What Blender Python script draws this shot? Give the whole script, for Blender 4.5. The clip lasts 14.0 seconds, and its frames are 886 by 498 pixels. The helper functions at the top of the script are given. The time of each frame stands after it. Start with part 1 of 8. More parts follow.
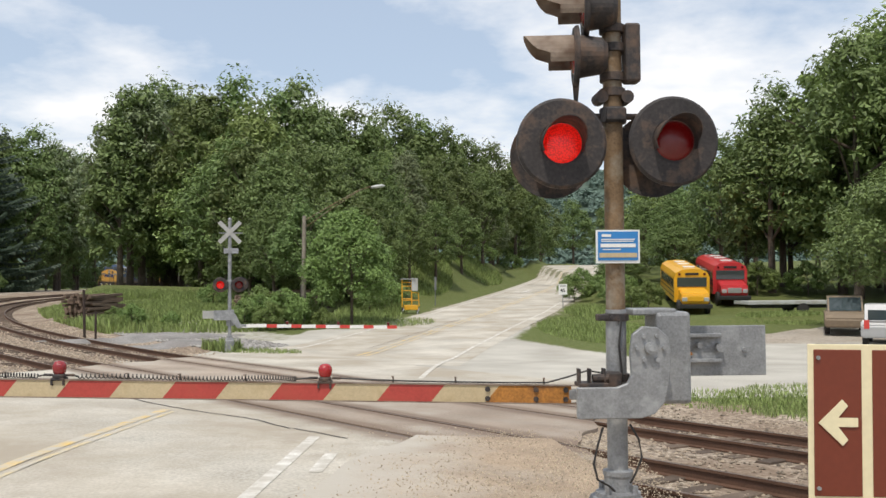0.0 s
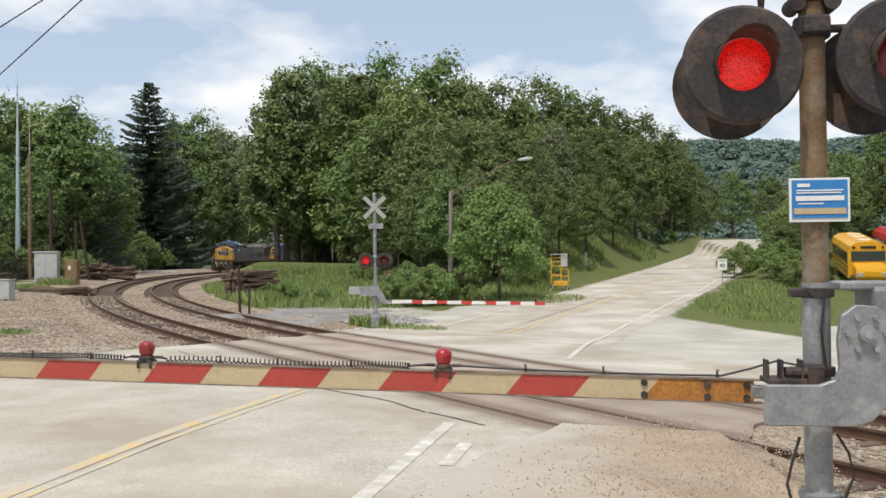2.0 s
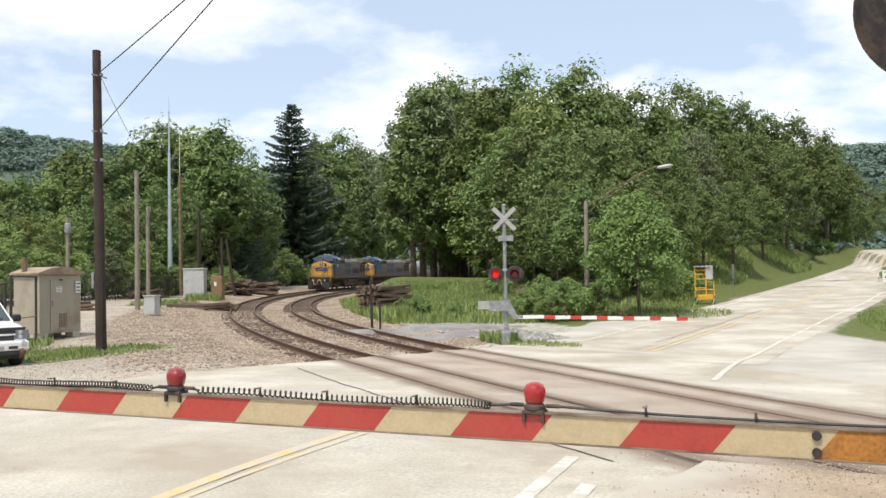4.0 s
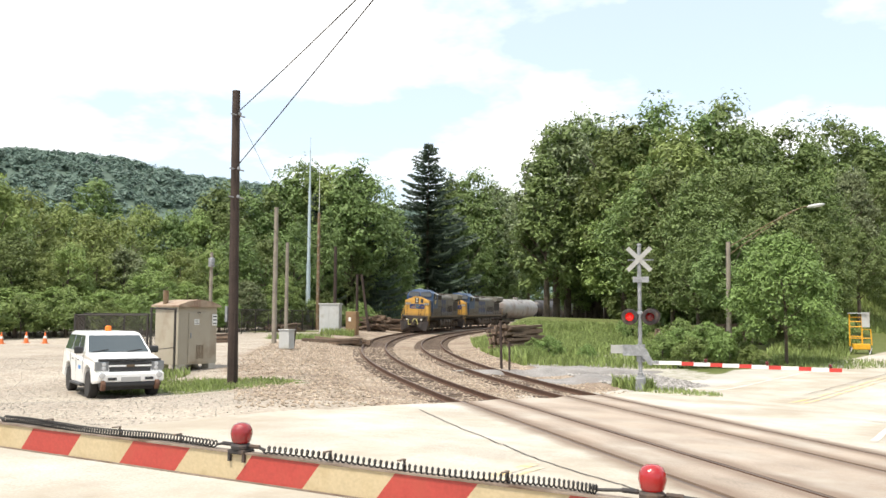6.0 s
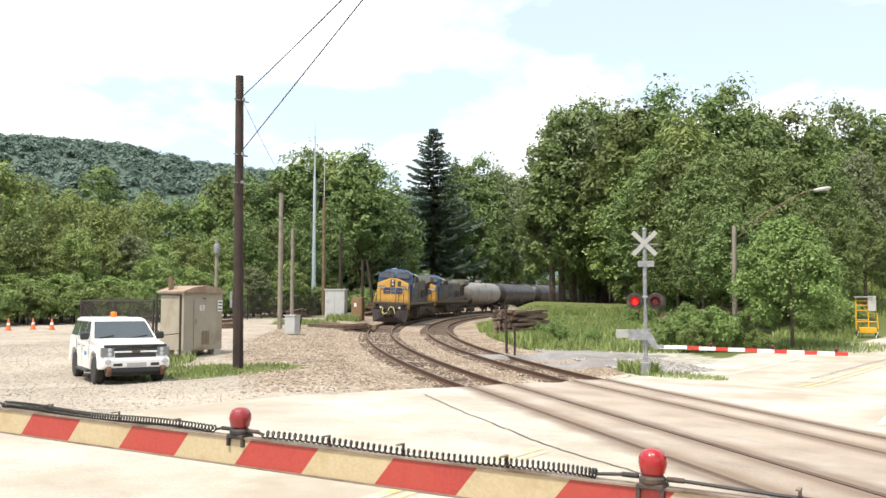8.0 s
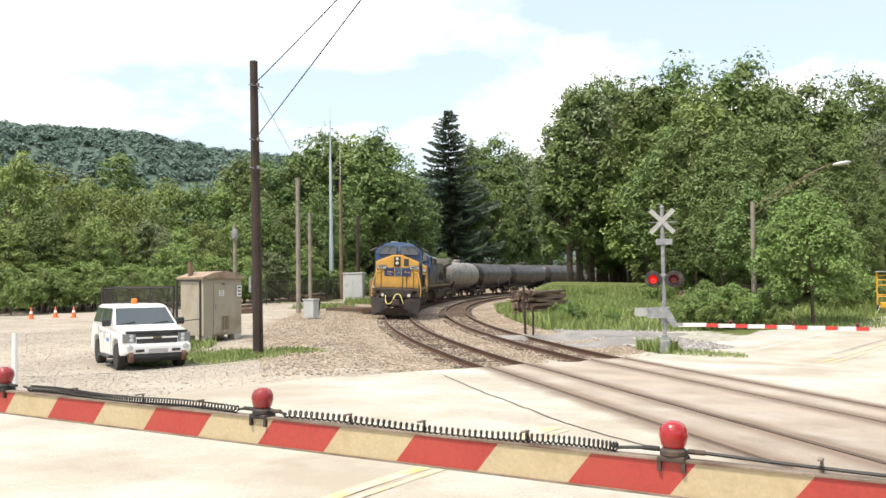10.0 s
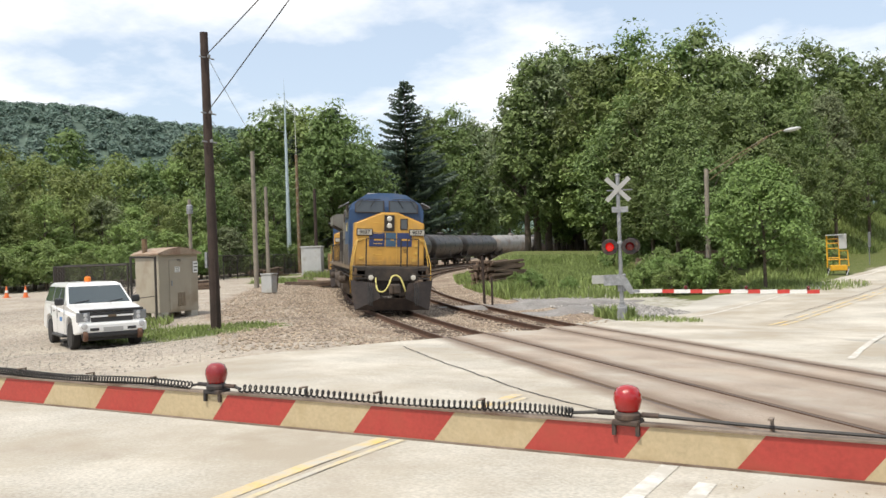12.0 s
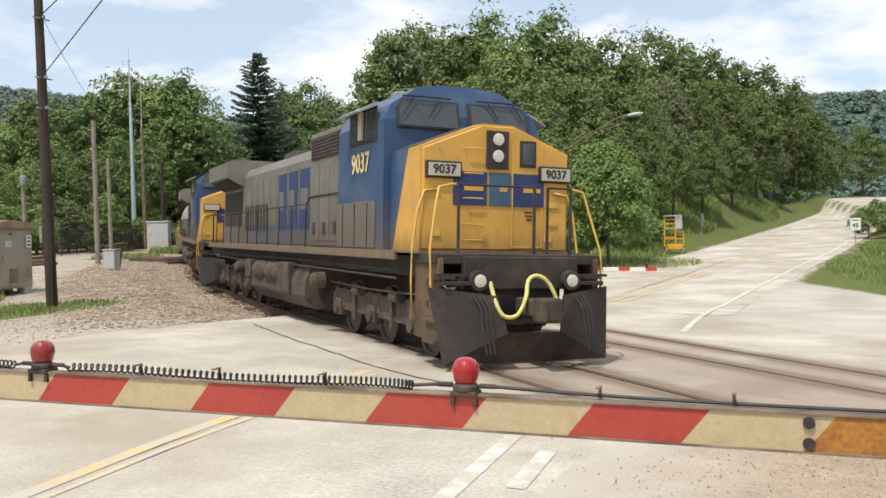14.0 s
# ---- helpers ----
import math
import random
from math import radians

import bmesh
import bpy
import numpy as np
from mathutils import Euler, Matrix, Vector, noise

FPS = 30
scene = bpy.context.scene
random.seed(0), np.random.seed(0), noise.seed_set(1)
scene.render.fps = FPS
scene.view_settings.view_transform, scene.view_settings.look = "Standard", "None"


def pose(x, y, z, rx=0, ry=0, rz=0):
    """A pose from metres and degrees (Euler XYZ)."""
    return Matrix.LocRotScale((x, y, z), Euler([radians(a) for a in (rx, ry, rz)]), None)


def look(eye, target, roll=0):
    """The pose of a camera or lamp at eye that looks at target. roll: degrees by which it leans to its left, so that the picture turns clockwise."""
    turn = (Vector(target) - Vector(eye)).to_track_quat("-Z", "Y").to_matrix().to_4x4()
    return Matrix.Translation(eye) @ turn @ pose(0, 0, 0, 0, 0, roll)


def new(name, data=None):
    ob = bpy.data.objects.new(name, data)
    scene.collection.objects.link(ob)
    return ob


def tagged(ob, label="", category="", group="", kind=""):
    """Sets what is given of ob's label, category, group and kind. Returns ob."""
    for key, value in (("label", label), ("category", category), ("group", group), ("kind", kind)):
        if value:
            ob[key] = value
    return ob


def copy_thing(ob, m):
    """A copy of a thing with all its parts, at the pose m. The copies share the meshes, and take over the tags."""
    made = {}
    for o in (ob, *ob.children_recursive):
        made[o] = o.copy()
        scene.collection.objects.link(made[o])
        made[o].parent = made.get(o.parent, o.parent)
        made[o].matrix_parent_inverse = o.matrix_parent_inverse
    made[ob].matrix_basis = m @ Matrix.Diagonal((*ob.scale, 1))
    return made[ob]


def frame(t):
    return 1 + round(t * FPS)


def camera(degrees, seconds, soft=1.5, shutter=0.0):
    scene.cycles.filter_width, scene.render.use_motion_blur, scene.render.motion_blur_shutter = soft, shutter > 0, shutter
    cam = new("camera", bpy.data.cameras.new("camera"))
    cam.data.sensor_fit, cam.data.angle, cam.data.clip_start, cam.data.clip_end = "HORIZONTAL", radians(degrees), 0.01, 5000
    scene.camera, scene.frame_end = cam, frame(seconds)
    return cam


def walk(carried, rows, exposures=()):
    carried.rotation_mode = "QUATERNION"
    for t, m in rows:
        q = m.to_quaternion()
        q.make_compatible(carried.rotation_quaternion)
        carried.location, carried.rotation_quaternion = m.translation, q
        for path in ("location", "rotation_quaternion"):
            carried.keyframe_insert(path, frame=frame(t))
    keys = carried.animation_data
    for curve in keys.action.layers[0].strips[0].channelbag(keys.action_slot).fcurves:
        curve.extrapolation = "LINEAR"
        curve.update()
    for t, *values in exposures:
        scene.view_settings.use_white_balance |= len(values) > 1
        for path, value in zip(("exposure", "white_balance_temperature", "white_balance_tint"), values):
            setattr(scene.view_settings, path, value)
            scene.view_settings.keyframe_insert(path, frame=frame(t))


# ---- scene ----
cam = camera(53.0, 14.0)
PATH = [
    (0, (-0.993, -5.833, 2.095), (-1.014, -3.835, 2.172), -0.41),
    (0.5, (-0.999, -5.460, 2.055), (-1.049, -3.461, 2.072), -0.93),
    (1, (-0.944, -5.179, 2.032), (-1.013, -3.181, 2.036), -2.65),
    (1.5, (-0.917, -4.871, 2.032), (-1.134, -2.883, 2.005), -1.74),
    (2, (-0.962, -4.589, 2.039), (-1.319, -2.621, 2.066), -0.63),
    (2.5, (-0.943, -4.310, 2.030), (-1.463, -2.380, 2.095), -2.32),
    (2.7, (-0.917, -4.174, 2.019), (-1.500, -2.263, 2.110), -2.15),
    (4.8, (-1.014, -2.763, 1.995), (-1.708, -0.889, 2.049), -1.00),
    (5, (-1.021, -2.678, 2.026), (-1.754, -0.818, 2.105), -1.12),
    (5.5, (-1.034, -2.540, 2.050), (-1.893, -0.742, 2.214), 0.82),
    (6, (-1.066, -2.503, 2.046), (-1.999, -0.741, 2.199), 0.29),
    (6.5, (-1.097, -2.462, 2.041), (-2.027, -0.698, 2.187), 0.50),
    (7, (-1.085, -2.443, 2.032), (-2.028, -0.684, 2.146), -0.21),
    (7.5, (-1.074, -2.429, 2.029), (-2.020, -0.669, 2.117), -0.21),
    (8, (-1.059, -2.449, 2.038), (-2.004, -0.691, 2.158), 0.09),
    (10.5, (-1.058, -2.457, 2.016), (-2.041, -0.716, 2.072), -1.12),
    (11, (-1.056, -2.449, 2.018), (-2.014, -0.693, 2.046), -0.91),
    (11.5, (-1.048, -2.448, 2.016), (-1.992, -0.685, 2.041), -1.70),
    (12, (-1.053, -2.418, 2.009), (-1.953, -0.632, 2.023), -1.99),
    (12.5, (-1.061, -2.432, 2.013), (-1.943, -0.637, 2.028), -1.38),
    (13, (-1.034, -2.421, 1.997), (-1.837, -0.590, 1.989), -0.85),
    (13.5, (-1.011, -2.418, 1.994), (-1.723, -0.550, 1.965), -1.41),
    (14, (-1.007, -2.397, 1.995), (-1.607, -0.490, 1.948), -1.46),
]
walk(cam, [(t, look(eye, target, roll)) for t, eye, target, roll in PATH],
     [(0.0, -0.13, 6700, 10), (1.2, -0.14, 6700, 10), (2.0, -0.14, 6700, 10), (2.4, 0.10, 6720, 10), (4.8, 0.18, 6750, 10), (5.1, 0.22, 6780, 10), (5.6, 0.5, 6950, 10), (6.5, 0.58, 6950, 10), (8.2, 0.58, 6950, 10), (10.5, 0.46, 6950, 10), (11.2, 0.24, 6880, 10), (12.5, 0.14, 6850, 10), (14.0, 0.10, 6850, 10)])

# ---- world and sun ----
SUN_EL, SUN_AZ = 64.0, 196.0            # degrees; azimuth clockwise from +y
world = bpy.data.worlds.new("world")
scene.world = world
world.use_nodes = True
wn, wl = world.node_tree.nodes, world.node_tree.links
wn.clear()
w_out = wn.new("ShaderNodeOutputWorld")
w_bg = wn.new("ShaderNodeBackground")
w_sky = wn.new("ShaderNodeTexSky")
w_sky.sky_type = "NISHITA"
w_sky.sun_disc = False
w_sky.sun_elevation, w_sky.sun_rotation = radians(SUN_EL), radians(SUN_AZ)
w_sky.air_density, w_sky.dust_density, w_sky.ozone_density = 1.0, 1.5, 1.2
# summer cumulus: noise over the sky dome, flattened towards the horizon
w_co = wn.new("ShaderNodeTexCoord")
w_sep = wn.new("ShaderNodeSeparateXYZ")
w_add = wn.new("ShaderNodeMath"); w_add.operation = "ADD"; w_add.inputs[1].default_value = 0.22
w_dx = wn.new("ShaderNodeMath"); w_dx.operation = "DIVIDE"
w_dy = wn.new("ShaderNodeMath"); w_dy.operation = "DIVIDE"
w_cmb = wn.new("ShaderNodeCombineXYZ"); w_cmb.inputs[2].default_value = 3.1
w_no = wn.new("ShaderNodeTexNoise")
w_no.inputs["Scale"].default_value, w_no.inputs["Detail"].default_value, w_no.inputs["Roughness"].default_value = 1.5, 9.0, 0.55
w_ramp = wn.new("ShaderNodeValToRGB")
w_ramp.color_ramp.elements[0].position, w_ramp.color_ramp.elements[1].position = 0.42, 0.60
w_ramp.color_ramp.elements[0].color = (0.10, 0.10, 0.10, 1)
w_mix = wn.new("ShaderNodeMixRGB")
w_mix.inputs[2].default_value = (7.5, 7.65, 7.9, 1)
wl.new(w_co.outputs["Generated"], w_sep.inputs[0])
wl.new(w_sep.outputs["Z"], w_add.inputs[0])
wl.new(w_sep.outputs["X"], w_dx.inputs[0]); wl.new(w_add.outputs[0], w_dx.inputs[1])
wl.new(w_sep.outputs["Y"], w_dy.inputs[0]); wl.new(w_add.outputs[0], w_dy.inputs[1])
wl.new(w_dx.outputs[0], w_cmb.inputs[0]); wl.new(w_dy.outputs[0], w_cmb.inputs[1])
wl.new(w_cmb.outputs[0], w_no.inputs["Vector"])
wl.new(w_no.outputs["Fac"], w_ramp.inputs[0])
wl.new(w_ramp.outputs[0], w_mix.inputs[0])
w_haze = wn.new("ShaderNodeMixRGB")
w_haze.inputs[0].default_value = 0.45
w_haze.inputs[2].default_value = (4.4, 5.5, 7.0, 1)
wl.new(w_sky.outputs[0], w_haze.inputs[1])
wl.new(w_haze.outputs[0], w_mix.inputs[1])
wl.new(w_mix.outputs[0], w_bg.inputs["Color"])
w_bg.inputs["Strength"].default_value = 0.15
wl.new(w_bg.outputs[0], w_out.inputs[0])

sun_data = bpy.data.lights.new("sun", "SUN")
sun_data.energy, sun_data.angle, sun_data.color = 3.3, radians(0.6), (1.0, 0.95, 0.87)
sun = new("sun", sun_data)
_e, _a = radians(SUN_EL), radians(SUN_AZ)
SUN_DIR = Vector((math.sin(_a) * math.cos(_e), math.cos(_a) * math.cos(_e), math.sin(_e)))
sun.matrix_world = look(SUN_DIR * 80, (0, 0, 0))


# ---- materials ----
def mat(name, color, rough=0.7, metal=0.0, vary=0.12, scale=6.0, fine=60.0, bump=0.15, stain=None, stain_scale=1.2, stain_amount=0.5,
        spec=0.5, emit=0.0, emit_color=None, per_object=0.0, coat=0.0, space="Object", bump_dist=0.01, glow_cells=0.0):
    """A surface with variation at two scales, stains and fine relief."""
    m = bpy.data.materials.new(name)
    m.use_nodes = True
    nt = m.node_tree
    n, l = nt.nodes, nt.links
    b = n["Principled BSDF"]
    b.inputs["Roughness"].default_value, b.inputs["Metallic"].default_value = rough, metal
    b.inputs["Specular IOR Level"].default_value = spec
    b.inputs["Coat Weight"].default_value = coat
    co = n.new("ShaderNodeTexCoord")
    na = n.new("ShaderNodeTexNoise")
    na.inputs["Scale"].default_value, na.inputs["Detail"].default_value = scale, 5
    nb = n.new("ShaderNodeTexNoise")
    nb.inputs["Scale"].default_value, nb.inputs["Detail"].default_value = fine, 3
    l.new(co.outputs[space], na.inputs["Vector"])
    l.new(co.outputs[space], nb.inputs["Vector"])
    mx = n.new("ShaderNodeMath"); mx.operation = "ADD"
    l.new(na.outputs["Fac"], mx.inputs[0]); l.new(nb.outputs["Fac"], mx.inputs[1])
    r = n.new("ShaderNodeMapRange")
    r.inputs["From Min"].default_value, r.inputs["From Max"].default_value = 0.6, 1.4
    r.inputs["To Min"].default_value, r.inputs["To Max"].default_value = 1 - vary * 1.6, 1 + vary * 1.6
    l.new(mx.outputs[0], r.inputs["Value"])
    hs = n.new("ShaderNodeHueSaturation")
    hs.inputs["Color"].default_value = (*color, 1)
    val = r.outputs[0]
    if per_object:
        oi = n.new("ShaderNodeObjectInfo")
        r2 = n.new("ShaderNodeMapRange")
        r2.inputs["To Min"].default_value, r2.inputs["To Max"].default_value = 1 - per_object, 1 + per_object
        l.new(oi.outputs["Random"], r2.inputs["Value"])
        mm = n.new("ShaderNodeMath"); mm.operation = "MULTIPLY"
        l.new(val, mm.inputs[0]); l.new(r2.outputs[0], mm.inputs[1])
        val = mm.outputs[0]
    l.new(val, hs.inputs["Value"])
    out = hs.outputs["Color"]
    if stain:
        ns = n.new("ShaderNodeTexNoise")
        ns.inputs["Scale"].default_value, ns.inputs["Detail"].default_value, ns.inputs["Roughness"].default_value = stain_scale, 7, 0.65
        l.new(co.outputs[space], ns.inputs["Vector"])
        rs = n.new("ShaderNodeMapRange")
        rs.inputs["From Min"].default_value, rs.inputs["From Max"].default_value = 0.62 - stain_amount * 0.3, 0.78 - stain_amount * 0.2
        l.new(ns.outputs["Fac"], rs.inputs["Value"])
        ms = n.new("ShaderNodeMixRGB")
        ms.inputs[2].default_value = (*stain, 1)
        l.new(rs.outputs[0], ms.inputs[0]); l.new(out, ms.inputs[1])
        out = ms.outputs[0]
    l.new(out, b.inputs["Base Color"])
    if bump:
        bp = n.new("ShaderNodeBump")
        bp.inputs["Strength"].default_value, bp.inputs["Distance"].default_value = bump, bump_dist
        l.new(nb.outputs["Fac"], bp.inputs["Height"])
        l.new(bp.outputs[0], b.inputs["Normal"])
    if emit and glow_cells:
        vo = n.new("ShaderNodeTexVoronoi"); vo.inputs["Scale"].default_value = glow_cells
        l.new(co.outputs[space], vo.inputs["Vector"])
        rg = n.new("ShaderNodeMapRange")
        rg.inputs["From Max"].default_value, rg.inputs["To Min"].default_value, rg.inputs["To Max"].default_value = 0.7, emit * 1.35, emit * 0.35
        l.new(vo.outputs["Distance"], rg.inputs["Value"])
        l.new(rg.outputs[0], b.inputs["Emission Strength"])
    if emit:
        b.inputs["Emission Color"].default_value = (*(emit_color or color), 1)
        b.inputs["Emission Strength"].default_value = emit
    return m


def leaf_mat(name, color, vary=0.35):
    """Foliage: each leaf clump has its own shade, light passes through a little."""
    m = bpy.data.materials.new(name)
    m.use_nodes = True
    n, l = m.node_tree.nodes, m.node_tree.links
    b = n["Principled BSDF"]
    b.inputs["Roughness"].default_value = 0.55
    b.inputs["Specular IOR Level"].default_value = 0.3
    geo = n.new("ShaderNodeNewGeometry")
    oi = n.new("ShaderNodeObjectInfo")
    ad = n.new("ShaderNodeMath"); ad.operation = "MULTIPLY_ADD"
    ad.inputs[1].default_value, ad.inputs[2].default_value = 2 * vary, 1 - vary
    l.new(geo.outputs["Random Per Island"], ad.inputs[0])
    ob = n.new("ShaderNodeMath"); ob.operation = "MULTIPLY_ADD"
    ob.inputs[1].default_value, ob.inputs[2].default_value = 0.36, 0.88
    l.new(oi.outputs["Random"], ob.inputs[0])
    mu = n.new("ShaderNodeMath"); mu.operation = "MULTIPLY"
    l.new(ad.outputs[0], mu.inputs[0]); l.new(ob.outputs[0], mu.inputs[1])
    hue = n.new("ShaderNodeMath"); hue.operation = "MULTIPLY_ADD"
    hue.inputs[1].default_value, hue.inputs[2].default_value = 0.03, 0.488
    l.new(oi.outputs["Random"], hue.inputs[0])
    hs = n.new("ShaderNodeHueSaturation")
    hs.inputs["Color"].default_value = (*color, 1)
    l.new(mu.outputs[0], hs.inputs["Value"]); l.new(hue.outputs[0], hs.inputs["Hue"])
    l.new(hs.outputs[0], b.inputs["Base Color"])
    tr = n.new("ShaderNodeBsdfTranslucent")
    l.new(hs.outputs[0], tr.inputs["Color"])
    ms = n.new("ShaderNodeMixShader"); ms.inputs[0].default_value = 0.21
    l.new(b.outputs[0], ms.inputs[1]); l.new(tr.outputs[0], ms.inputs[2])
    l.new(ms.outputs[0], n["Material Output"].inputs["Surface"])
    return m


M = {}
M["grass"] = mat("grass", (0.105, 0.15, 0.035), 0.9, vary=0.3, scale=0.5, fine=9, bump=0.6, stain=(0.21, 0.18, 0.09), stain_scale=0.25, stain_amount=0.45, bump_dist=0.05)
M["blade"] = leaf_mat("grass_blade", (0.215, 0.26, 0.088), 0.45)
M["concrete_road"] = mat("concrete_road", (0.46, 0.43, 0.372), 0.9, vary=0.24, scale=0.55, fine=26, bump=0.8, stain=(0.345, 0.30, 0.235), stain_scale=0.34, stain_amount=0.7)
M["crossing"] = mat("crossing_surface", (0.335, 0.275, 0.22), 0.85, vary=0.26, scale=0.8, fine=40, bump=0.5, stain=(0.40, 0.36, 0.305), stain_scale=0.5, stain_amount=0.55)
M["gravel"] = mat("gravel", (0.40, 0.36, 0.30), 0.95, vary=0.28, scale=0.4, fine=16, bump=0.9, stain=(0.26, 0.24, 0.21), stain_scale=0.22, stain_amount=0.55, bump_dist=0.03)
M["ballast"] = mat("ballast", (0.40, 0.33, 0.26), 0.95, vary=0.32, scale=1.0, fine=15, bump=1.0, stain=(0.22, 0.15, 0.11), stain_scale=0.5, stain_amount=0.4, bump_dist=0.04)
M["shoulder"] = mat("shoulder_dirt", (0.34, 0.26, 0.185), 0.95, vary=0.25, scale=0.7, fine=22, bump=0.7, stain=(0.25, 0.185, 0.13), stain_scale=0.45, stain_amount=0.5, bump_dist=0.02)
M["rail"] = mat("rusty_rail", (0.115, 0.062, 0.04), 0.75, 0.2, vary=0.2, scale=3, fine=50, bump=0.25)
M["railhead"] = mat("rail_head", (0.13, 0.092, 0.07), 0.55, 0.4, vary=0.12, scale=2, fine=40, bump=0.1)
M["tie"] = mat("sleeper_wood", (0.10, 0.072, 0.053), 0.95, vary=0.25, scale=4, fine=35, bump=0.6, per_object=0.25)
M["yellow_line"] = mat("yellow_paint", (0.62, 0.42, 0.12), 0.8, vary=0.15, scale=2, fine=30, stain=(0.45, 0.42, 0.36), stain_scale=2.2, stain_amount=1.0)
M["white_line"] = mat("white_paint_line", (0.69, 0.675, 0.635), 0.85, vary=0.12, scale=2, fine=30, stain=(0.45, 0.42, 0.365), stain_scale=3.5, stain_amount=1.0)
M["yellow_worn"] = mat("yellow_paint_worn", (0.56, 0.44, 0.22), 0.85, vary=0.15, scale=2, fine=30, stain=(0.44, 0.41, 0.355), stain_scale=2.5, stain_amount=1.0)
M["tar"] = mat("tar_seal", (0.07, 0.065, 0.06), 0.85, vary=0.2)
M["galv"] = mat("galvanised_steel", (0.255, 0.262, 0.27), 0.5, 0.35, vary=0.2, scale=5, fine=60, stain=(0.40, 0.41, 0.42), stain_scale=4.5, stain_amount=0.45, bump=0.1)
M["rust_mast"] = mat("rust_mast", (0.19, 0.125, 0.07), 0.7, 0.3, vary=0.25, scale=6, fine=60, stain=(0.30, 0.27, 0.22), stain_scale=4, stain_amount=0.45)
M["signal_black"] = mat("signal_black", (0.035, 0.03, 0.03), 0.7, vary=0.3, scale=5, fine=40, stain=(0.12, 0.075, 0.05), stain_scale=5, stain_amount=0.5)
M["hood_rust"] = mat("hood_rust", (0.24, 0.19, 0.15), 0.75, 0.1, vary=0.2, scale=6, fine=40, stain=(0.12, 0.075, 0.05), stain_scale=5, stain_amount=0.5)
M["arm_white"] = mat("arm_cream", (0.49, 0.395, 0.245), 0.5, vary=0.10, scale=4, fine=70, stain=(0.39, 0.30, 0.17), stain_scale=4, stain_amount=0.4, bump=0.05)
M["arm_red"] = mat("arm_red", (0.40, 0.052, 0.04), 0.5, vary=0.12, scale=4, fine=70, stain=(0.36, 0.06, 0.04), stain_scale=4, stain_amount=0.4, bump=0.05)
M["arm_rust"] = mat("arm_rust", (0.40, 0.17, 0.035), 0.8, vary=0.3, scale=6, fine=60, stain=(0.12, 0.05, 0.025), stain_scale=6, stain_amount=0.4)
M["far_white"] = mat("reflective_white", (0.78, 0.77, 0.74), 0.5, vary=0.06)
M["far_red"] = mat("reflective_red", (0.55, 0.05, 0.04), 0.5, vary=0.1)
M["red_lens"] = mat("red_lens", (0.25, 0.008, 0.01), 0.18, vary=0.1, scale=30, fine=160, bump=0.35, coat=0.6)
M["red_lens_lit"] = mat("red_lens_lit", (0.5, 0.012, 0.012), 0.2, vary=0.2, scale=25, fine=120, bump=0.5, emit=0.7, glow_cells=85, emit_color=(1.0, 0.014, 0.008), coat=0.4)
M["red_lens_dim"] = mat("red_lens_dim", (0.07, 0.004, 0.005), 0.2, vary=0.1, scale=30, fine=160, bump=0.35, emit=0.035, emit_color=(1.0, 0.01, 0.01), coat=0.4)
M["cable"] = mat("black_cable", (0.03, 0.028, 0.027), 0.6, vary=0.1, bump=0)
M["pole_dark"] = mat("creosoted_pole", (0.045, 0.03, 0.024), 0.9, vary=0.3, scale=2, fine=30, bump=0.5)
M["pole_grey"] = mat("weathered_pole", (0.24, 0.21, 0.17), 0.9, vary=0.25, scale=2, fine=30, bump=0.5)
M["bark"] = mat("bark", (0.11, 0.085, 0.065), 0.95, vary=0.3, scale=2, fine=16, bump=0.7)
M["leaf_a"] = leaf_mat("leaf_broad", (0.142, 0.192, 0.064), 0.26)
M["leaf_b"] = leaf_mat("leaf_light", (0.218, 0.278, 0.09), 0.26)
M["leaf_c"] = leaf_mat("leaf_silver", (0.20, 0.245, 0.125), 0.28)
M["leaf_d"] = leaf_mat("leaf_mid", (0.162, 0.222, 0.066), 0.28)
M["needle"] = leaf_mat("needle", (0.062, 0.092, 0.062), 0.25)
# distance haze is put into this leaf colour: paler, bluer, low contrast
M["hill"] = leaf_mat("hill_leaf_hazed", (0.128, 0.188, 0.150), 0.14)


# ---- building helpers ----
def mesh_of(name, bm, material=None, smooth=False):
    me = bpy.data.meshes.new(name)
    bm.to_mesh(me)
    bm.free()
    if material:
        for q in (material if isinstance(material, (list, tuple)) else [material]):
            me.materials.append(q)
    if smooth:
        for p in me.polygons:
            p.use_smooth = True
    return me


def part(name, bm, material, parent=None, label="", m=None, smooth=False):
    ob = new(name, mesh_of(name, bm, material, smooth))
    if parent:
        ob.parent = parent
    if m is not None:
        ob.matrix_local = m
    if label:
        ob["label"] = label
    return ob


def thing(name, m, label, category, group="", kind=""):
    ob = new(name)
    ob.empty_display_size = 0.2
    ob.matrix_world = m
    return tagged(ob, label, category, group, kind)


def box(bm, cx, cy, cz, sx, sy, sz, m=None, bev=0.0):
    r = bmesh.ops.create_cube(bm, size=1.0, matrix=Matrix.Translation((cx, cy, cz)) @ Matrix.Diagonal((sx, sy, sz, 1)))
    vs = r["verts"]
    if bev:
        es = list({e for v in vs for e in v.link_edges})
        o = bmesh.ops.bevel(bm, geom=es, offset=bev, segments=2, affect="EDGES", profile=0.5)
        vs = list({v for f in o["faces"] for v in f.verts} | {v for v in vs if v.is_valid})
    if m is not None:
        bmesh.ops.transform(bm, matrix=m, verts=vs)
    return vs


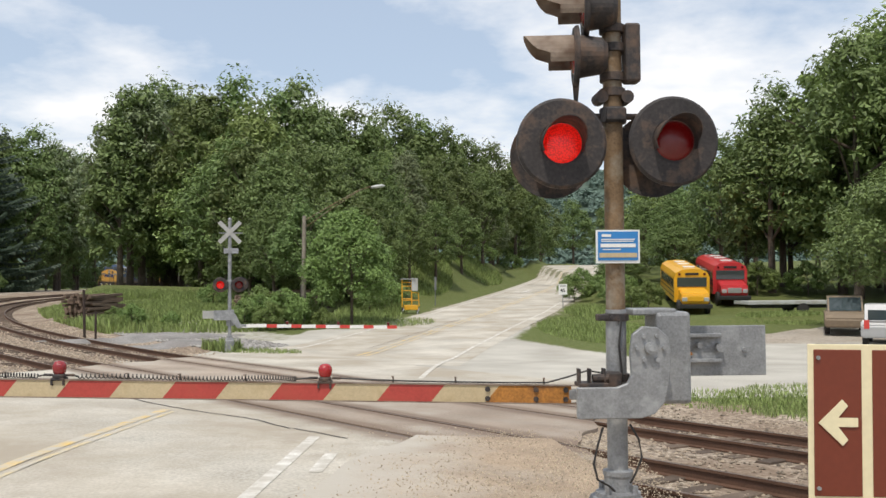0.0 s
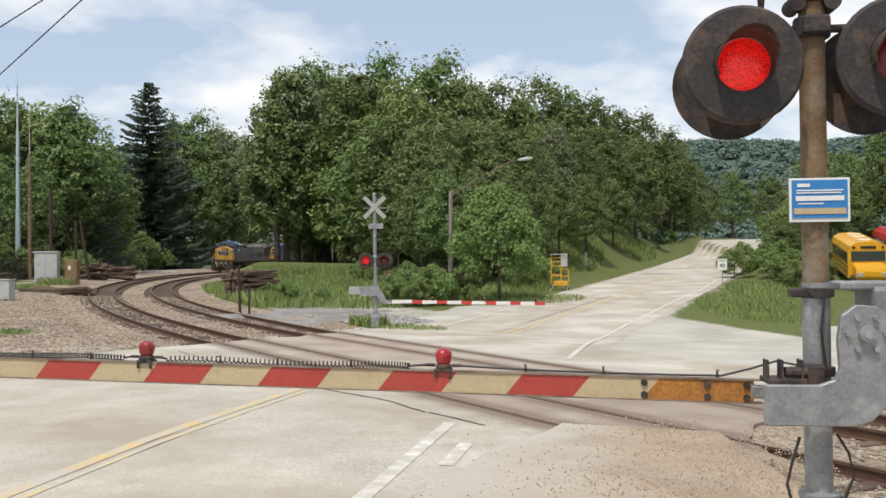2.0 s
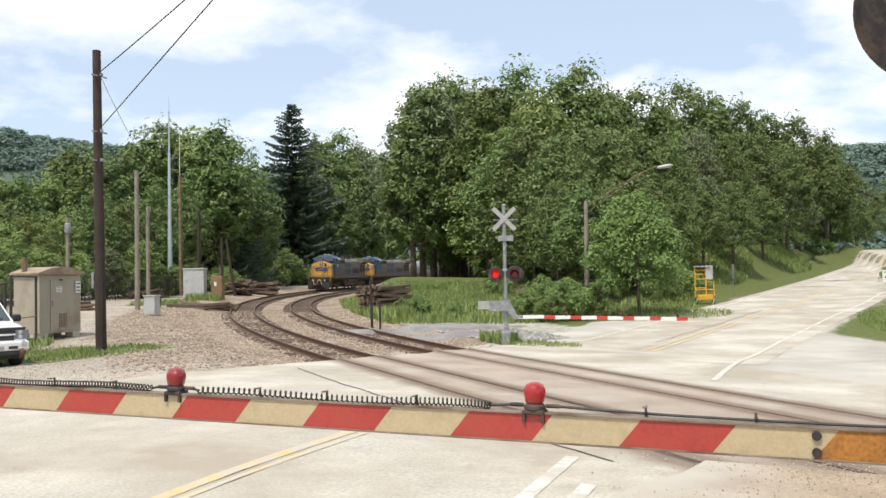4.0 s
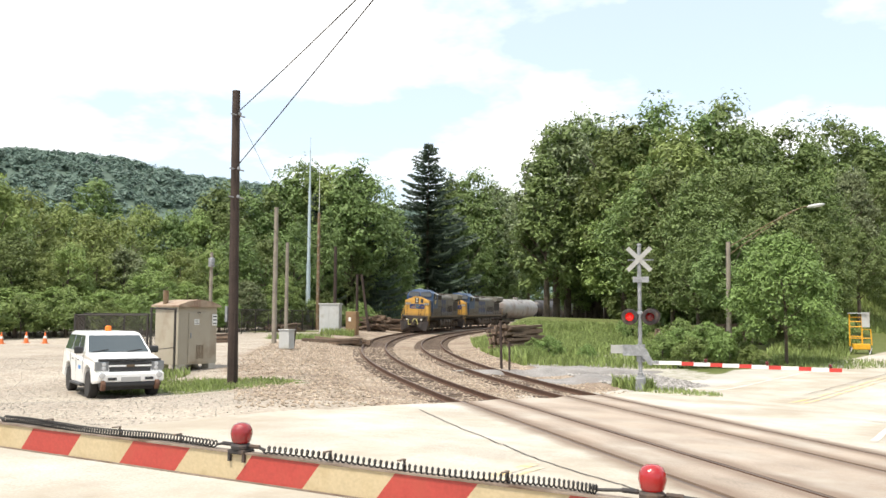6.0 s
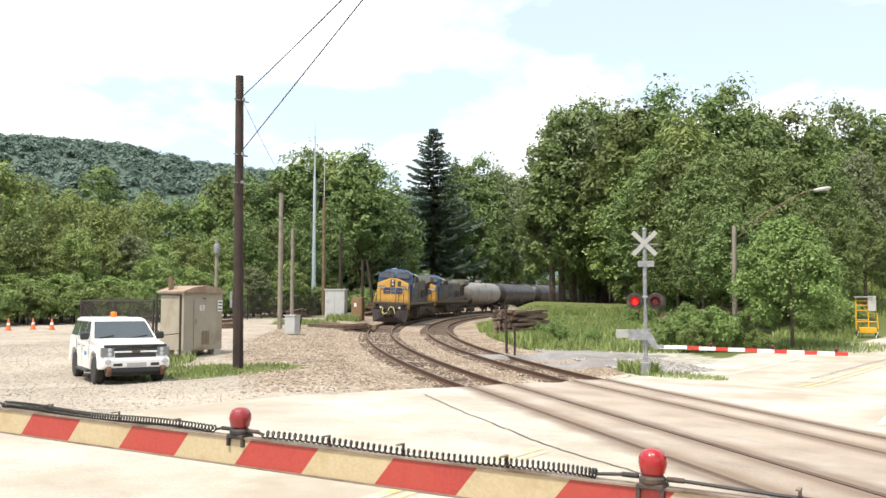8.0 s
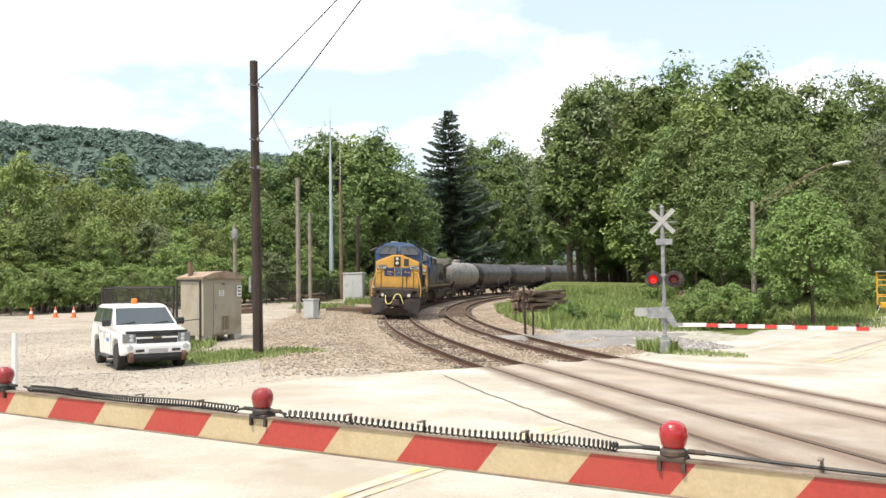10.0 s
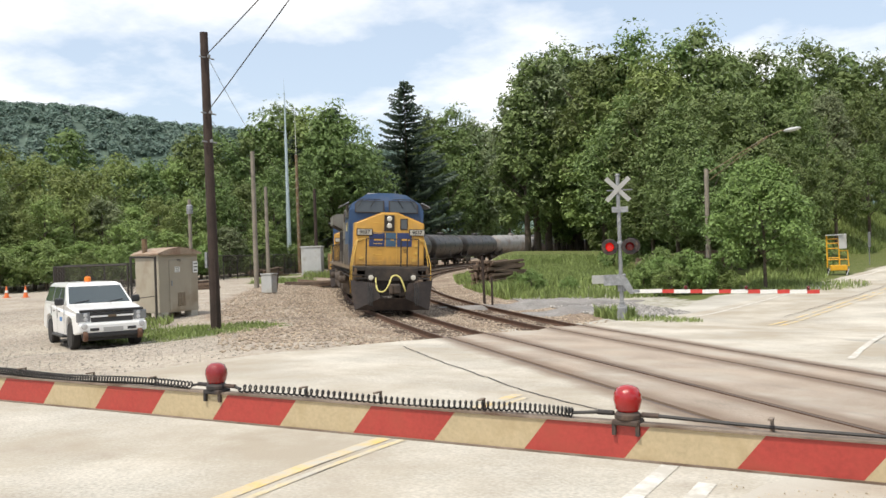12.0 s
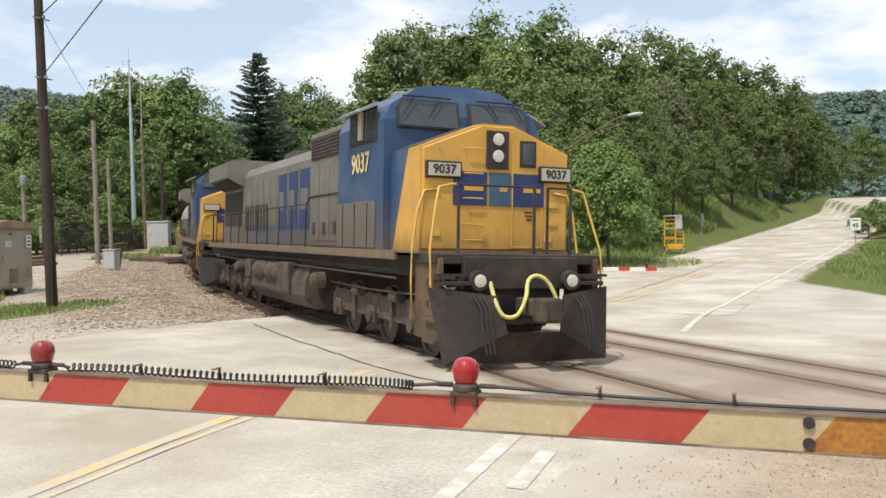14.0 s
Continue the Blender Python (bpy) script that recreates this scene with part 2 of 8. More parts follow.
def tube(bm, a, b, r1, r2=None, seg=12, caps=True):
    """A round bar from a to b."""
    a, b = Vector(a), Vector(b)
    d = b - a
    q = d.to_track_quat("Z", "Y").to_matrix().to_4x4()
    return bmesh.ops.create_cone(bm, cap_ends=caps, segments=seg, radius1=r1, radius2=r1 if r2 is None else r2, depth=d.length,
                                 matrix=Matrix.Translation((a + b) / 2) @ q)["verts"]


def rounded(pts, k=4):
    """Points of a smooth curve through the given ones."""
    P = [Vector(p) for p in pts]
    P = [P[0]] + P + [P[-1]]
    out = []
    for a, b, c, d in zip(P[:-3], P[1:-2], P[2:-1], P[3:]):
        for i in range(k):
            t = i / k
            out.append(0.5 * (2 * b + (c - a) * t + (2 * a - 5 * b + 4 * c - d) * t * t + (3 * b - a - 3 * c + d) * t ** 3))
    return out + [P[-1]]


def bar_path(bm, pts, r, seg=6):
    """A bent round bar along points."""
    pts = [Vector(p) for p in pts]
    rings = []
    for i, p in enumerate(pts):
        d = (pts[min(i + 1, len(pts) - 1)] - pts[max(i - 1, 0)]).normalized()
        s = d.cross(Vector((0, 0, 1)))
        s = s.normalized() if s.length > 1e-3 else Vector((1, 0, 0))
        u = s.cross(d).normalized()
        rings.append([bm.verts.new(p + (s * math.cos(k * math.tau / seg) + u * math.sin(k * math.tau / seg)) * r) for k in range(seg)])
    for A, B in zip(rings[:-1], rings[1:]):
        for k in range(seg):
            bm.faces.new((A[k], A[(k + 1) % seg], B[(k + 1) % seg], B[k]))
    bm.faces.new(list(reversed(rings[0]))); bm.faces.new(rings[-1])


def prism(bm, outline, y0, y1, m=None):
    """An outline in x, z drawn out from y0 to y1."""
    A = [bm.verts.new((x, y0, z)) for x, z in outline]
    B = [bm.verts.new((x, y1, z)) for x, z in outline]
    bm.faces.new(A); bm.faces.new(list(reversed(B)))
    k = len(A)
    for i in range(k):
        bm.faces.new((A[i], B[i], B[(i + 1) % k], A[(i + 1) % k]))
    bmesh.ops.recalc_face_normals(bm, faces=bm.faces)
    if m is not None:
        bmesh.ops.transform(bm, matrix=m, verts=A + B)
    return A + B


def lathe(bm, prof, seg=24, m=None):
    """A turned form: radius, height pairs about z."""
    rings = [[bm.verts.new((r * math.cos(k * math.tau / seg), r * math.sin(k * math.tau / seg), z)) for k in range(seg)] for r, z in prof]
    for A, B in zip(rings[:-1], rings[1:]):
        for k in range(seg):
            bm.faces.new((A[k], A[(k + 1) % seg], B[(k + 1) % seg], B[k]))
    bm.faces.new(list(reversed(rings[0]))); bm.faces.new(rings[-1])
    if m is not None:
        bmesh.ops.transform(bm, matrix=m, verts=[v for r in rings for v in r])


# ---- plan: track, road, ground ----
TC = Vector((-7.3, 14.7))               # where the straight turns into the curve, on the near track's centre
TH = 41.5                               # heading there, degrees left of +y
TR = 180.0                              # radius of the curve
TD = Vector((-math.sin(radians(TH)), math.cos(radians(TH))))
TN = Vector((math.cos(radians(TH)), math.sin(radians(TH))))
S0 = 10.0                               # the curve begins here
TO = TC + TD * S0 + TN * TR
TRACK_GAP = 4.0
BANK = -0.045


def rail_z(s):
    return -0.20 + (0.0 if s < 8 else 0.0085 * (s - 8) if s < 150 else 1.207)


def track_at(s, n=0.0):
    """The point n metres right of the near track's centre at distance s, with its heading."""
    if s <= S0:
        p, h = TC + TD * s, radians(TH)
        nn = TN
    else:
        a = (s - S0) / TR
        h = radians(TH) - a
        nn = Vector((math.cos(h), math.sin(h)))
        p = TO - nn * TR
    p = p + nn * n
    return Vector((p.x, p.y, rail_z(s) + BANK * n)), h


def track_sn(x, y):
    p = Vector((x, y))
    s = (p - TC).dot(TD)
    if s <= S0:
        return s, (p - TC).dot(TN)
    q = p - TO
    a = radians(TH) - math.atan2(-q.y, -q.x)
    return S0 + TR * a, TR - q.length


ROAD = [(-6.0, -60, 0.0), (-6.0, -20, 0.0), (-5.95, 0, 0.0), (-5.9, 10, -0.15), (-5.35, 20, -0.5), (-4.7, 27, -0.72), (-3.6, 33, -0.62), (-1.1, 44, -0.28), (1.7, 55, 0.1),
        (4.8, 69, 0.65), (8.2, 82, 1.3), (12.6, 103, 2.2), (17.0, 125, 3.3), (24, 155, 4.6), (34, 195, 5.6), (48, 250, 5.0)]


def road_at(y):
    """The road's centre x, height and slope dx/dy at y."""
    for (x0, y0, z0), (x1, y1, z1) in zip(ROAD[:-1], ROAD[1:]):
        if y <= y1 or y1 == ROAD[-1][1]:
            k = (y - y0) / (y1 - y0)
            return x0 + (x1 - x0) * k, z0 + (z1 - z0) * k, (x1 - x0) / (y1 - y0)


def smooth(a, b, v):
    k = min(1.0, max(0.0, (v - a) / (b - a)))
    return k * k * (3 - 2 * k)


def ground_z(x, y):
    """The lie of the land."""
    s, n = track_sn(x, y)
    z_track = rail_z(max(-60, min(150, s))) + BANK * max(-5.5, min(7.0, n))
    k_far = smooth(7.0, 13.0, n)                     # beyond the tracks the land follows the road's profile
    rx, rz, _ = road_at(min(max(y, 20), 250))
    side = x - rx
    z_road = rz + (max(0.0, abs(side) - 9) * 0.03 if y > 45 else 0.0)
    if side < -9 and y > 40:
        z_road = min(z_road, 1.4) if y > 80 else z_road
    bank = 3.6 * smooth(-6.8, -13.0, side) * smooth(-26.0, -15.0, side) * smooth(62, 84, y) * smooth(170, 140, y)
    ramp = (0.10 * max(0.0, min(y - 56.0, 15.0)) - 0.42 * smooth(48, 53, y) * smooth(75, 66, y)) * smooth(9.5, 12.5, x) * smooth(31, 26, x)
    under = 0.3 * smooth(6.3, 4.6, abs(side)) * smooth(62, 80, y) + 0.9 * smooth(14.0, 6.0, abs(side)) * smooth(125, 160, y)      # the bed under the climbing road
    z = z_track * (1 - k_far) + (z_road + bank + ramp - under) * k_far
    # cuttings: open trackbed lies lower than the railheads except at the crossing
    at_road = smooth(10.2, 8.6, abs(s + 3.0 - 0.72 * n))
    bed = smooth(-3.4, -2.0, n) * smooth(7.6, 6.2, n)
    yard = smooth(8.0, 2.0, math.hypot(x + 24.0, y - 16.0))         # a shallow dip in the yard
    return z - 0.15 * bed * (1 - at_road) - 0.36 * yard


def strip(bm, line, w0, w1, lift, height, across=1, mat_index=0):
    """A ribbon along (x, y) points, from w0 to w1 metres right of them, laid lift above height(x, y)."""
    pts = [Vector(p) for p in line]
    rows = []
    for i, p in enumerate(pts):
        d = (pts[min(i + 1, len(pts) - 1)] - pts[max(i - 1, 0)]).normalized()
        nn = Vector((d.y, -d.x))
        row = []
        for j in range(across + 1):
            q = p + nn * (w0 + (w1 - w0) * j / across)
            row.append(bm.verts.new((q.x, q.y, height(q.x, q.y) + lift)))
        rows.append(row)
    for A, B in zip(rows[:-1], rows[1:]):
        for j in range(across):
            f = bm.faces.new((A[j], A[j + 1], B[j + 1], B[j]))
            f.material_index = mat_index


# ---- ground, one sheet to the horizon ----
def cover(x, y):
    """How much gravel, ballast and pale pavement lie at a place; the rest is grass."""
    s, n = track_sn(x, y)
    gravel = ballast = pave = 0.0
    wob = 0.9 * noise.noise((x * 0.23, y * 0.23, 1.0)) + 0.5 * noise.noise((x * 0.7, y * 0.7, 5.0))
    rx, rz, slope = road_at(min(max(y, -60), 250))
    side = x - rx
    if n < 7.8 + wob * 0.4 and n > -3.2 + wob * 0.3:
        ballast = 1.0
    elif n <= -3.2 + wob * 0.3:
        gravel = 1.0
        if s > 5 and n > -7 + wob:
            ballast = 0.6
        if s > 30 and n < -34 + 2 * wob:
            gravel, pave = 0.0, 0.0
        for px, py, pr in ((-19.6, 18.9, 2.2), (-22.2, 18.4, 2.2), (-42, 52, 3.0), (-56, 68, 4.0)):     # weeds about the poles and the hut
            if (x - px) ** 2 + (y - py) ** 2 < (pr + 0.7 * wob) ** 2:
                gravel = ballast = 0.0
        if y < -2 and x > 0.6:
            gravel = 0.6
    else:
        if s > 3:                                    # beyond the tracks, left of the road
            if n < 10.2 + wob and s > 8:
                gravel = 1.0
            elif 10.2 + wob <= n < 14.5 + wob * 0.6 and s < 40:
                pave, gravel = 0.55, 0.45
            if (x + 9.6) ** 2 + (y - 29.0) ** 2 < (3.0 + wob) ** 2 and n < 13:
                gravel = pave = 0.0
        else:                                        # beyond the tracks, right of the road
            if 10.0 + wob * 0.3 < n < 17.5 + wob * 0.5 and s > -60:
                pave = 1.0
            if n > 10 and 6.5 < x < 60 and y < 37 + wob:
                pave, gravel = max(pave, smooth(35.5, 31.0, y + wob)), 1.0
            if abs(x - 13.0 - (y - 40) * 0.16) < 1.9 + 0.5 * wob and y < 54:
                gravel = 1.0
            if 24 + wob < n < 42 and -34 + wob < s < -14:
                gravel = 1.0
            if ((x - 21) / 9.5) ** 2 + ((y - 39.5) / 7.5) ** 2 < 1 + 0.25 * wob:
                gravel = 1.0
    if y > 18 and side < 0 and side > -6.5 + wob and y < 42:
        pave = 1.0
    if y > 14 and side >= 0 and y < 48:
        pave = max(pave, min(1.0, max(0.0, 0.5 + 0.7 * (4.9 + wob * 0.4 + max(0.0, 36 - y) * 0.62 - side))))
    if ((x - 6.4) / 3.3) ** 2 + ((y - 40.5) / 9.0) ** 2 < 1 + 0.2 * wob:
        gravel = pave = 0.0
    if y > 40 and abs(side) < 4.9 + wob * 0.3:
        gravel = max(gravel, 0.5)
    return gravel, ballast, pave


def axis(lo, hi, fine_lo, fine_hi, step):
    v = [fine_lo]
    while v[-1] < fine_hi:
        v.append(v[-1] + step)
    d = step
    while v[-1] < hi:
        d *= 1.28
        v.append(v[-1] + d)
    d = step
    while v[0] > lo:
        d *= 1.28
        v.insert(0, v[0] - d)
    return v


def build_ground():
    xs = axis(-3200, 3200, -48, 30, 0.6)
    ys = axis(-2500, 3600, -14, 135, 0.65)
    verts = [(x, y, ground_z(x, y)) for y in ys for x in xs]
    w = len(xs)
    faces = [(j * w + i, j * w + i + 1, (j + 1) * w + i + 1, (j + 1) * w + i) for j in range(len(ys) - 1) for i in range(w - 1)]
    me = bpy.data.meshes.new("ground")
    me.from_pydata(verts, [], faces)
    col = me.color_attributes.new("cover", "FLOAT_COLOR", "POINT")
    for k, v in enumerate(verts):
        col.data[k].color = (*cover(v[0], v[1]), 1)
    for p in me.polygons:
        p.use_smooth = True
    m = bpy.data.materials.new("ground")
    m.use_nodes = True
    n, l = m.node_tree.nodes, m.node_tree.links
    b = n["Principled BSDF"]
    b.inputs["Roughness"].default_value = 0.95
    b.inputs["Specular IOR Level"].default_value = 0.2
    co = n.new("ShaderNodeTexCoord")
    at = n.new("ShaderNodeAttribute"); at.attribute_name = "cover"
    sep = n.new("ShaderNodeSeparateColor")
    l.new(at.outputs["Color"], sep.inputs[0])

    def tex(scale, detail=4):
        t = n.new("ShaderNodeTexNoise")
        t.inputs["Scale"].default_value, t.inputs["Detail"].default_value = scale, detail
        l.new(co.outputs["Object"], t.inputs["Vector"])
        return t.outputs["Fac"]

    def ramp(fac, *stops):
        r = n.new("ShaderNodeValToRGB")
        while len(r.color_ramp.elements) < len(stops):
            r.color_ramp.elements.new(0.5)
        for e, (p, c) in zip(r.color_ramp.elements, stops):
            e.position, e.color = p, (*c, 1)
        l.new(fac, r.inputs[0])
        return r.outputs[0]

    def mix(fac, a, c):
        x = n.new("ShaderNodeMixRGB")
        l.new(fac, x.inputs[0]); l.new(a, x.inputs[1]); l.new(c, x.inputs[2])
        return x.outputs[0]

    def ragged(chan, amount):
        ad = n.new("ShaderNodeMath"); ad.operation = "ADD"
        sc = n.new("ShaderNodeMath"); sc.operation = "MULTIPLY_ADD"; sc.inputs[1].default_value, sc.inputs[2].default_value = amount, -amount / 2
        l.new(tex(3.0, 6), sc.inputs[0])
        l.new(sep.outputs[chan], ad.inputs[0]); l.new(sc.outputs[0], ad.inputs[1])
        r = n.new("ShaderNodeMapRange")
        r.inputs["From Min"].default_value, r.inputs["From Max"].default_value = 0.35, 0.65
        l.new(ad.outputs[0], r.inputs["Value"])
        return r.outputs[0]

    vor = n.new("ShaderNodeTexVoronoi")
    vor.inputs["Scale"].default_value = 16
    l.new(co.outputs["Object"], vor.inputs["Vector"])
    vsep = n.new("ShaderNodeSeparateColor")
    l.new(vor.outputs["Color"], vsep.inputs[0])
    grass = mix(tex(0.35, 6), ramp(tex(7), (0.3, (0.055, 0.082, 0.02)), (0.7, (0.135, 0.16, 0.05))), ramp(tex(4), (0.3, (0.08, 0.11, 0.028)), (0.75, (0.175, 0.172, 0.075))))
    stones = ramp(vsep.outputs[0], (0.0, (0.16, 0.13, 0.10)), (0.5, (0.33, 0.27, 0.21)), (1.0, (0.53, 0.46, 0.37)))
    dirt = ramp(tex(0.3, 7), (0.35, (0.27, 0.25, 0.222)), (0.65, (0.44, 0.40, 0.342)))
    gravel = mix(tex(0.6, 5), stones, dirt)
    bal = mix(ramp(tex(0.5, 5), (0.38, (0, 0, 0)), (0.6, (0.85, 0.85, 0.85))), stones, ramp(tex(9), (0.3, (0.14, 0.095, 0.066)), (0.7, (0.26, 0.195, 0.145))))
    pave = ramp(tex(0.5, 7), (0.3, (0.36, 0.34, 0.30)), (0.7, (0.50, 0.48, 0.43)))
    out = mix(ragged(0, 0.7), grass, gravel)
    out = mix(ragged(1, 0.5), out, bal)
    out = mix(ragged(2, 0.5), out, pave)
    l.new(out, b.inputs["Base Color"])
    bp = n.new("ShaderNodeBump")
    bp.inputs["Strength"].default_value, bp.inputs["Distance"].default_value = 0.7, 0.03
    l.new(vor.outputs["Distance"], bp.inputs["Height"])
    l.new(bp.outputs[0], b.inputs["Normal"])
    me.materials.append(m)
    ob = new("ground", me)
    return tagged(ob, "uneven valley ground of grass, gravel and trodden dirt", "ground", kind="structure")


build_ground()


# ---- road ----
def road_line(y0, y1, step):
    k = max(2, int((y1 - y0) / step))
    return [(road_at(y0 + (y1 - y0) * i / k)[0], y0 + (y1 - y0) * i / k) for i in range(k + 1)]


def road_z(x, y):
    return max(ground_z(x, y), road_at(min(max(y, -60), 250))[1] - 0.02 if y > 45 else -9)


def crossing_z(x, y):
    s, n = track_sn(x, y)
    z = rail_z(s) + BANK * max(-5.5, min(7.0, n))
    k = smooth(TRACK_GAP + 0.9, 8.4, n)
    return z + (max(ground_z(x, y) - 0.02, z - 0.3) - z) * k if k > 0 else z


bm = bmesh.new()
strip(bm, road_line(-60, 4, 1.5), -9.2, 4.4, 0.022, ground_z, 12)
road_near = tagged(part("road_near", bm, M["concrete_road"]), "worn pale concrete road leading up to the crossing", "road", kind="structure")
bm = bmesh.new()
strip(bm, road_line(23, 250, 1.5), -4.3, 4.3, 0.03, lambda x, y: road_z(x, y) - 0.024 * smooth(48, 34, y), 8)
road_far = tagged(part("road_far", bm, M["concrete_road"]), "pale concrete road climbing away between woods", "road", kind="structure")


def add_grime(m, color):
    """Brown brake dust and oil that lies along the rails."""
    n, l = m.node_tree.nodes, m.node_tree.links
    b = n["Principled BSDF"]
    plain = b.inputs["Base Color"].links[0].from_socket
    at = n.new("ShaderNodeAttribute"); at.attribute_name = "grime"
    co = n.new("ShaderNodeTexCoord")
    no = n.new("ShaderNodeTexNoise"); no.inputs["Scale"].default_value, no.inputs["Detail"].default_value = 1.6, 8
    l.new(co.outputs["Object"], no.inputs["Vector"])
    ad = n.new("ShaderNodeMath"); ad.operation = "ADD"
    l.new(at.outputs["Fac"], ad.inputs[0]); l.new(no.outputs["Fac"], ad.inputs[1])
    r = n.new("ShaderNodeMapRange")
    r.inputs["From Min"].default_value, r.inputs["From Max"].default_value, r.inputs["To Max"].default_value = 0.55, 1.4, 0.82
    l.new(ad.outputs[0], r.inputs["Value"])
    mx = n.new("ShaderNodeMixRGB"); mx.inputs[2].default_value = (*color, 1)
    l.new(r.outputs[0], mx.inputs[0]); l.new(plain, mx.inputs[1])
    l.new(mx.outputs[0], b.inputs["Base Color"])


M["crossing_edge"] = mat("crossing_edge", (0.46, 0.43, 0.372), 0.9, vary=0.24, scale=0.55, fine=26, bump=0.8, stain=(0.345, 0.30, 0.235), stain_scale=0.34, stain_amount=0.7)
for _m in ("crossing", "crossing_edge"):
    add_grime(M[_m], (0.165, 0.112, 0.078))


def build_crossing():
    """Paving between and beside the rails, in slabs cut by the four rails' flangeways."""
    gaps = [-0.7175, 0.7175, TRACK_GAP - 0.7175, TRACK_GAP + 0.7175]
    edges = [-11.5] + gaps + [9.0]
    thing_ob = thing("crossing_pavement", pose(0, 0, 0), "brown-stained paved crossing surface with rails set flush in it", "pavement", kind="structure")
    for k in range(5):
        a, c = edges[k] + (0.085 if k else 0), edges[k + 1] - (0.085 if k < 4 else 0)
        bm = bmesh.new()
        grime = bm.verts.layers.float_color.new("grime")
        nseg = 18
        near = [0.0, 0.12, 0.28, 0.5, 0.85]
        if k == 0:
            cols = [a + (c - 1.3 - a) * q / 12 for q in range(13)] + [c - q for q in reversed(near)]
        elif k == 4:
            cols = [a + q for q in near] + [a + 1.3 + (c - a - 1.3) * q / 8 for q in range(9)]
        else:
            cols = [a + (c - a) * q / 16 for q in range(17)]
        across = len(cols) - 1
        rows = []
        for i in range(nseg + 1):
            row = []
            for n in cols:
                s0, s1 = -12.0 + 0.72 * n + 0.5 * noise.noise((n, 0.3, 2.0)), 6.0 + 0.72 * n + 0.4 * noise.noise((n, 4.0, 7.0))
                s = s0 + (s1 - s0) * i / nseg
                p, _ = track_at(s, n)
                v = bm.verts.new((p.x, p.y, crossing_z(p.x, p.y) + 0.035))
                g = smooth(0.6, 0.08, min(abs(n - q) for q in gaps)) + 0.35 * smooth(0.45, 0.05, i / nseg) * smooth(-3.0, -0.7, n) * smooth(6.5, 4.5, n)
                v[grime] = (min(1.0, g),) * 3 + (1.0,)
                row.append(v)
            rows.append(row)
        for A, B in zip(rows[:-1], rows[1:]):
            for j in range(across):
                bm.faces.new((A[j], B[j], B[j + 1], A[j + 1]))
        r = bmesh.ops.extrude_face_region(bm, geom=bm.faces[:])
        bmesh.ops.translate(bm, verts=[v for v in r["geom"] if isinstance(v, bmesh.types.BMVert)], vec=(0, 0, -0.2))
        bmesh.ops.recalc_face_normals(bm, faces=bm.faces)
        part("slab", bm, M["crossing_edge"] if k in (0, 4) else M["crossing"], thing_ob)


build_crossing()


def near_z(x, y):
    return max(ground_z(x, y) + 0.022, crossing_z(x, y) + 0.035)


def build_markings():
    """Painted lines and tar seams, a few millimetres proud of the road."""
    for name, y0, y1, o, w, m_, lab in (
            ("yellow_line", -30, 9.6, -0.16, 0.17, "yellow_line", "faded yellow centre line on the road"), ("yellow_line", -30, 9.4, 0.10, 0.08, "yellow_worn", "nearly worn-away yellow centre line on the road"),
            ("edge_dash", 4.2, 5.5, 3.30, 0.16, "white_line", "short worn white dash beside the edge line"),
            ("edge_line", -30, 6.9, 2.86, 0.16, "white_line", "worn white edge line on the road")):
        bm = bmesh.new()
        strip(bm, road_line(y0, y1, 1.0), o, o + w, 0.006, near_z)
        tagged(part(name, bm, M[m_]), lab, "road marking", kind="structure")
    for name, y0, y1, o, w, m_, lab in (
            ("yellow_line", 28, 250, -0.24, 0.15, "yellow_line", "faded yellow centre line on the climbing road"), ("yellow_line", 28, 250, 0.1, 0.15, "yellow_line", "faded yellow centre line on the climbing road"),
            ("edge_line", 18, 250, 3.5, 0.15, "white_line", "white edge line on the climbing road"), ("edge_line", 24, 250, -3.65, 0.15, "white_line", "white edge line on the climbing road")):
        bm = bmesh.new()
        strip(bm, road_line(y0, y1, 1.0), o, o + w, 0.008, lambda x, y: max(road_z(x, y) + 0.03 - 0.02 * smooth(48, 34, y), crossing_z(x, y) + 0.035 if y < 24 else -9))
        tagged(part(name, bm, M[m_]), lab, "road marking", kind="structure")


build_markings()


def build_lane_symbols():
    """White bars and an arrow painted on the climbing road."""
    for name, y, o, w, l in (("stop_bar", 71.0, -3.3, 2.9, 0.6), ("lane_arrow", 78.5, -1.9, 0.45, 4.5), ("arrow_head", 78.0, -2.6, 1.8, 1.4), ("stop_bar", 92.0, -3.3, 2.9, 0.8)):
        bm = bmesh.new()
        strip(bm, [(road_at(y + l * i / 4)[0], y + l * i / 4) for i in range(5)], o, o + w, 0.06, road_z)
        tagged(part(name, bm, M["white_line"]), "white lane symbol painted on the climbing road", "road marking", kind="structure")


build_lane_symbols()


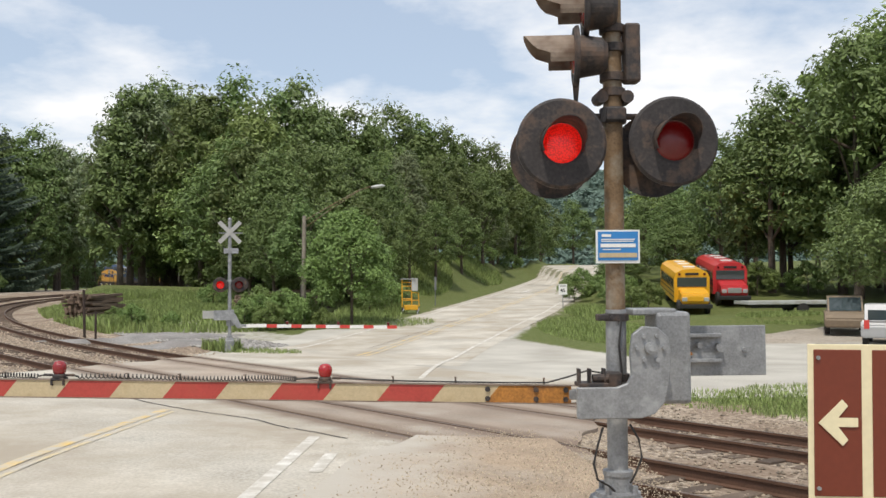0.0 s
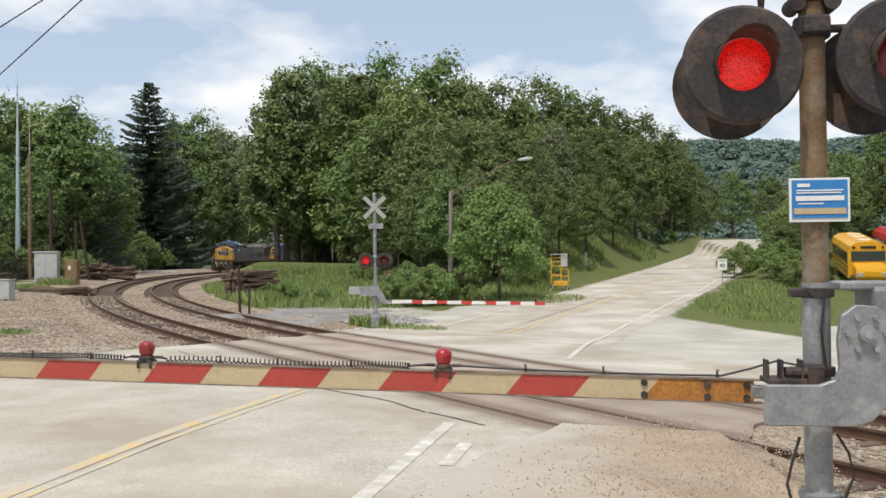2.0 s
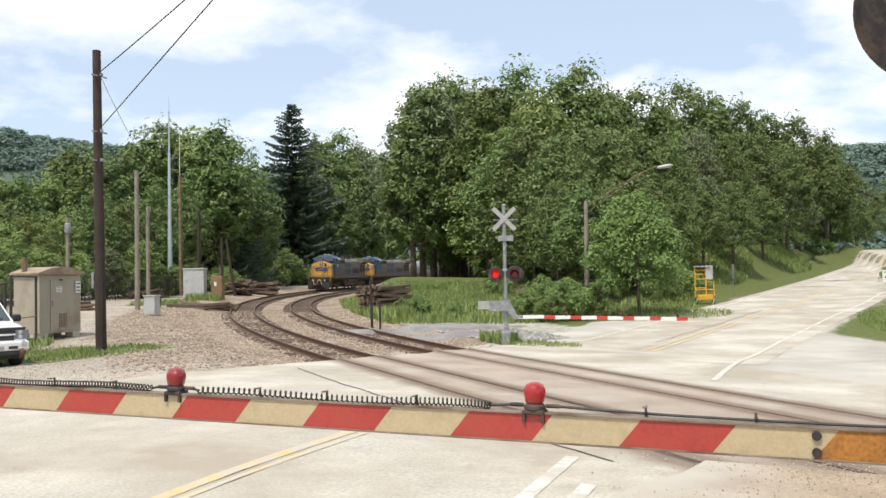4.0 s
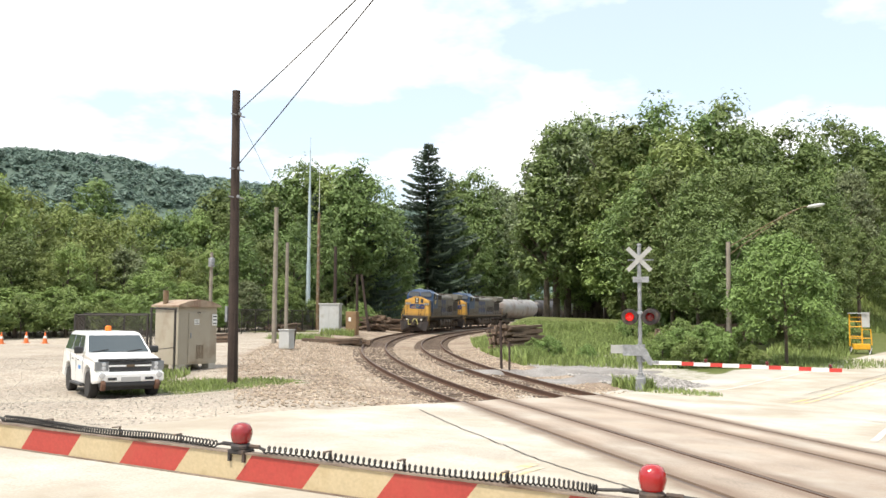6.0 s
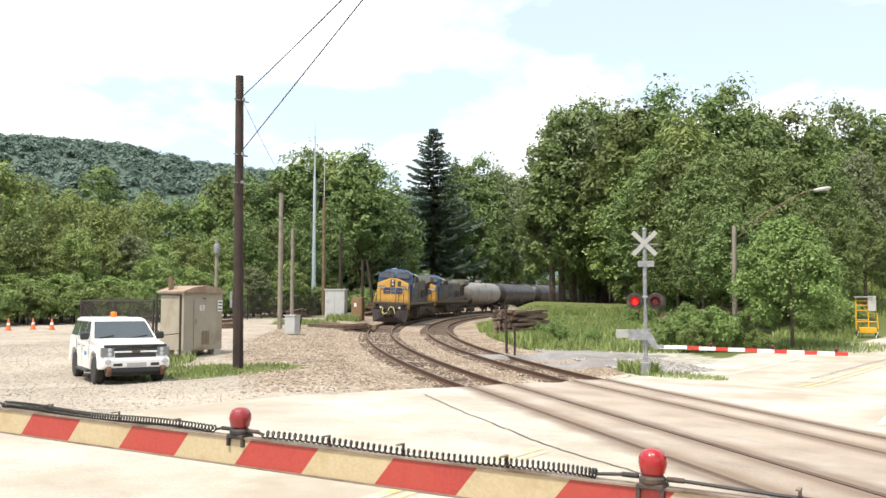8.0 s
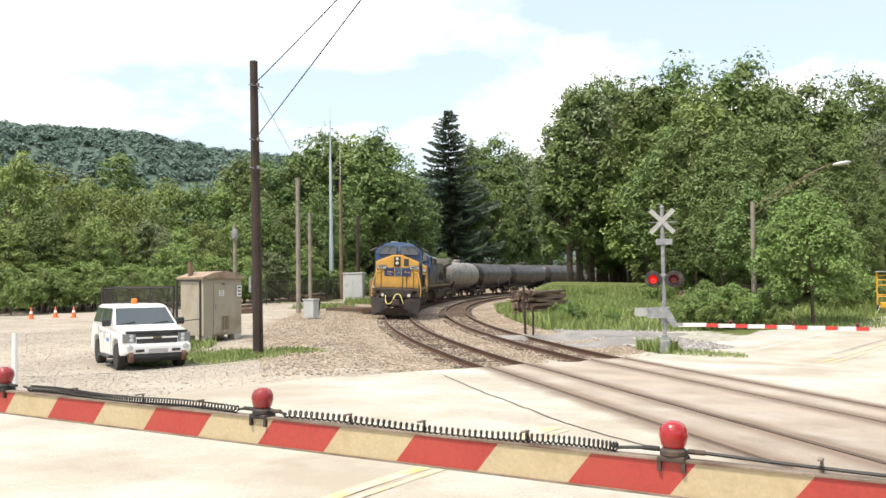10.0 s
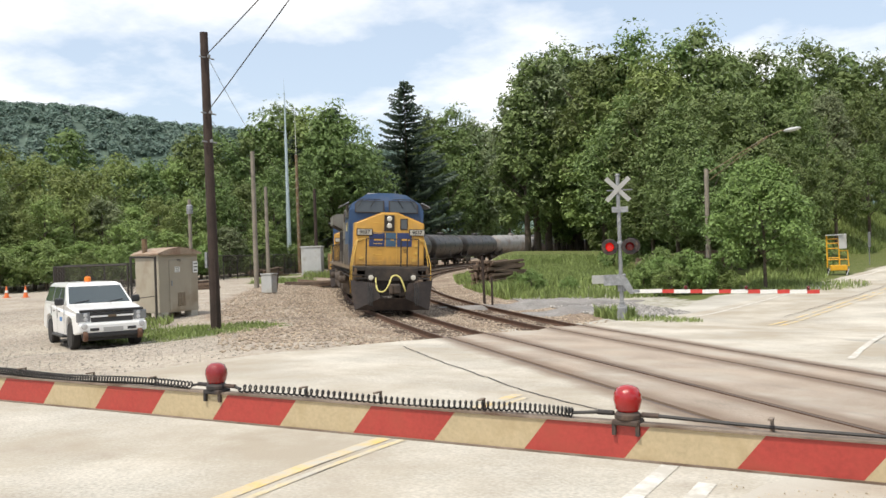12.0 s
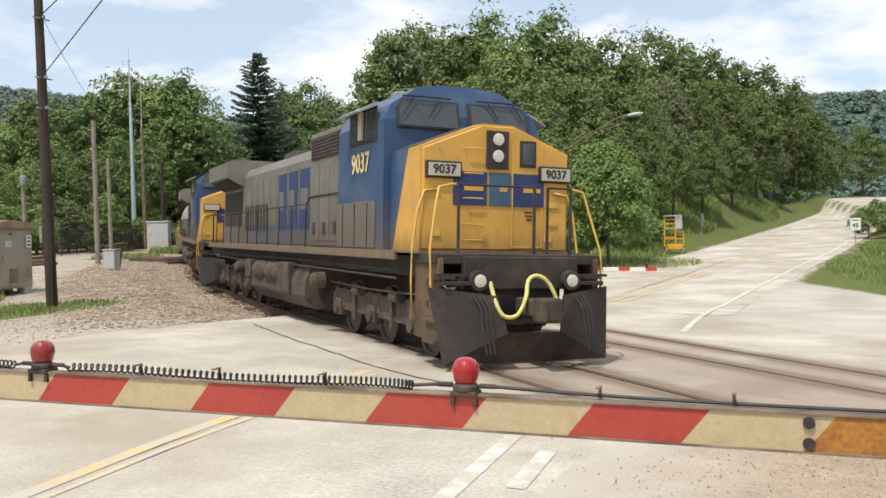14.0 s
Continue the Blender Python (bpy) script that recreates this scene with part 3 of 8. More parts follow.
def build_seams():
    """Tar-sealed cracks wandering over the slabs."""
    rnd = random.Random(9)
    line = [(-11.1, 15.35), (-9.0, 13.08), (-7.2, 11.21), (-5.7, 9.75), (-4.45, 8.85), (-3.4, 7.7), (-2.5, 6.8)]
    runs = list(zip(line[:-1], line[1:])) + [((-4.6, 31.5), (-2.2, 41.5)), ((-2.2, 41.5), (-0.6, 48.5))]
    for a, c in runs:
        a, c = Vector(a), Vector(c)
        k = int((c - a).length / 0.22)
        pts, off = [], 0.0
        nn = Vector((-(c - a).y, (c - a).x)).normalized()
        for i in range(k + 1):
            off = off * 0.95 + rnd.uniform(-0.03, 0.03)
            pts.append(tuple(a + (c - a) * (i / k) + nn * off))
        bm = bmesh.new()
        strip(bm, pts, -0.017, 0.018, 0.009, lambda x, y: near_z(x, y) if y < 18 else max(road_z(x, y) + 0.03, crossing_z(x, y) + 0.035 if y < 27 else -9))
        tagged(part("crack", bm, M["tar"]), "dark tar-sealed crack in the concrete road", "crack", kind="structure")


build_seams()


# ---- tracks ----
RAIL_PROFILE = [(-0.07, -0.17), (0.07, -0.17), (0.07, -0.155), (0.012, -0.14), (0.012, -0.045), (0.036, -0.035), (0.036, 0.0), (-0.036, 0.0), (-0.036, -0.035), (-0.012, -0.045), (-0.012, -0.14), (-0.07, -0.155)]


def build_track(offset, label):
    track = thing("railway_track", pose(0, 0, 0), label, "railway track", "tracks over the road", kind="structure")
    for side in (-0.7535, 0.7535):
        bm = bmesh.new()
        rings = []
        s = -75.0
        while s < 190:
            p, h = track_at(s, offset + side)
            nn = Vector((math.cos(h), math.sin(h), BANK)).normalized()
            rings.append([bm.verts.new(p + nn * a + Vector((0, 0, b + 0.03))) for a, b in RAIL_PROFILE])
            s += 1.25
        for A, B in zip(rings[:-1], rings[1:]):
            for k in range(len(A)):
                f = bm.faces.new((A[k], B[k], B[(k + 1) % len(A)], A[(k + 1) % len(A)]))
                f.material_index = 1 if k == 6 else 0
        bmesh.ops.recalc_face_normals(bm, faces=bm.faces)
        part("rail", bm, [M["rail"], M["railhead"]], track, "rusty steel rail with a worn bright head")
    bm = bmesh.new()
    box(bm, 0, 0, 0, 2.55, 0.22, 0.17, bev=0.015)
    tie_mesh = mesh_of("sleeper", bm, M["tie"])
    rnd = random.Random(4)
    s = -40.0
    while s < 95:
        if not -12.3 + 0.72 * offset < s < 6.3 + 0.72 * offset:
            p, h = track_at(s, offset)
            o = new("sleeper", tie_mesh)
            o.parent = track
            o.matrix_local = Matrix.Translation((p.x, p.y, p.z - 0.212 + rnd.uniform(-0.012, 0.012))) @ Euler((0, math.atan(-BANK), h + rnd.uniform(-0.02, 0.02))).to_matrix().to_4x4()
        s += 0.53
    return track


build_track(0.0, "banked single line of rusty rails on wooden sleepers")
build_track(TRACK_GAP, "outer line of rusty rails on wooden sleepers in ballast")


def build_shoulder():
    """Trodden dirt and fine gravel between the edge line and the signal."""
    bm = bmesh.new()
    rows, wear = [], []
    for j in range(26):
        y = -14 + 21.3 * j / 25
        row = []
        for i in range(9):
            k = i / 8
            x0 = -2.45 + 0.35 * noise.noise((y * 0.6, 1.0, 0.0)) + max(0, y - 4.5) * 0.35
            x1 = 1.2 if y < 1 else 1.2 - (y - 1) * 0.12
            x = x0 + (max(x1, x0 + 0.2) - x0) * k
            z = crossing_z(x, y) + 0.05
            wear.append(min(1.0, 1.5 * k) * (0.85 if y < 5.5 else 1.0))
            row.append(bm.verts.new((x, y, z)))
        rows.append(row)
    for A, B in zip(rows[:-1], rows[1:]):
        for i in range(8):
            bm.faces.new((A[i], A[i + 1], B[i + 1], B[i]))
    ob = tagged(part("road_shoulder", bm, M["shoulder"]), "tan trodden dirt shoulder beside the road", "road shoulder", kind="structure")
    col = ob.data.color_attributes.new("wear", "FLOAT_COLOR", "POINT")
    for k, v in enumerate(wear):
        col.data[k].color = (v, v, v, 1)
    n, l = M["shoulder"].node_tree.nodes, M["shoulder"].node_tree.links
    b = n["Principled BSDF"]
    dirt = b.inputs["Base Color"].links[0].from_socket
    at = n.new("ShaderNodeAttribute"); at.attribute_name = "wear"
    co = n.new("ShaderNodeTexCoord")
    no = n.new("ShaderNodeTexNoise"); no.inputs["Scale"].default_value, no.inputs["Detail"].default_value = 1.3, 8
    l.new(co.outputs["Object"], no.inputs["Vector"])
    ad = n.new("ShaderNodeMath"); ad.operation = "ADD"
    l.new(at.outputs["Fac"], ad.inputs[0]); l.new(no.outputs["Fac"], ad.inputs[1])
    r = n.new("ShaderNodeMapRange"); r.inputs["From Min"].default_value, r.inputs["From Max"].default_value = 0.55, 1.35
    l.new(ad.outputs[0], r.inputs["Value"])
    mx = n.new("ShaderNodeMixRGB"); mx.inputs[1].default_value = (0.44, 0.405, 0.35, 1)
    l.new(r.outputs[0], mx.inputs[0]); l.new(dirt, mx.inputs[2])
    l.new(mx.outputs[0], b.inputs["Base Color"])


build_shoulder()


def build_stones(name, n, seed, s_range, n_range, size, label, material="stones", skip_road=True):
    """Loose crushed stone over a stretch of the trackbed."""
    r = np.random.RandomState(seed)
    base = np.array([(1, 0, 0), (-1, 0, 0), (0, 1, 0), (0, -1, 0), (0, 0, 1), (0, 0, -1)], float)
    tri = np.array([(0, 2, 4), (2, 1, 4), (1, 3, 4), (3, 0, 4), (2, 0, 5), (1, 2, 5), (3, 1, 5), (0, 3, 5)])
    V, F, off = [], [], 0
    for _ in range(n):
        s, q = r.uniform(*s_range), r.uniform(*n_range)
        if skip_road and -12.6 + 0.72 * q < s < 6.4 + 0.72 * q:
            continue
        if min(abs(q - c) for c in (-0.75, 0.75, TRACK_GAP - 0.75, TRACK_GAP + 0.75)) < 0.09:
            continue
        p, _h = track_at(s, q)
        k = size * r.uniform(0.5, 1.5)
        a = r.uniform(0, math.tau)
        R = np.array([[math.cos(a), -math.sin(a), 0], [math.sin(a), math.cos(a), 0], [0, 0, 1]])
        b = base * r.uniform(0.6, 1.25, (6, 1)) * np.array([1.2, 0.9, 0.7]) * k
        V.append(b @ R.T + np.array([p.x, p.y, ground_z(p.x, p.y) + 0.012]))
        F.append(tri + off)
        off += 6
    me = bpy.data.meshes.new(name)
    me.from_pydata(np.concatenate(V).tolist(), [], np.concatenate(F).tolist())
    me.materials.append(M[material])
    tagged(new(name, me), label, "ballast", kind="stuff")


M["stones_light"] = leaf_mat("loose_stone_tan", (0.40, 0.325, 0.245), 0.4)
M["stones_grey"] = leaf_mat("loose_stone_grey", (0.36, 0.345, 0.325), 0.45)
M["stones"] = leaf_mat("loose_stone", (0.27, 0.215, 0.165), 0.55)
build_stones("ballast_stones", 16000, 6, (-34, -6), (-5.5, 7.0), 0.034, "loose brown and grey ballast stones between the rails")
build_stones("ballast_stones", 15000, 7, (3, 44), (-6.5, 7.0), 0.042, "loose tan ballast stones around the curve", "stones_light")
build_stones("crushed_stones", 7000, 9, (10, 38), (7.4, 11.6), 0.06, "heaped grey crushed stone beside the track", "stones_grey")
M["stones_yard"] = leaf_mat("yard_stone", (0.42, 0.385, 0.335), 0.22)
build_stones("yard_stones", 9000, 8, (-2, 24), (-18, -6), 0.018, "scattered gravel on the yard", "stones_yard")


def build_grit(name, n, seed, x_range, y_range, size, label, material):
    """Small loose stones on the paving beside the road."""
    r = np.random.RandomState(seed)
    tet = np.array([(1, 0, -0.3), (-0.6, 0.9, -0.3), (-0.6, -0.8, -0.3), (0, 0, 0.9)])
    tri = np.array([(0, 1, 3), (1, 2, 3), (2, 0, 3)])
    V, F, k = [], [], 0
    while k < n:
        x, y = r.uniform(*x_range), r.uniform(*y_range)
        if r.uniform() > smooth(-2.6, 0.4, x + max(0, y - 4) * -0.2) + 0.05 or noise.noise((x * 0.9, y * 0.9, 4.0)) < r.uniform(-0.5, 0.2):
            k += 0.3
            continue
        a, q = r.uniform(0, math.tau), size * r.uniform(0.4, 1.5) ** 1.6
        R = np.array([[math.cos(a), -math.sin(a), 0], [math.sin(a), math.cos(a), 0], [0, 0, 1]])
        V.append((tet * r.uniform(0.7, 1.3, (4, 1)) * q) @ R.T + np.array([x, y, crossing_z(x, y) + 0.05 + q * 0.25]))
        F.append(tri + 4 * (len(V) - 1))
        k += 1
    me = bpy.data.meshes.new(name)
    me.from_pydata(np.concatenate(V).tolist(), [], np.concatenate(F).tolist())
    me.materials.append(M[material])
    tagged(new(name, me), label, "grit", kind="stuff")


build_grit("shoulder_grit", 14000, 12, (-2.6, 1.4), (0.5, 8.2), 0.0085, "loose tan and grey grit on the dirt shoulder", "stones_light")

# ---- crossing signal and gate beside the road ----
FACE = pose(0, 0, 0, 90, 0, 0)          # turns a form made about +z so that it faces -y


def signal_light(parent, x, z, lens, facing=1, r=0.34, reach_out=0.12, yaw=0.0, hood="signal_black"):
    """A round black background with a hooded red lens; facing 1 looks at -y."""
    turn = pose(x, -reach_out * facing, z) @ pose(0, 0, 0, 0, 0, yaw if facing > 0 else 180)
    bm = bmesh.new()
    lathe(bm, [(0.155, 0.012), (0.17, 0.02), (r - 0.02, 0.02), (r, 0.0), (r, -0.02), (r - 0.03, -0.012), (0.15, -0.01)], 40, turn @ FACE)
    bg = part("background", bm, M["signal_black"], parent, "black round signal background with rust stains", smooth=False)
    bm = bmesh.new()
    lathe(bm, [(0.10, -0.24), (0.14, -0.20), (0.165, -0.03), (0.165, 0.0)], 28, turn @ FACE)
    part("housing", bm, M["signal_black"], bg)
    bm = bmesh.new()
    lathe(bm, [(0.152, 0.0), (0.15, 0.012), (0.11, 0.03), (0.05, 0.042), (0.001, 0.045)], 32, turn @ FACE)
    part("lens", bm, M[lens], bg, "red glass lens", smooth=True)
    bm = bmesh.new()
    rows = []
    for i in range(21):
        a = radians(-25 + 230 * i / 20)
        reach = 0.10 + 0.20 * max(0.0, math.sin(a)) ** 0.7
        if yaw:                                       # the longer hoods of the side lamps
            reach = 0.20 + 0.20 * max(0.0, math.sin(a)) ** 0.4
        row = []
        for rr, y in ((0.165, -0.02), (0.166, -reach), (0.158, -reach), (0.157, -0.02)):
            row.append(bm.verts.new((rr * math.cos(a), y, rr * math.sin(a))))
        rows.append(row)
    for A, B in zip(rows[:-1], rows[1:]):
        for k in range(4):
            bm.faces.new((A[k], A[(k + 1) % 4], B[(k + 1) % 4], B[k]))
    bm.faces.new(rows[0]); bm.faces.new(list(reversed(rows[-1])))
    bmesh.ops.recalc_face_normals(bm, faces=bm.faces)
    bmesh.ops.transform(bm, matrix=turn, verts=bm.verts)
    part("hood", bm, M[hood], bg, "weathered metal hood")
    return bg


def build_signal():
    base = pose(0.172, 0.55, 0.12, 0, 0, 4) @ Matrix.Diagonal((0.927, 0.927, 0.927, 1))
    m = thing("crossing_signal", base, "rust-brown crossing signal mast with hooded red lamps and grey gate mechanism", "crossing signal")
    bm = bmesh.new(); tube(bm, (0, 0, 0.5), (0, 0, 1.92), 0.078, seg=28)
    part("lower_mast", bm, M["galv"], m, "grey galvanised lower mast")
    bm = bmesh.new(); tube(bm, (0, 0, 1.92), (0, 0, 5.6), 0.074, seg=28)
    part("upper_mast", bm, M["rust_mast"], m, "rust-brown upper mast")
    bm = bmesh.new()
    box(bm, 0, 0, 0.11, 0.40, 0.36, 0.78, bev=0.05)
    lathe(bm, [(0.17, 0.49), (0.17, 0.53), (0.11, 0.54), (0.105, 0.64), (0.115, 0.66), (0.115, 0.69), (0.08, 0.70)], 24)
    part("base_casting", bm, M["galv"], m, "grey cast junction base with bolts")
    for k in range(4):
        bm = bmesh.new()
        a = radians(45 + 90 * k)
        tube(bm, (0.145 * math.cos(a), 0.145 * math.sin(a), 0.50), (0.145 * math.cos(a), 0.145 * math.sin(a), 0.59), 0.025, seg=6)
        part("bolt", bm, M["galv"], m)
    bm = bmesh.new()
    box(bm, 0, -0.185, 0.27, 0.26, 0.03, 0.30, bev=0.012)
    tube(bm, (0, -0.19, 0.40), (0, -0.225, 0.40), 0.02, seg=8)
    part("cover_plate", bm, M["galv"], m)
    # cross arm and four lamps back to back
    bm = bmesh.new()
    tube(bm, (-0.48, 0.02, 3.42), (0.48, 0.02, 3.42), 0.025, seg=12)
    lathe(bm, [(0.10, 3.36), (0.105, 3.37), (0.105, 3.47), (0.10, 3.48)], 20)
    box(bm, 0, -0.09, 3.42, 0.15, 0.05, 0.10, bev=0.01)
    part("cross_arm", bm, M["signal_black"], m, "rusty pipe arm that carries the lamps")
    signal_light(m, -0.455, 3.165, "red_lens_lit", 1, 0.34, 0.26)
    signal_light(m, 0.395, 3.185, "red_lens_dim", 1, 0.34, 0.26)
    signal_light(m, 0.35, 3.13, "red_lens", -1, 0.33, 0.14)
    signal_light(m, -0.46, 3.12, "red_lens", -1, 0.33, 0.14)
    # second pair of lamps higher on the mast, turned to the side road
    for zz, xx in ((3.87, -0.30), (4.24, -0.22)):
        signal_light(m, xx, zz, "red_lens", 1, 0.235, 0.06, -97, "hood_rust")
    bm = bmesh.new()
    prism(bm, [(-0.32, 3.66), (-0.30, 3.35), (-0.27, 3.66)], -0.05, -0.03)
    part("drip_blade", bm, M["signal_black"], m)
    for zz in (3.60, 3.72, 3.95, 4.10, 4.55):
        bm = bmesh.new(); lathe(bm, [(0.085, zz - 0.035), (0.098, zz - 0.03), (0.098, zz + 0.03), (0.085, zz + 0.035)], 20)
        part("clamp", bm, M["signal_black"], m, "rusty clamp on the mast")
    for sx in (-1, 1):
        bm = bmesh.new(); tube(bm, (0.10 * sx, -0.08, 3.56), (0.10 * sx, 0.08, 3.56), 0.05, seg=12)
        part("clamp_ear", bm, M["signal_black"], m)
    bm = bmesh.new(); box(bm, 0.14, -0.04, 3.90, 0.12, 0.14, 0.46, bev=0.02)
    part("side_bracket", bm, M["signal_black"], m, "rusty bracket")
    # blue notice plate
    bm = bmesh.new(); box(bm, 0, -0.095, 2.40, 0.34, 0.006, 0.255, bev=0.002)
    pl = part("notice_plate", bm, M["sign_white"], m, "small blue notice plate with white writing")
    bm = bmesh.new(); box(bm, 0, -0.101, 2.405, 0.31, 0.006, 0.22)
    part("blue_field", bm, M["sign_blue"], pl)
    for x0, x1, z0, z1 in ((-0.125, -0.055, 2.475, 2.495), (-0.13, 0.13, 2.452, 2.459), (-0.13, 0.12, 2.438, 2.445), (-0.135, 0.135, 2.395, 2.423), (-0.12, 0.02, 2.375, 2.382)):
        bm = bmesh.new(); box(bm, (x0 + x1) / 2, -0.106, (z0 + z1) / 2, x1 - x0, 0.004, z1 - z0)
        part("writing", bm, M["sign_white"], pl)
    bm = bmesh.new(); box(bm, 0, -0.106, 2.335, 0.29, 0.004, 0.035)
    part("writing", bm, M["arm_white"], pl)
    # gate mechanism
    bm = bmesh.new()
    box(bm, 0.42, 0.06, 1.55, 0.27, 0.34, 0.70, bev=0.03)
    box(bm, 0.28, 0.06, 1.90, 0.34, 0.30, 0.05, bev=0.012)
    gm = part("gate_mechanism", bm, M["galv"], m, "grey steel gate machine case")
    bm = bmesh.new()
    out = [(-0.36, 1.12), (0.12, 1.12), (0.22, 1.15), (0.30, 1.24), (0.335, 1.40), (0.35, 1.60), (0.33, 1.72), (0.25, 1.79), (0.14, 1.80), (0.06, 1.74), (0.04, 1.60), (0.05, 1.44), (0.02, 1.38), (-0.06, 1.35), (-0.36, 1.35)]
    prism(bm, out, -0.26, -0.21)
    bmesh.ops.bevel(bm, geom=bm.edges[:], offset=0.006, segments=1, affect="EDGES")
    arm_b = part("arm_bracket", bm, M["galv"], gm, "curved grey arm bracket with a ring of bolts")
    for k in range(6):
        a = math.tau * k / 6
        bm = bmesh.new()
        tube(bm, (0.19 + 0.10 * math.cos(a), -0.26, 1.64 + 0.10 * math.sin(a)), (0.19 + 0.10 * math.cos(a), -0.285, 1.64 + 0.10 * math.sin(a)), 0.017, seg=6)
        part("bolt", bm, M["galv"], arm_b)
    bm = bmesh.new(); tube(bm, (0.19, 0.0, 1.64), (0.19, -0.30, 1.64), 0.045, seg=16); tube(bm, (0.19, -0.30, 1.64), (0.19, -0.315, 1.64), 0.028, seg=6)
    part("shaft", bm, M["galv"], gm)
    bm = bmesh.new()
    box(bm, 0.92, 0.24, 1.575, 0.72, 0.02, 0.40, bev=0.006)
    box(bm, 0.72, 0.20, 1.70, 0.36, 0.06, 0.03, bev=0.006); box(bm, 0.72, 0.20, 1.50, 0.36, 0.06, 0.03, bev=0.006)
    tube(bm, (0.89, 0.22, 1.60), (0.89, 0.17, 1.60), 0.035, seg=20); tube(bm, (1.10, 0.24, 1.58), (1.10, 0.21, 1.58), 0.02, seg=8)
    tube(bm, (0.72, 0.22, 1.62), (0.72, 0.17, 1.62), 0.022, seg=8)
    part("counterweight_arm", bm, M["galv"], gm, "flat grey counterweight arm")
    bm = bmesh.new(); prism(bm, [(0.52, 1.62), (0.62, 1.62), (0.67, 1.55), (0.58, 1.50), (0.52, 1.54)], 0.20, 0.22)
    part("rust_patch_plate", bm, M["arm_rust"], gm, "rusty inner plate")
    bm = bmesh.new()
    box(bm, -0.22, -0.10, 1.36, 0.22, 0.20, 0.03, bev=0.005)
    for xx in (-0.32, -0.24, -0.13):
        box(bm, xx, -0.12, 1.42, 0.012, 0.10, 0.12)
    tube(bm, (-0.22, -0.14, 1.41), (-0.10, -0.14, 1.41), 0.03, seg=10)
    box(bm, -0.05, -0.08, 1.38, 0.12, 0.12, 0.14, bev=0.015)
    part("terminal_bracket", bm, M["signal_black"], gm, "rusty terminal bracket on the gate arm root")
    for zz in (1.40, 1.86):
        bm = bmesh.new()
        lathe(bm, [(0.08, zz - 0.03), (0.10, zz - 0.025), (0.10, zz + 0.025), (0.08, zz + 0.03)], 18)
        tube(bm, (-0.05, -0.12, zz), (-0.05, 0.12, zz), 0.016, seg=8)
        box(bm, -0.11, -0.02, zz, 0.09, 0.10, 0.05, bev=0.01)
        part("u_bolt", bm, M["signal_black"], m)
    bm = bmesh.new(); bar_path(bm, [(-0.16, -0.20, 1.05), (-0.20, -0.20, 0.92), (-0.23, -0.19, 0.78), (-0.20, -0.18, 0.66), (-0.10, -0.15, 0.60), (-0.06, -0.13, 0.56)], 0.009)
    part("cable", bm, M["cable"], m)
    bm = bmesh.new(); bar_path(bm, [(0.06, -0.14, 1.06), (0.12, -0.16, 0.95), (0.14, -0.17, 0.82), (0.10, -0.15, 0.70), (0.06, -0.13, 0.62)], 0.009)
    part("cable", bm, M["cable"], m)
    bm = bmesh.new(); bar_path(bm, [(0.02, -0.10, 1.85), (-0.01, -0.12, 1.65), (0.02, -0.11, 1.40)], 0.009)
    part("cable", bm, M["cable"], m)
    return m


M["sign_blue"] = mat("sign_blue", (0.03, 0.20, 0.50), 0.4, vary=0.05, bump=0)
M["sign_white"] = mat("sign_white", (0.75, 0.75, 0.72), 0.45, vary=0.05, bump=0)
M["sign_brown"] = mat("sign_brown", (0.16, 0.032, 0.015), 0.5, vary=0.06, bump=0.02)
M["sign_cream"] = mat("sign_cream", (0.74, 0.66, 0.44), 0.5, vary=0.05, bump=0.02)
build_signal()

ARM_D = Vector((-0.8115, 0.020, 0.012)).normalized()
ARM_U = Vector((0, 0, 1)) - ARM_D * ARM_D.z
ARM_U.normalize()
ARM_O = Vector((-0.119, 0.825, 1.262))


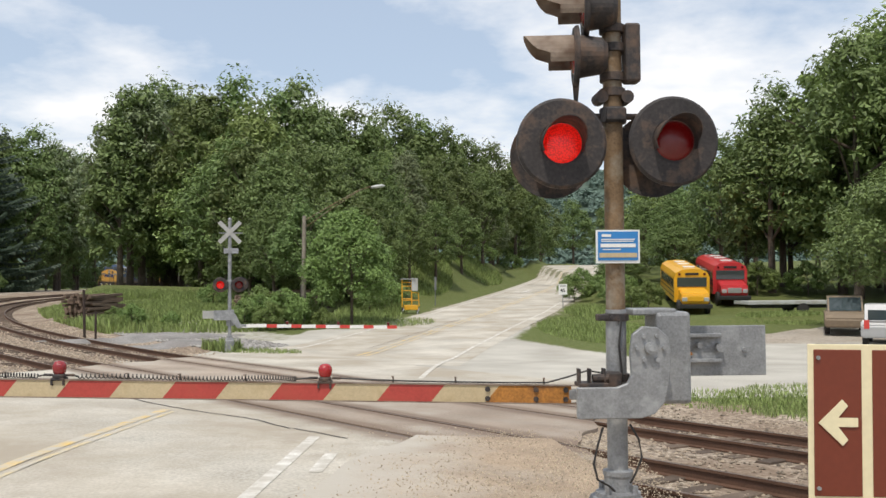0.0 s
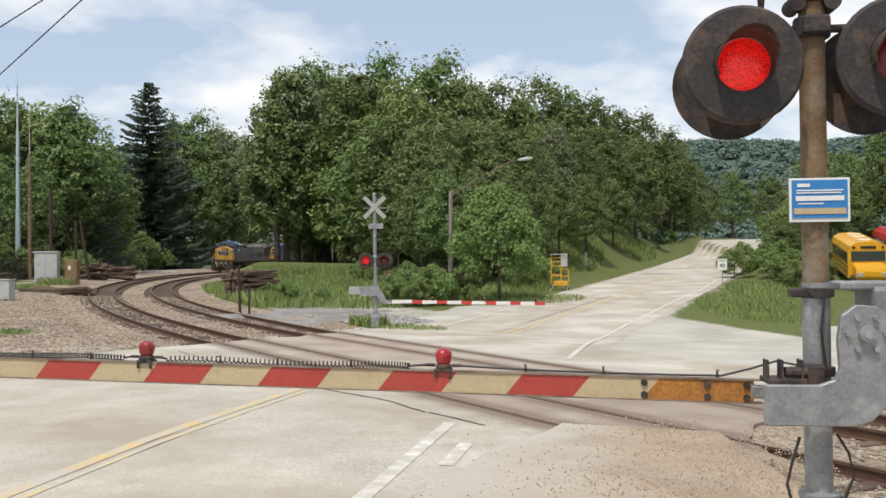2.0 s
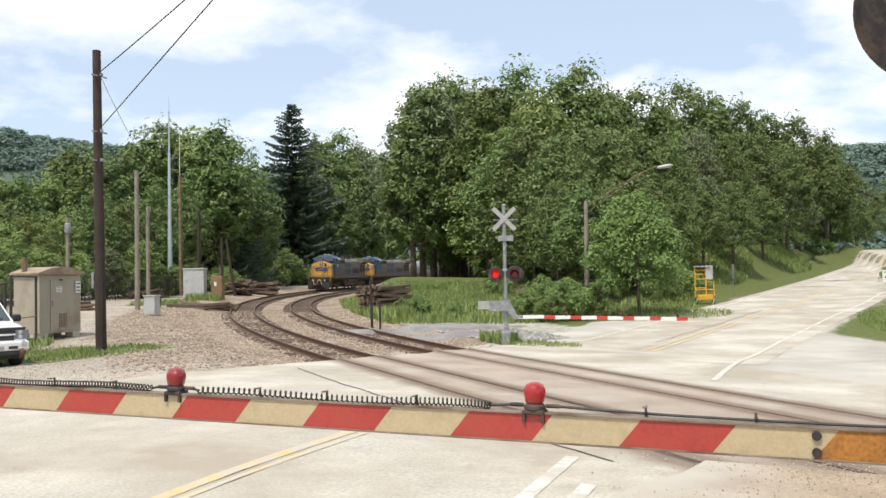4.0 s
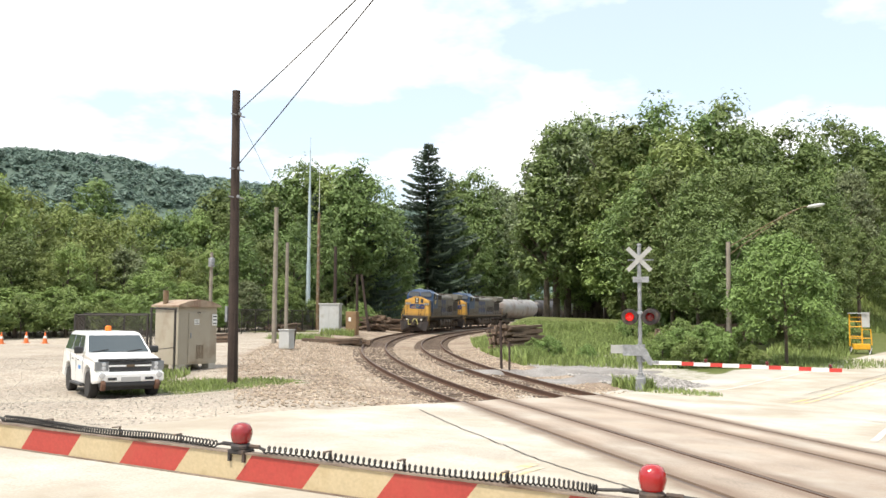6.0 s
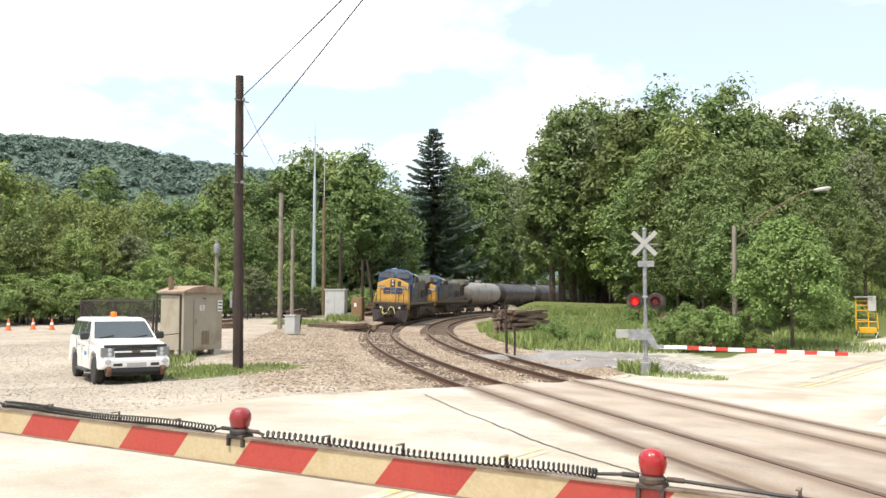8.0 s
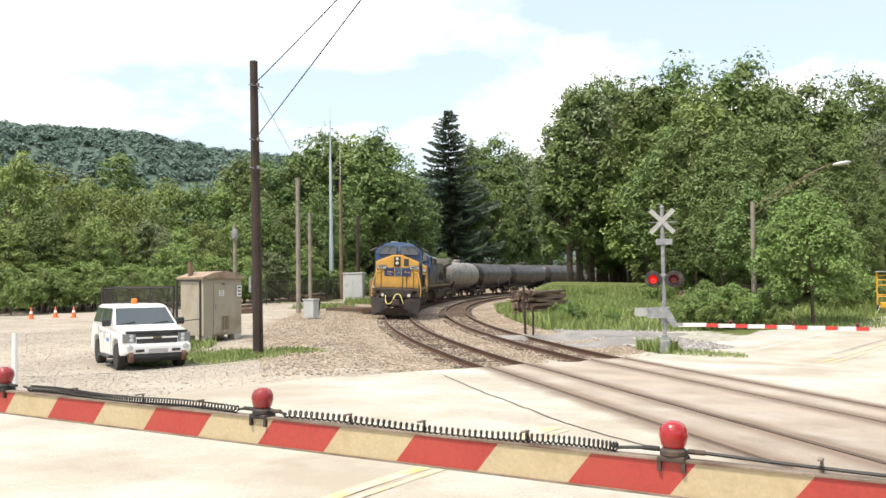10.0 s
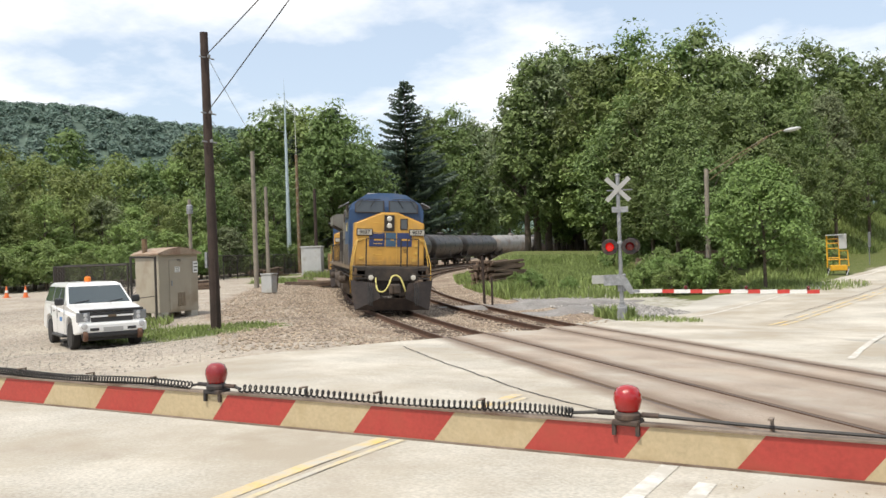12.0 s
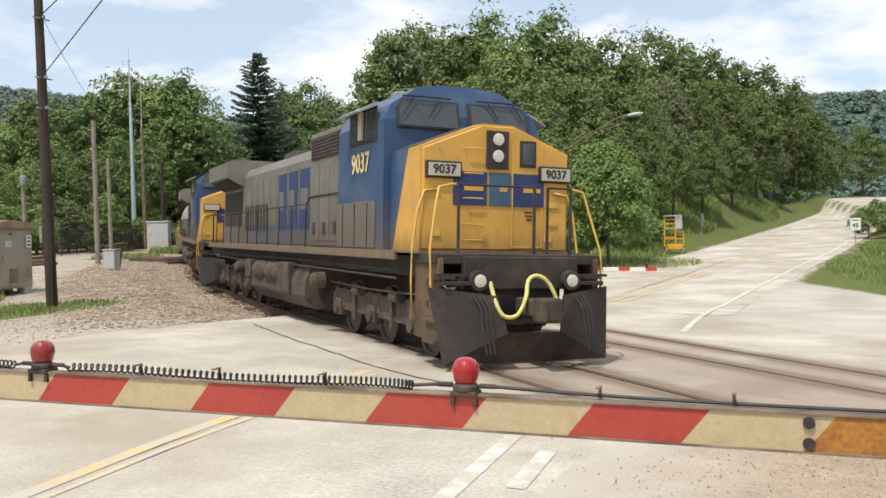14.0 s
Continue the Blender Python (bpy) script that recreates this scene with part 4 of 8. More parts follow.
def build_arm():
    basis = Matrix.Translation(ARM_O) @ Matrix((ARM_D, ARM_U.cross(ARM_D), ARM_U)).transposed().to_4x4()
    a = thing("gate_arm", basis, "lowered crossing gate arm with slanted red and cream stripes", "gate arm")
    h, th = 0.0625, 0.022
    cuts = [0.0, 0.582] + [0.582 + 0.406 * k for k in range(1, 15)] + [6.45]
    for i in range(len(cuts) - 1):
        u0, u1 = cuts[i], min(cuts[i + 1], 6.45)
        if u1 - u0 < 0.02:
            continue
        k0, k1 = (0 if i == 0 else 0.05), (0 if i == len(cuts) - 2 else 0.05)
        bm = bmesh.new()
        prism(bm, [(u0 - k0, h), (u1 - k1, h), (u1 + k1, -h), (u0 + k0, -h)], -th, th)
        material = M["arm_rust"] if i == 0 else M["arm_white"] if i % 2 == 1 else M["arm_red"]
        part("stripe", bm, material, a, "rusty bare arm root" if i == 0 else "cream stripe" if i % 2 == 1 else "red stripe")
    bm = bmesh.new()
    box(bm, 3.2, 0, h + 0.004, 6.5, 2 * th + 0.016, 0.008)
    box(bm, 3.2, 0, -h - 0.004, 6.5, 2 * th + 0.016, 0.008)
    part("edge_trim", bm, M["hood_rust"], a, "worn trim along the arm's edges")
    bm = bmesh.new()
    box(bm, -0.08, 0.0, 0.0, 0.20, 0.05, 0.075, bev=0.01); tube(bm, (-0.12, -0.05, 0), (-0.12, 0.05, 0), 0.05, seg=14)
    box(bm, -0.2, -0.1, 0.0, 0.12, 0.34, 0.05, bev=0.01)
    part("root_clamp", bm, M["galv"], a, "grey clamp that holds the arm")
    for u in (0.04, 0.26, 0.62):
        for w in (-0.035, 0.035):
            bm = bmesh.new(); tube(bm, (u, -th - 0.012, w), (u, th + 0.012, w), 0.02, seg=10)
            part("bolt", bm, M["signal_black"], a)
    for u, lit in ((1.84, "red_lens_arm"), (3.87, "red_lens"), (5.95, "red_lens")):
        bm = bmesh.new()
        lathe(bm, [(0.030, -0.052), (0.046, -0.035), (0.0535, 0.0), (0.051, 0.022), (0.040, 0.042), (0.022, 0.052), (0.001, 0.055)], 24, Matrix.Translation((u, 0, 0.155)))
        lamp = part("arm_lamp", bm, M[lit], a, "round red glass lamp on the gate arm", smooth=True)
        bm = bmesh.new()
        lathe(bm, [(0.046, 0.082), (0.050, 0.086), (0.050, 0.10), (0.038, 0.112)], 20, Matrix.Translation((u, 0, 0)))
        box(bm, u, 0, 0.072, 0.10, 0.085, 0.022, bev=0.006)
        for sx in (-0.045, 0.045):
            box(bm, u + sx, 0, 0.05, 0.014, 0.075, 0.05)
            tube(bm, (u + sx * 1.2, 0, 0.10), (u + sx * 2.6, 0, 0.10), 0.010, seg=8)
        part("lamp_base", bm, M["signal_black"], lamp, "dark lamp base")
    # coiled cable, its clips and the plain stretches between
    for u0, u1, turns in ((2.06, 3.72, 62), (4.03, 5.70, 80)):
        pts = []
        for i in range(turns * 8 + 1):
            k = i / (turns * 8)
            tight = k ** (1.25 if u0 < 3 else 0.95)
            u = u0 + (u1 - u0) * tight
            sag = 0.006 * math.sin(k * 9)
            pts.append((u, 0.017 * math.cos(i * math.tau / 8), h + 0.028 + sag + 0.017 * math.sin(i * math.tau / 8)))
        bm = bmesh.new(); bar_path(bm, pts, 0.0045, 4)
        part("coiled_cable", bm, M["cable"], a, "black coiled cable", smooth=True)
    for p in ([(1.95, 0, 0.10), (2.06, 0, 0.09)], [(3.72, 0, 0.09), (3.77, 0, 0.10)], [(3.98, 0, 0.10), (4.03, 0, 0.09)], [(5.70, 0, 0.09), (5.76, 0, 0.10)],
              [(1.73, 0, 0.10), (1.5, 0, 0.092), (1.2, 0, 0.085), (0.8, 0, 0.082), (0.45, 0, 0.082), (0.18, 0, 0.085), (0.02, 0, 0.13), (-0.12, 0.02, 0.18), (-0.25, 0.02, 0.16), (-0.34, 0.0, 0.10)]):
        bm = bmesh.new(); bar_path(bm, p, 0.007, 6)
        part("cable", bm, M["cable"], a, "black cable")
    for u in (0.2, 0.86, 1.33, 2.45, 2.95, 3.35, 4.3, 4.75, 5.3):
        bm = bmesh.new()
        box(bm, u, -th - 0.004, h + 0.004, 0.016, 0.006, 0.05); box(bm, u, 0, h + 0.055, 0.016, 0.05, 0.006); box(bm, u, -0.024, h + 0.035, 0.012, 0.004, 0.04)
        part("clip", bm, M["hood_rust"], a)
    bm = bmesh.new(); box(bm, 4.66, -th - 0.004, 0, 0.30, 0.006, 2 * h, bev=0.001)
    part("splice_plate", bm, M["arm_white"], a, "cream splice plate")
    return a


M["red_lens_arm"] = mat("red_lens_arm", (0.30, 0.008, 0.010), 0.15, vary=0.1, scale=30, fine=160, bump=0.2, emit=0.05, emit_color=(1.0, 0.02, 0.01), coat=0.6)
build_arm()


M["crossbuck"] = mat("crossbuck_white", (0.36, 0.36, 0.34), 0.6, vary=0.15, scale=5)


def build_far_signal():
    """The facing crossing signal over the tracks, with its crossbuck and its own gate."""
    x, y = -9.65, 28.61
    z = ground_z(x, y)
    m = thing("crossing_signal", pose(x, y, z, 0, 0, 14), "grey crossing signal with white crossbuck, red lamps and lowered gate", "crossing signal")
    H = 4.63 - z
    bm = bmesh.new(); tube(bm, (0, 0, 0.3), (0, 0, H), 0.07, seg=18); tube(bm, (0, 0, H), (0, 0, H + 0.06), 0.09, 0.06, 14)
    part("mast", bm, M["galv"], m, "galvanised mast")
    bm = bmesh.new(); box(bm, 0, 0, 0.22, 0.36, 0.36, 0.5, bev=0.05); lathe(bm, [(0.16, 0.46), (0.16, 0.5), (0.1, 0.52), (0.1, 0.62), (0.07, 0.64)], 18)
    part("base_casting", bm, M["galv"], m)
    for k, a in enumerate((45, -45)):
        bm = bmesh.new(); box(bm, 0, 0, 0, 1.14, 0.01, 0.16, m=pose(0, -0.09 - 0.016 * k, H - 0.5, 0, a, 0))
        part("crossbuck_blade", bm, M["crossbuck"], m, "white crossbuck board with worn lettering")
    bm = bmesh.new(); box(bm, 0.05, 0.08, H - 0.52, 0.9, 0.01, 0.05)
    part("crossbuck_brace", bm, M["galv"], m)
    bm = bmesh.new(); box(bm, 0.05, -0.09, H - 1.22, 0.56, 0.01, 0.2)
    part("track_count_plate", bm, M["galv"], m, "small grey plate below the crossbuck")
    bm = bmesh.new(); tube(bm, (-0.42, 0, 2.72), (0.42, 0, 2.72), 0.03, seg=10); box(bm, 0, 0, 2.72, 0.16, 0.16, 0.12, bev=0.02)
    part("cross_arm", bm, M["galv"], m)
    signal_light(m, -0.35, 2.58, "red_lens_lit", 1, 0.29)
    signal_light(m, 0.35, 2.58, "red_lens_dim", 1, 0.29)
    signal_light(m, 0.42, 2.60, "red_lens", -1, 0.29)
    bm = bmesh.new(); box(bm, 0.02, 0.1, 1.3, 0.3, 0.3, 0.62, bev=0.03)
    part("gate_mechanism", bm, M["galv"], m, "grey gate machine case")
    bm = bmesh.new(); prism(bm, [(-0.6, 1.22), (0.05, 1.22), (0.30, 0.90), (0.42, 0.90), (0.42, 1.06), (0.22, 1.45), (0.0, 1.6), (-0.6, 1.6)], -0.2, -0.16)
    part("arm_bracket", bm, M["galv"], m, "grey bracket and counterweight")
    bm = bmesh.new(); box(bm, -0.72, -0.18, 1.44, 0.58, 0.02, 0.30, bev=0.01)
    part("counterweight_arm", bm, M["crossbuck"], m)
    bm = bmesh.new(); box(bm, 0.48, -0.18, 1.0, 0.3, 0.06, 0.10, bev=0.01)
    arm = part("gate_arm", bm, M["galv"], m, "lowered white gate arm with red stripes")
    u, k = 0.45, 0
    while u < 6.35:
        w = 0.55 if k % 2 == 0 else 0.40
        if k == 0:
            w = 0.95
        bm = bmesh.new(); box(bm, u + w / 2, -0.18, 1.0 - 0.028 * (u + w / 2 - 0.45), w, 0.035, 0.13)
        part("stripe", bm, M["far_white"] if k % 2 == 0 else M["far_red"], arm, "white stripe" if k % 2 == 0 else "red stripe")
        u += w; k += 1
    for u in (2.2, 4.2, 6.2):
        bm = bmesh.new(); lathe(bm, [(0.04, 0.06), (0.055, 0.10), (0.055, 0.17), (0.03, 0.20)], 12, Matrix.Translation((u, -0.18, 1.0 - 0.028 * (u - 0.45))))
        part("arm_lamp", bm, M["red_lens_dim"], arm, "red gate lamp")
    return m


build_far_signal()


# ---- train ----
M["loco_yellow"] = mat("loco_yellow", (0.60, 0.33, 0.065), 0.5, vary=0.12, scale=1.5, fine=40, stain=(0.48, 0.29, 0.09), stain_scale=1.6, stain_amount=0.35, bump=0.03)
M["loco_blue"] = mat("loco_blue", (0.028, 0.070, 0.155), 0.45, vary=0.12, scale=1.2, fine=40, stain=(0.09, 0.11, 0.16), stain_scale=1.2, stain_amount=0.4, bump=0.03)
M["loco_logo"] = mat("loco_logo_blue", (0.022, 0.040, 0.125), 0.5, vary=0.2, scale=3, fine=40, bump=0.02)
M["loco_logo_teal"] = mat("loco_logo_teal", (0.045, 0.10, 0.165), 0.5, vary=0.15, scale=3, fine=40, bump=0.02)
M["loco_grey"] = mat("loco_grey", (0.165, 0.16, 0.138), 0.6, vary=0.14, scale=1.0, fine=30, stain=(0.14, 0.115, 0.09), stain_scale=0.9, stain_amount=0.45, bump=0.04)
M["loco_dark"] = mat("loco_underframe", (0.034, 0.028, 0.024), 0.8, vary=0.25, scale=2, fine=30, stain=(0.075, 0.055, 0.042), stain_scale=1.8, stain_amount=0.4, bump=0.2)
M["loco_dust"] = mat("loco_dusty_truck", (0.085, 0.062, 0.045), 0.85, vary=0.3, scale=3, fine=30, stain=(0.035, 0.029, 0.025), stain_scale=2.2, stain_amount=0.5, bump=0.25)
M["loco_sill"] = mat("loco_sill", (0.20, 0.15, 0.095), 0.7, vary=0.15, scale=2, fine=30, stain=(0.16, 0.12, 0.08), stain_scale=2, stain_amount=0.5)
M["plow"] = mat("snow_plow", (0.034, 0.026, 0.023), 0.55, 0.2, vary=0.3, scale=2, fine=30, stain=(0.085, 0.058, 0.045), stain_scale=1.6, stain_amount=0.4, bump=0.1)
M["step_brown"] = mat("step_brown", (0.12, 0.075, 0.042), 0.75, vary=0.2, scale=3, fine=40, stain=(0.05, 0.036, 0.028), stain_scale=2.5, stain_amount=0.5, bump=0.1)
M["antiglare"] = mat("antiglare", (0.085, 0.065, 0.055), 0.9, vary=0.2)
M["glass_dark"] = mat("cab_glass", (0.05, 0.058, 0.062), 0.06, vary=0.05, bump=0, spec=0.8)
M["grille"] = mat("dark_grille", (0.035, 0.028, 0.024), 0.8, vary=0.2, scale=8)
M["handrail_y"] = mat("handrail_yellow", (0.60, 0.37, 0.08), 0.5, vary=0.1)
M["headlight"] = mat("headlight", (0.30, 0.29, 0.26), 0.12, vary=0.02, bump=0, emit=0.24, emit_color=(1.0, 0.93, 0.78))
M["chrome"] = mat("lamp_reflector", (0.6, 0.6, 0.6), 0.25, 0.9, vary=0.05, bump=0)
M["plate_white"] = mat("number_board_white", (0.46, 0.43, 0.36), 0.5, vary=0.06, bump=0)
M["ink"] = mat("ink_black", (0.02, 0.02, 0.02), 0.6, vary=0.05, bump=0)
M["hose_yellow"] = mat("hose_yellow", (0.62, 0.55, 0.18), 0.6, vary=0.12)
M["wheel"] = mat("wheel_steel", (0.085, 0.07, 0.06), 0.6, 0.4, vary=0.2, scale=4)
M["tank_black"] = mat("tank_black", (0.030, 0.029, 0.030), 0.45, vary=0.2, scale=0.8, fine=20, stain=(0.085, 0.065, 0.055), stain_scale=0.7, stain_amount=0.45, bump=0.03)
M["tank_grey"] = mat("tank_grey", (0.27, 0.265, 0.255), 0.5, vary=0.1, scale=0.8, fine=20, stain=(0.17, 0.12, 0.095), stain_scale=0.6, stain_amount=0.5, bump=0.03)


def add_dust(m, z0, z1, color, streak=0.0):
    """Road dirt that the wheels throw up: thick below z0, thinning out ragged towards z1, with vertical streaks."""
    n, l = m.node_tree.nodes, m.node_tree.links
    b = n["Principled BSDF"]
    paint = b.inputs["Base Color"].links[0].from_socket
    co = n.new("ShaderNodeTexCoord")
    sep = n.new("ShaderNodeSeparateXYZ")
    l.new(co.outputs["Object"], sep.inputs[0])
    mp = n.new("ShaderNodeMapping"); mp.inputs["Scale"].default_value = (2.2, 2.2, 0.5)
    l.new(co.outputs["Object"], mp.inputs[0])
    no = n.new("ShaderNodeTexNoise"); no.inputs["Scale"].default_value, no.inputs["Detail"].default_value, no.inputs["Roughness"].default_value = 2.0, 8, 0.65
    l.new(mp.outputs[0], no.inputs["Vector"])
    r = n.new("ShaderNodeMapRange")
    r.inputs["From Min"].default_value, r.inputs["From Max"].default_value = z0, z1
    r.inputs["To Min"].default_value, r.inputs["To Max"].default_value = 0.62, -0.30 + streak
    l.new(sep.outputs["Z"], r.inputs["Value"])
    ad = n.new("ShaderNodeMath"); ad.operation = "ADD"
    l.new(r.outputs[0], ad.inputs[0]); l.new(no.outputs["Fac"], ad.inputs[1])
    r2 = n.new("ShaderNodeMapRange")
    r2.inputs["From Min"].default_value, r2.inputs["From Max"].default_value, r2.inputs["To Max"].default_value = 0.36, 1.05, 0.85
    l.new(ad.outputs[0], r2.inputs["Value"])
    mx = n.new("ShaderNodeMixRGB"); mx.inputs[2].default_value = (*color, 1)
    l.new(r2.outputs[0], mx.inputs[0]); l.new(paint, mx.inputs[1])
    l.new(mx.outputs[0], b.inputs["Base Color"])


for _m, _a, _b, _c, _s in (("loco_grey", 1.8, 3.3, (0.105, 0.082, 0.062), 0.22), ("loco_blue", 1.7, 2.9, (0.115, 0.095, 0.08), 0.02), ("loco_yellow", 1.6, 2.2, (0.22, 0.13, 0.055), 0.06), ("loco_sill", 1.3, 2.0, (0.10, 0.07, 0.045), 0.1)):
    add_dust(M[_m], _a, _b, _c, _s)


def letters(text, size, material, parent, m, name="number", depth=0.004):
    """Writing with the built-in font, as a mesh."""
    cu = bpy.data.curves.new("text", "FONT")
    cu.body, cu.size, cu.extrude, cu.align_x, cu.align_y = text, size, depth, "CENTER", "CENTER"
    cu.resolution_u = 3
    cu.offset = size * 0.018
    tmp = bpy.data.objects.new("text", cu)
    scene.collection.objects.link(tmp)
    me = bpy.data.meshes.new_from_object(tmp.evaluated_get(bpy.context.evaluated_depsgraph_get()))
    bpy.data.objects.remove(tmp)
    me.materials.clear()
    me.materials.append(material)
    ob = new(name, me)
    ob.parent = parent
    ob.matrix_local = m
    return ob


def truck(parent, y, spacing, axles, r, width=1.02, heavy=True):
    """A bogie: side frames, springs, boxes and its wheels."""
    n = len(axles)
    bm = bmesh.new()
    a0, a1 = axles[0] - 0.55, axles[-1] + 0.55
    for sx in (-1, 1):
        x = sx * width
        out = [(a0, 0.62), (a0 + 0.15, 0.50), (a1 - 0.15, 0.50), (a1, 0.62), (a1, 0.80), (a1 - 0.35, 0.92), (a0 + 0.35, 0.92), (a0, 0.80)]
        prism(bm, [(-q, w) for q, w in out], -0.09, 0.09, pose(x, 0, 0, 0, 0, 90))
    box(bm, 0, (axles[0] + axles[-1]) / 2, 0.78, 2 * width, 0.5, 0.25, bev=0.03)
    t = part("truck", bm, M["loco_dust"], parent, "dusty brown bogie frame", pose(0, y, 0))
    for a in axles:
        for sx in (-1, 1):
            bm = bmesh.new()
            lathe(bm, [(r + 0.03, -0.07), (r + 0.03, -0.045), (r, -0.04), (r, 0.07), (r - 0.07, 0.07), (r - 0.09, 0.03), (0.17, 0.03), (0.15, 0.08), (0.05, 0.08)], 28, pose(sx * 0.76, a, r, 0, 90 * sx, 0))
            part("wheel", bm, M["wheel"], t, "worn steel wheel")
            bm = bmesh.new()
            box(bm, sx * (width + 0.06), a, r + 0.02, 0.22, 0.36, 0.34, bev=0.03)
            tube(bm, (sx * (width + 0.16), a, r), (sx * (width + 0.22), a, r), 0.13, seg=14)
            if heavy:
                for dy in (-0.24, 0.24):
                    tube(bm, (sx * (width + 0.05), a + dy, r + 0.05), (sx * (width + 0.05), a + dy, r + 0.42), 0.075, seg=10)
            part("axle_box", bm, M["loco_dust"], t)
    if heavy:
        for sx in (-1, 1):
            bm = bmesh.new()
            for a in axles[:-1]:
                tube(bm, (sx * (width + 0.16), a + 0.55, 0.95), (sx * (width + 0.16), a + 0.90, 0.95), 0.10, seg=12)
                box(bm, sx * (width + 0.12), a + spacing / 2, 0.62, 0.08, 0.10, 0.55, bev=0.01)
            bar_path(bm, [(sx * (width + 0.2), axles[0] - 0.3, 1.05), (sx * (width + 0.22), 0, 1.02), (sx * (width + 0.2), axles[-1] + 0.3, 1.05)], 0.02)
            part("brake_gear", bm, M["loco_dust"], t)
    return t


def build_locomotive(name, lead):
    L = thing(name, pose(0, 0, 0), "six-axle diesel locomotive with yellow nose, blue cab and grey hood" if lead else "trailing six-axle diesel locomotive with yellow nose and blue cab", "locomotive", "locomotives")
    # frame and walkway
    bm = bmesh.new(); box(bm, 0, 0.25, 1.52, 2.5, 19.6, 0.34, bev=0.02)
    part("frame", bm, M["loco_dark"], L, "dark dirty underframe")
    bm = bmesh.new()
    for sx in (-1, 1):
        box(bm, sx * 1.49, 0.45, 1.69, 0.05, 18.2, 0.15)
    box(bm, 0, 0.25, 1.745, 3.0, 19.7, 0.03)
    part("walkway", bm, M["loco_sill"], L, "dusty tan side sill and walkway")
    # nose: yellow ahead of a slanting colour edge, blue behind it
    peak = [(-1.37, 1.76), (1.37, 1.76), (1.37, 3.42), (0.30, 3.84), (-0.30, 3.84), (-1.37, 3.42)]
    for nm, material, ya, yb in (("nose", M["loco_yellow"], -9.35, None), ("nose_rear", M["loco_blue"], None, -8.05)):
        bm = bmesh.new()
        slant = lambda z: -9.02 + (3.84 - z) * 0.40
        A = [bm.verts.new((x * (1.0 if nm != "nose" else 0.985), (ya if ya is not None else slant(z)), z)) for x, z in peak]
        B = [bm.verts.new((x * (1.0 if nm != "nose" else 1.0), (yb if yb is not None else slant(z)), z)) for x, z in peak]
        bm.faces.new(A); bm.faces.new(list(reversed(B)))
        for i in range(6):
            bm.faces.new((A[i], B[i], B[(i + 1) % 6], A[(i + 1) % 6]))
        bmesh.ops.recalc_face_normals(bm, faces=bm.faces)
        if nm == "nose":
            bmesh.ops.bevel(bm, geom=[e for e in bm.edges if all(abs(v.co.y + 9.35) < 0.01 for v in e.verts)], offset=0.05, segments=3, affect="EDGES")
        nose = part(nm, bm, material, L, "yellow locomotive nose" if nm == "nose" else "blue rear of the nose")
        if nm == "nose":
            front = nose
    bm = bmesh.new()
    for sx in (-1, 1):
        out = [(sx * 0.28, 3.846), (sx * 1.33, 3.438)]
        A = [bm.verts.new((x, -9.0, z + 0.006)) for x, z in out]
        B = [bm.verts.new((x, -8.08, z + 0.006)) for x, z in out]
        bm.faces.new((A[0], A[1], B[1], B[0]))
    A = [bm.verts.new(q) for q in ((-0.28, -9.0, 3.848), (0.28, -9.0, 3.848), (0.28, -8.08, 3.848), (-0.28, -8.08, 3.848))]
    bm.faces.new(A)
    part("anti_glare_panel", bm, M["antiglare"], L, "dull dark panel before the windscreens")
    # nose details
    Y = -9.36
    bm = bmesh.new()
    for x0, z0, x1, z1 in ((0.27, 1.85, 0.27, 3.70), (0.83, 1.85, 0.83, 3.50), (0.27, 1.85, 0.83, 1.85)):
        box(bm, (x0 + x1) / 2, Y, (z0 + z1) / 2, abs(x1 - x0) + 0.02, 0.012, abs(z1 - z0) + 0.02)
    part("nose_door", bm, M["handrail_y"], front, "yellow nose door edge")
    bm = bmesh.new(); box(bm, -0.02, Y - 0.01, 3.42, 0.40, 0.05, 0.62, bev=0.015)
    hb = part("headlight_box", bm, M["grille"], front, "dark headlight box")
    for dz in (0.17, -0.10):
        bm = bmesh.new(); lathe(bm, [(0.095, 0.0), (0.10, 0.03), (0.08, 0.045), (0.05, 0.05), (0.001, 0.052)], 22, pose(-0.02, Y - 0.02, 3.42 + dz) @ FACE)
        part("headlight", bm, M["headlight"] if lead else M["chrome"], hb, "lit round headlight" if lead else "round headlight")
    bm = bmesh.new(); box(bm, 0.55, Y, 3.38, 0.30, 0.03, 0.44, bev=0.012)
    wd = part("door_window", bm, M["grille"], front)
    bm = bmesh.new(); box(bm, 0.55, Y - 0.014, 3.38, 0.22, 0.012, 0.35, bev=0.004)
    part("pane", bm, M["glass_dark"], wd)
    for x in (-0.98, 1.06):
        bm = bmesh.new(); box(bm, x, Y - 0.02, 3.06, 0.62, 0.07, 0.27, bev=0.02)
        nb = part("number_board", bm, M["ink"], front, "black-framed number board")
        bm = bmesh.new(); box(bm, x, Y - 0.058, 3.06, 0.55, 0.012, 0.205)
        part("board_face", bm, M["plate_white"], nb)
        if lead:
            letters("9037", 0.20, M["ink"], nb, pose(x, Y - 0.068, 3.06, 90, 0, 0))
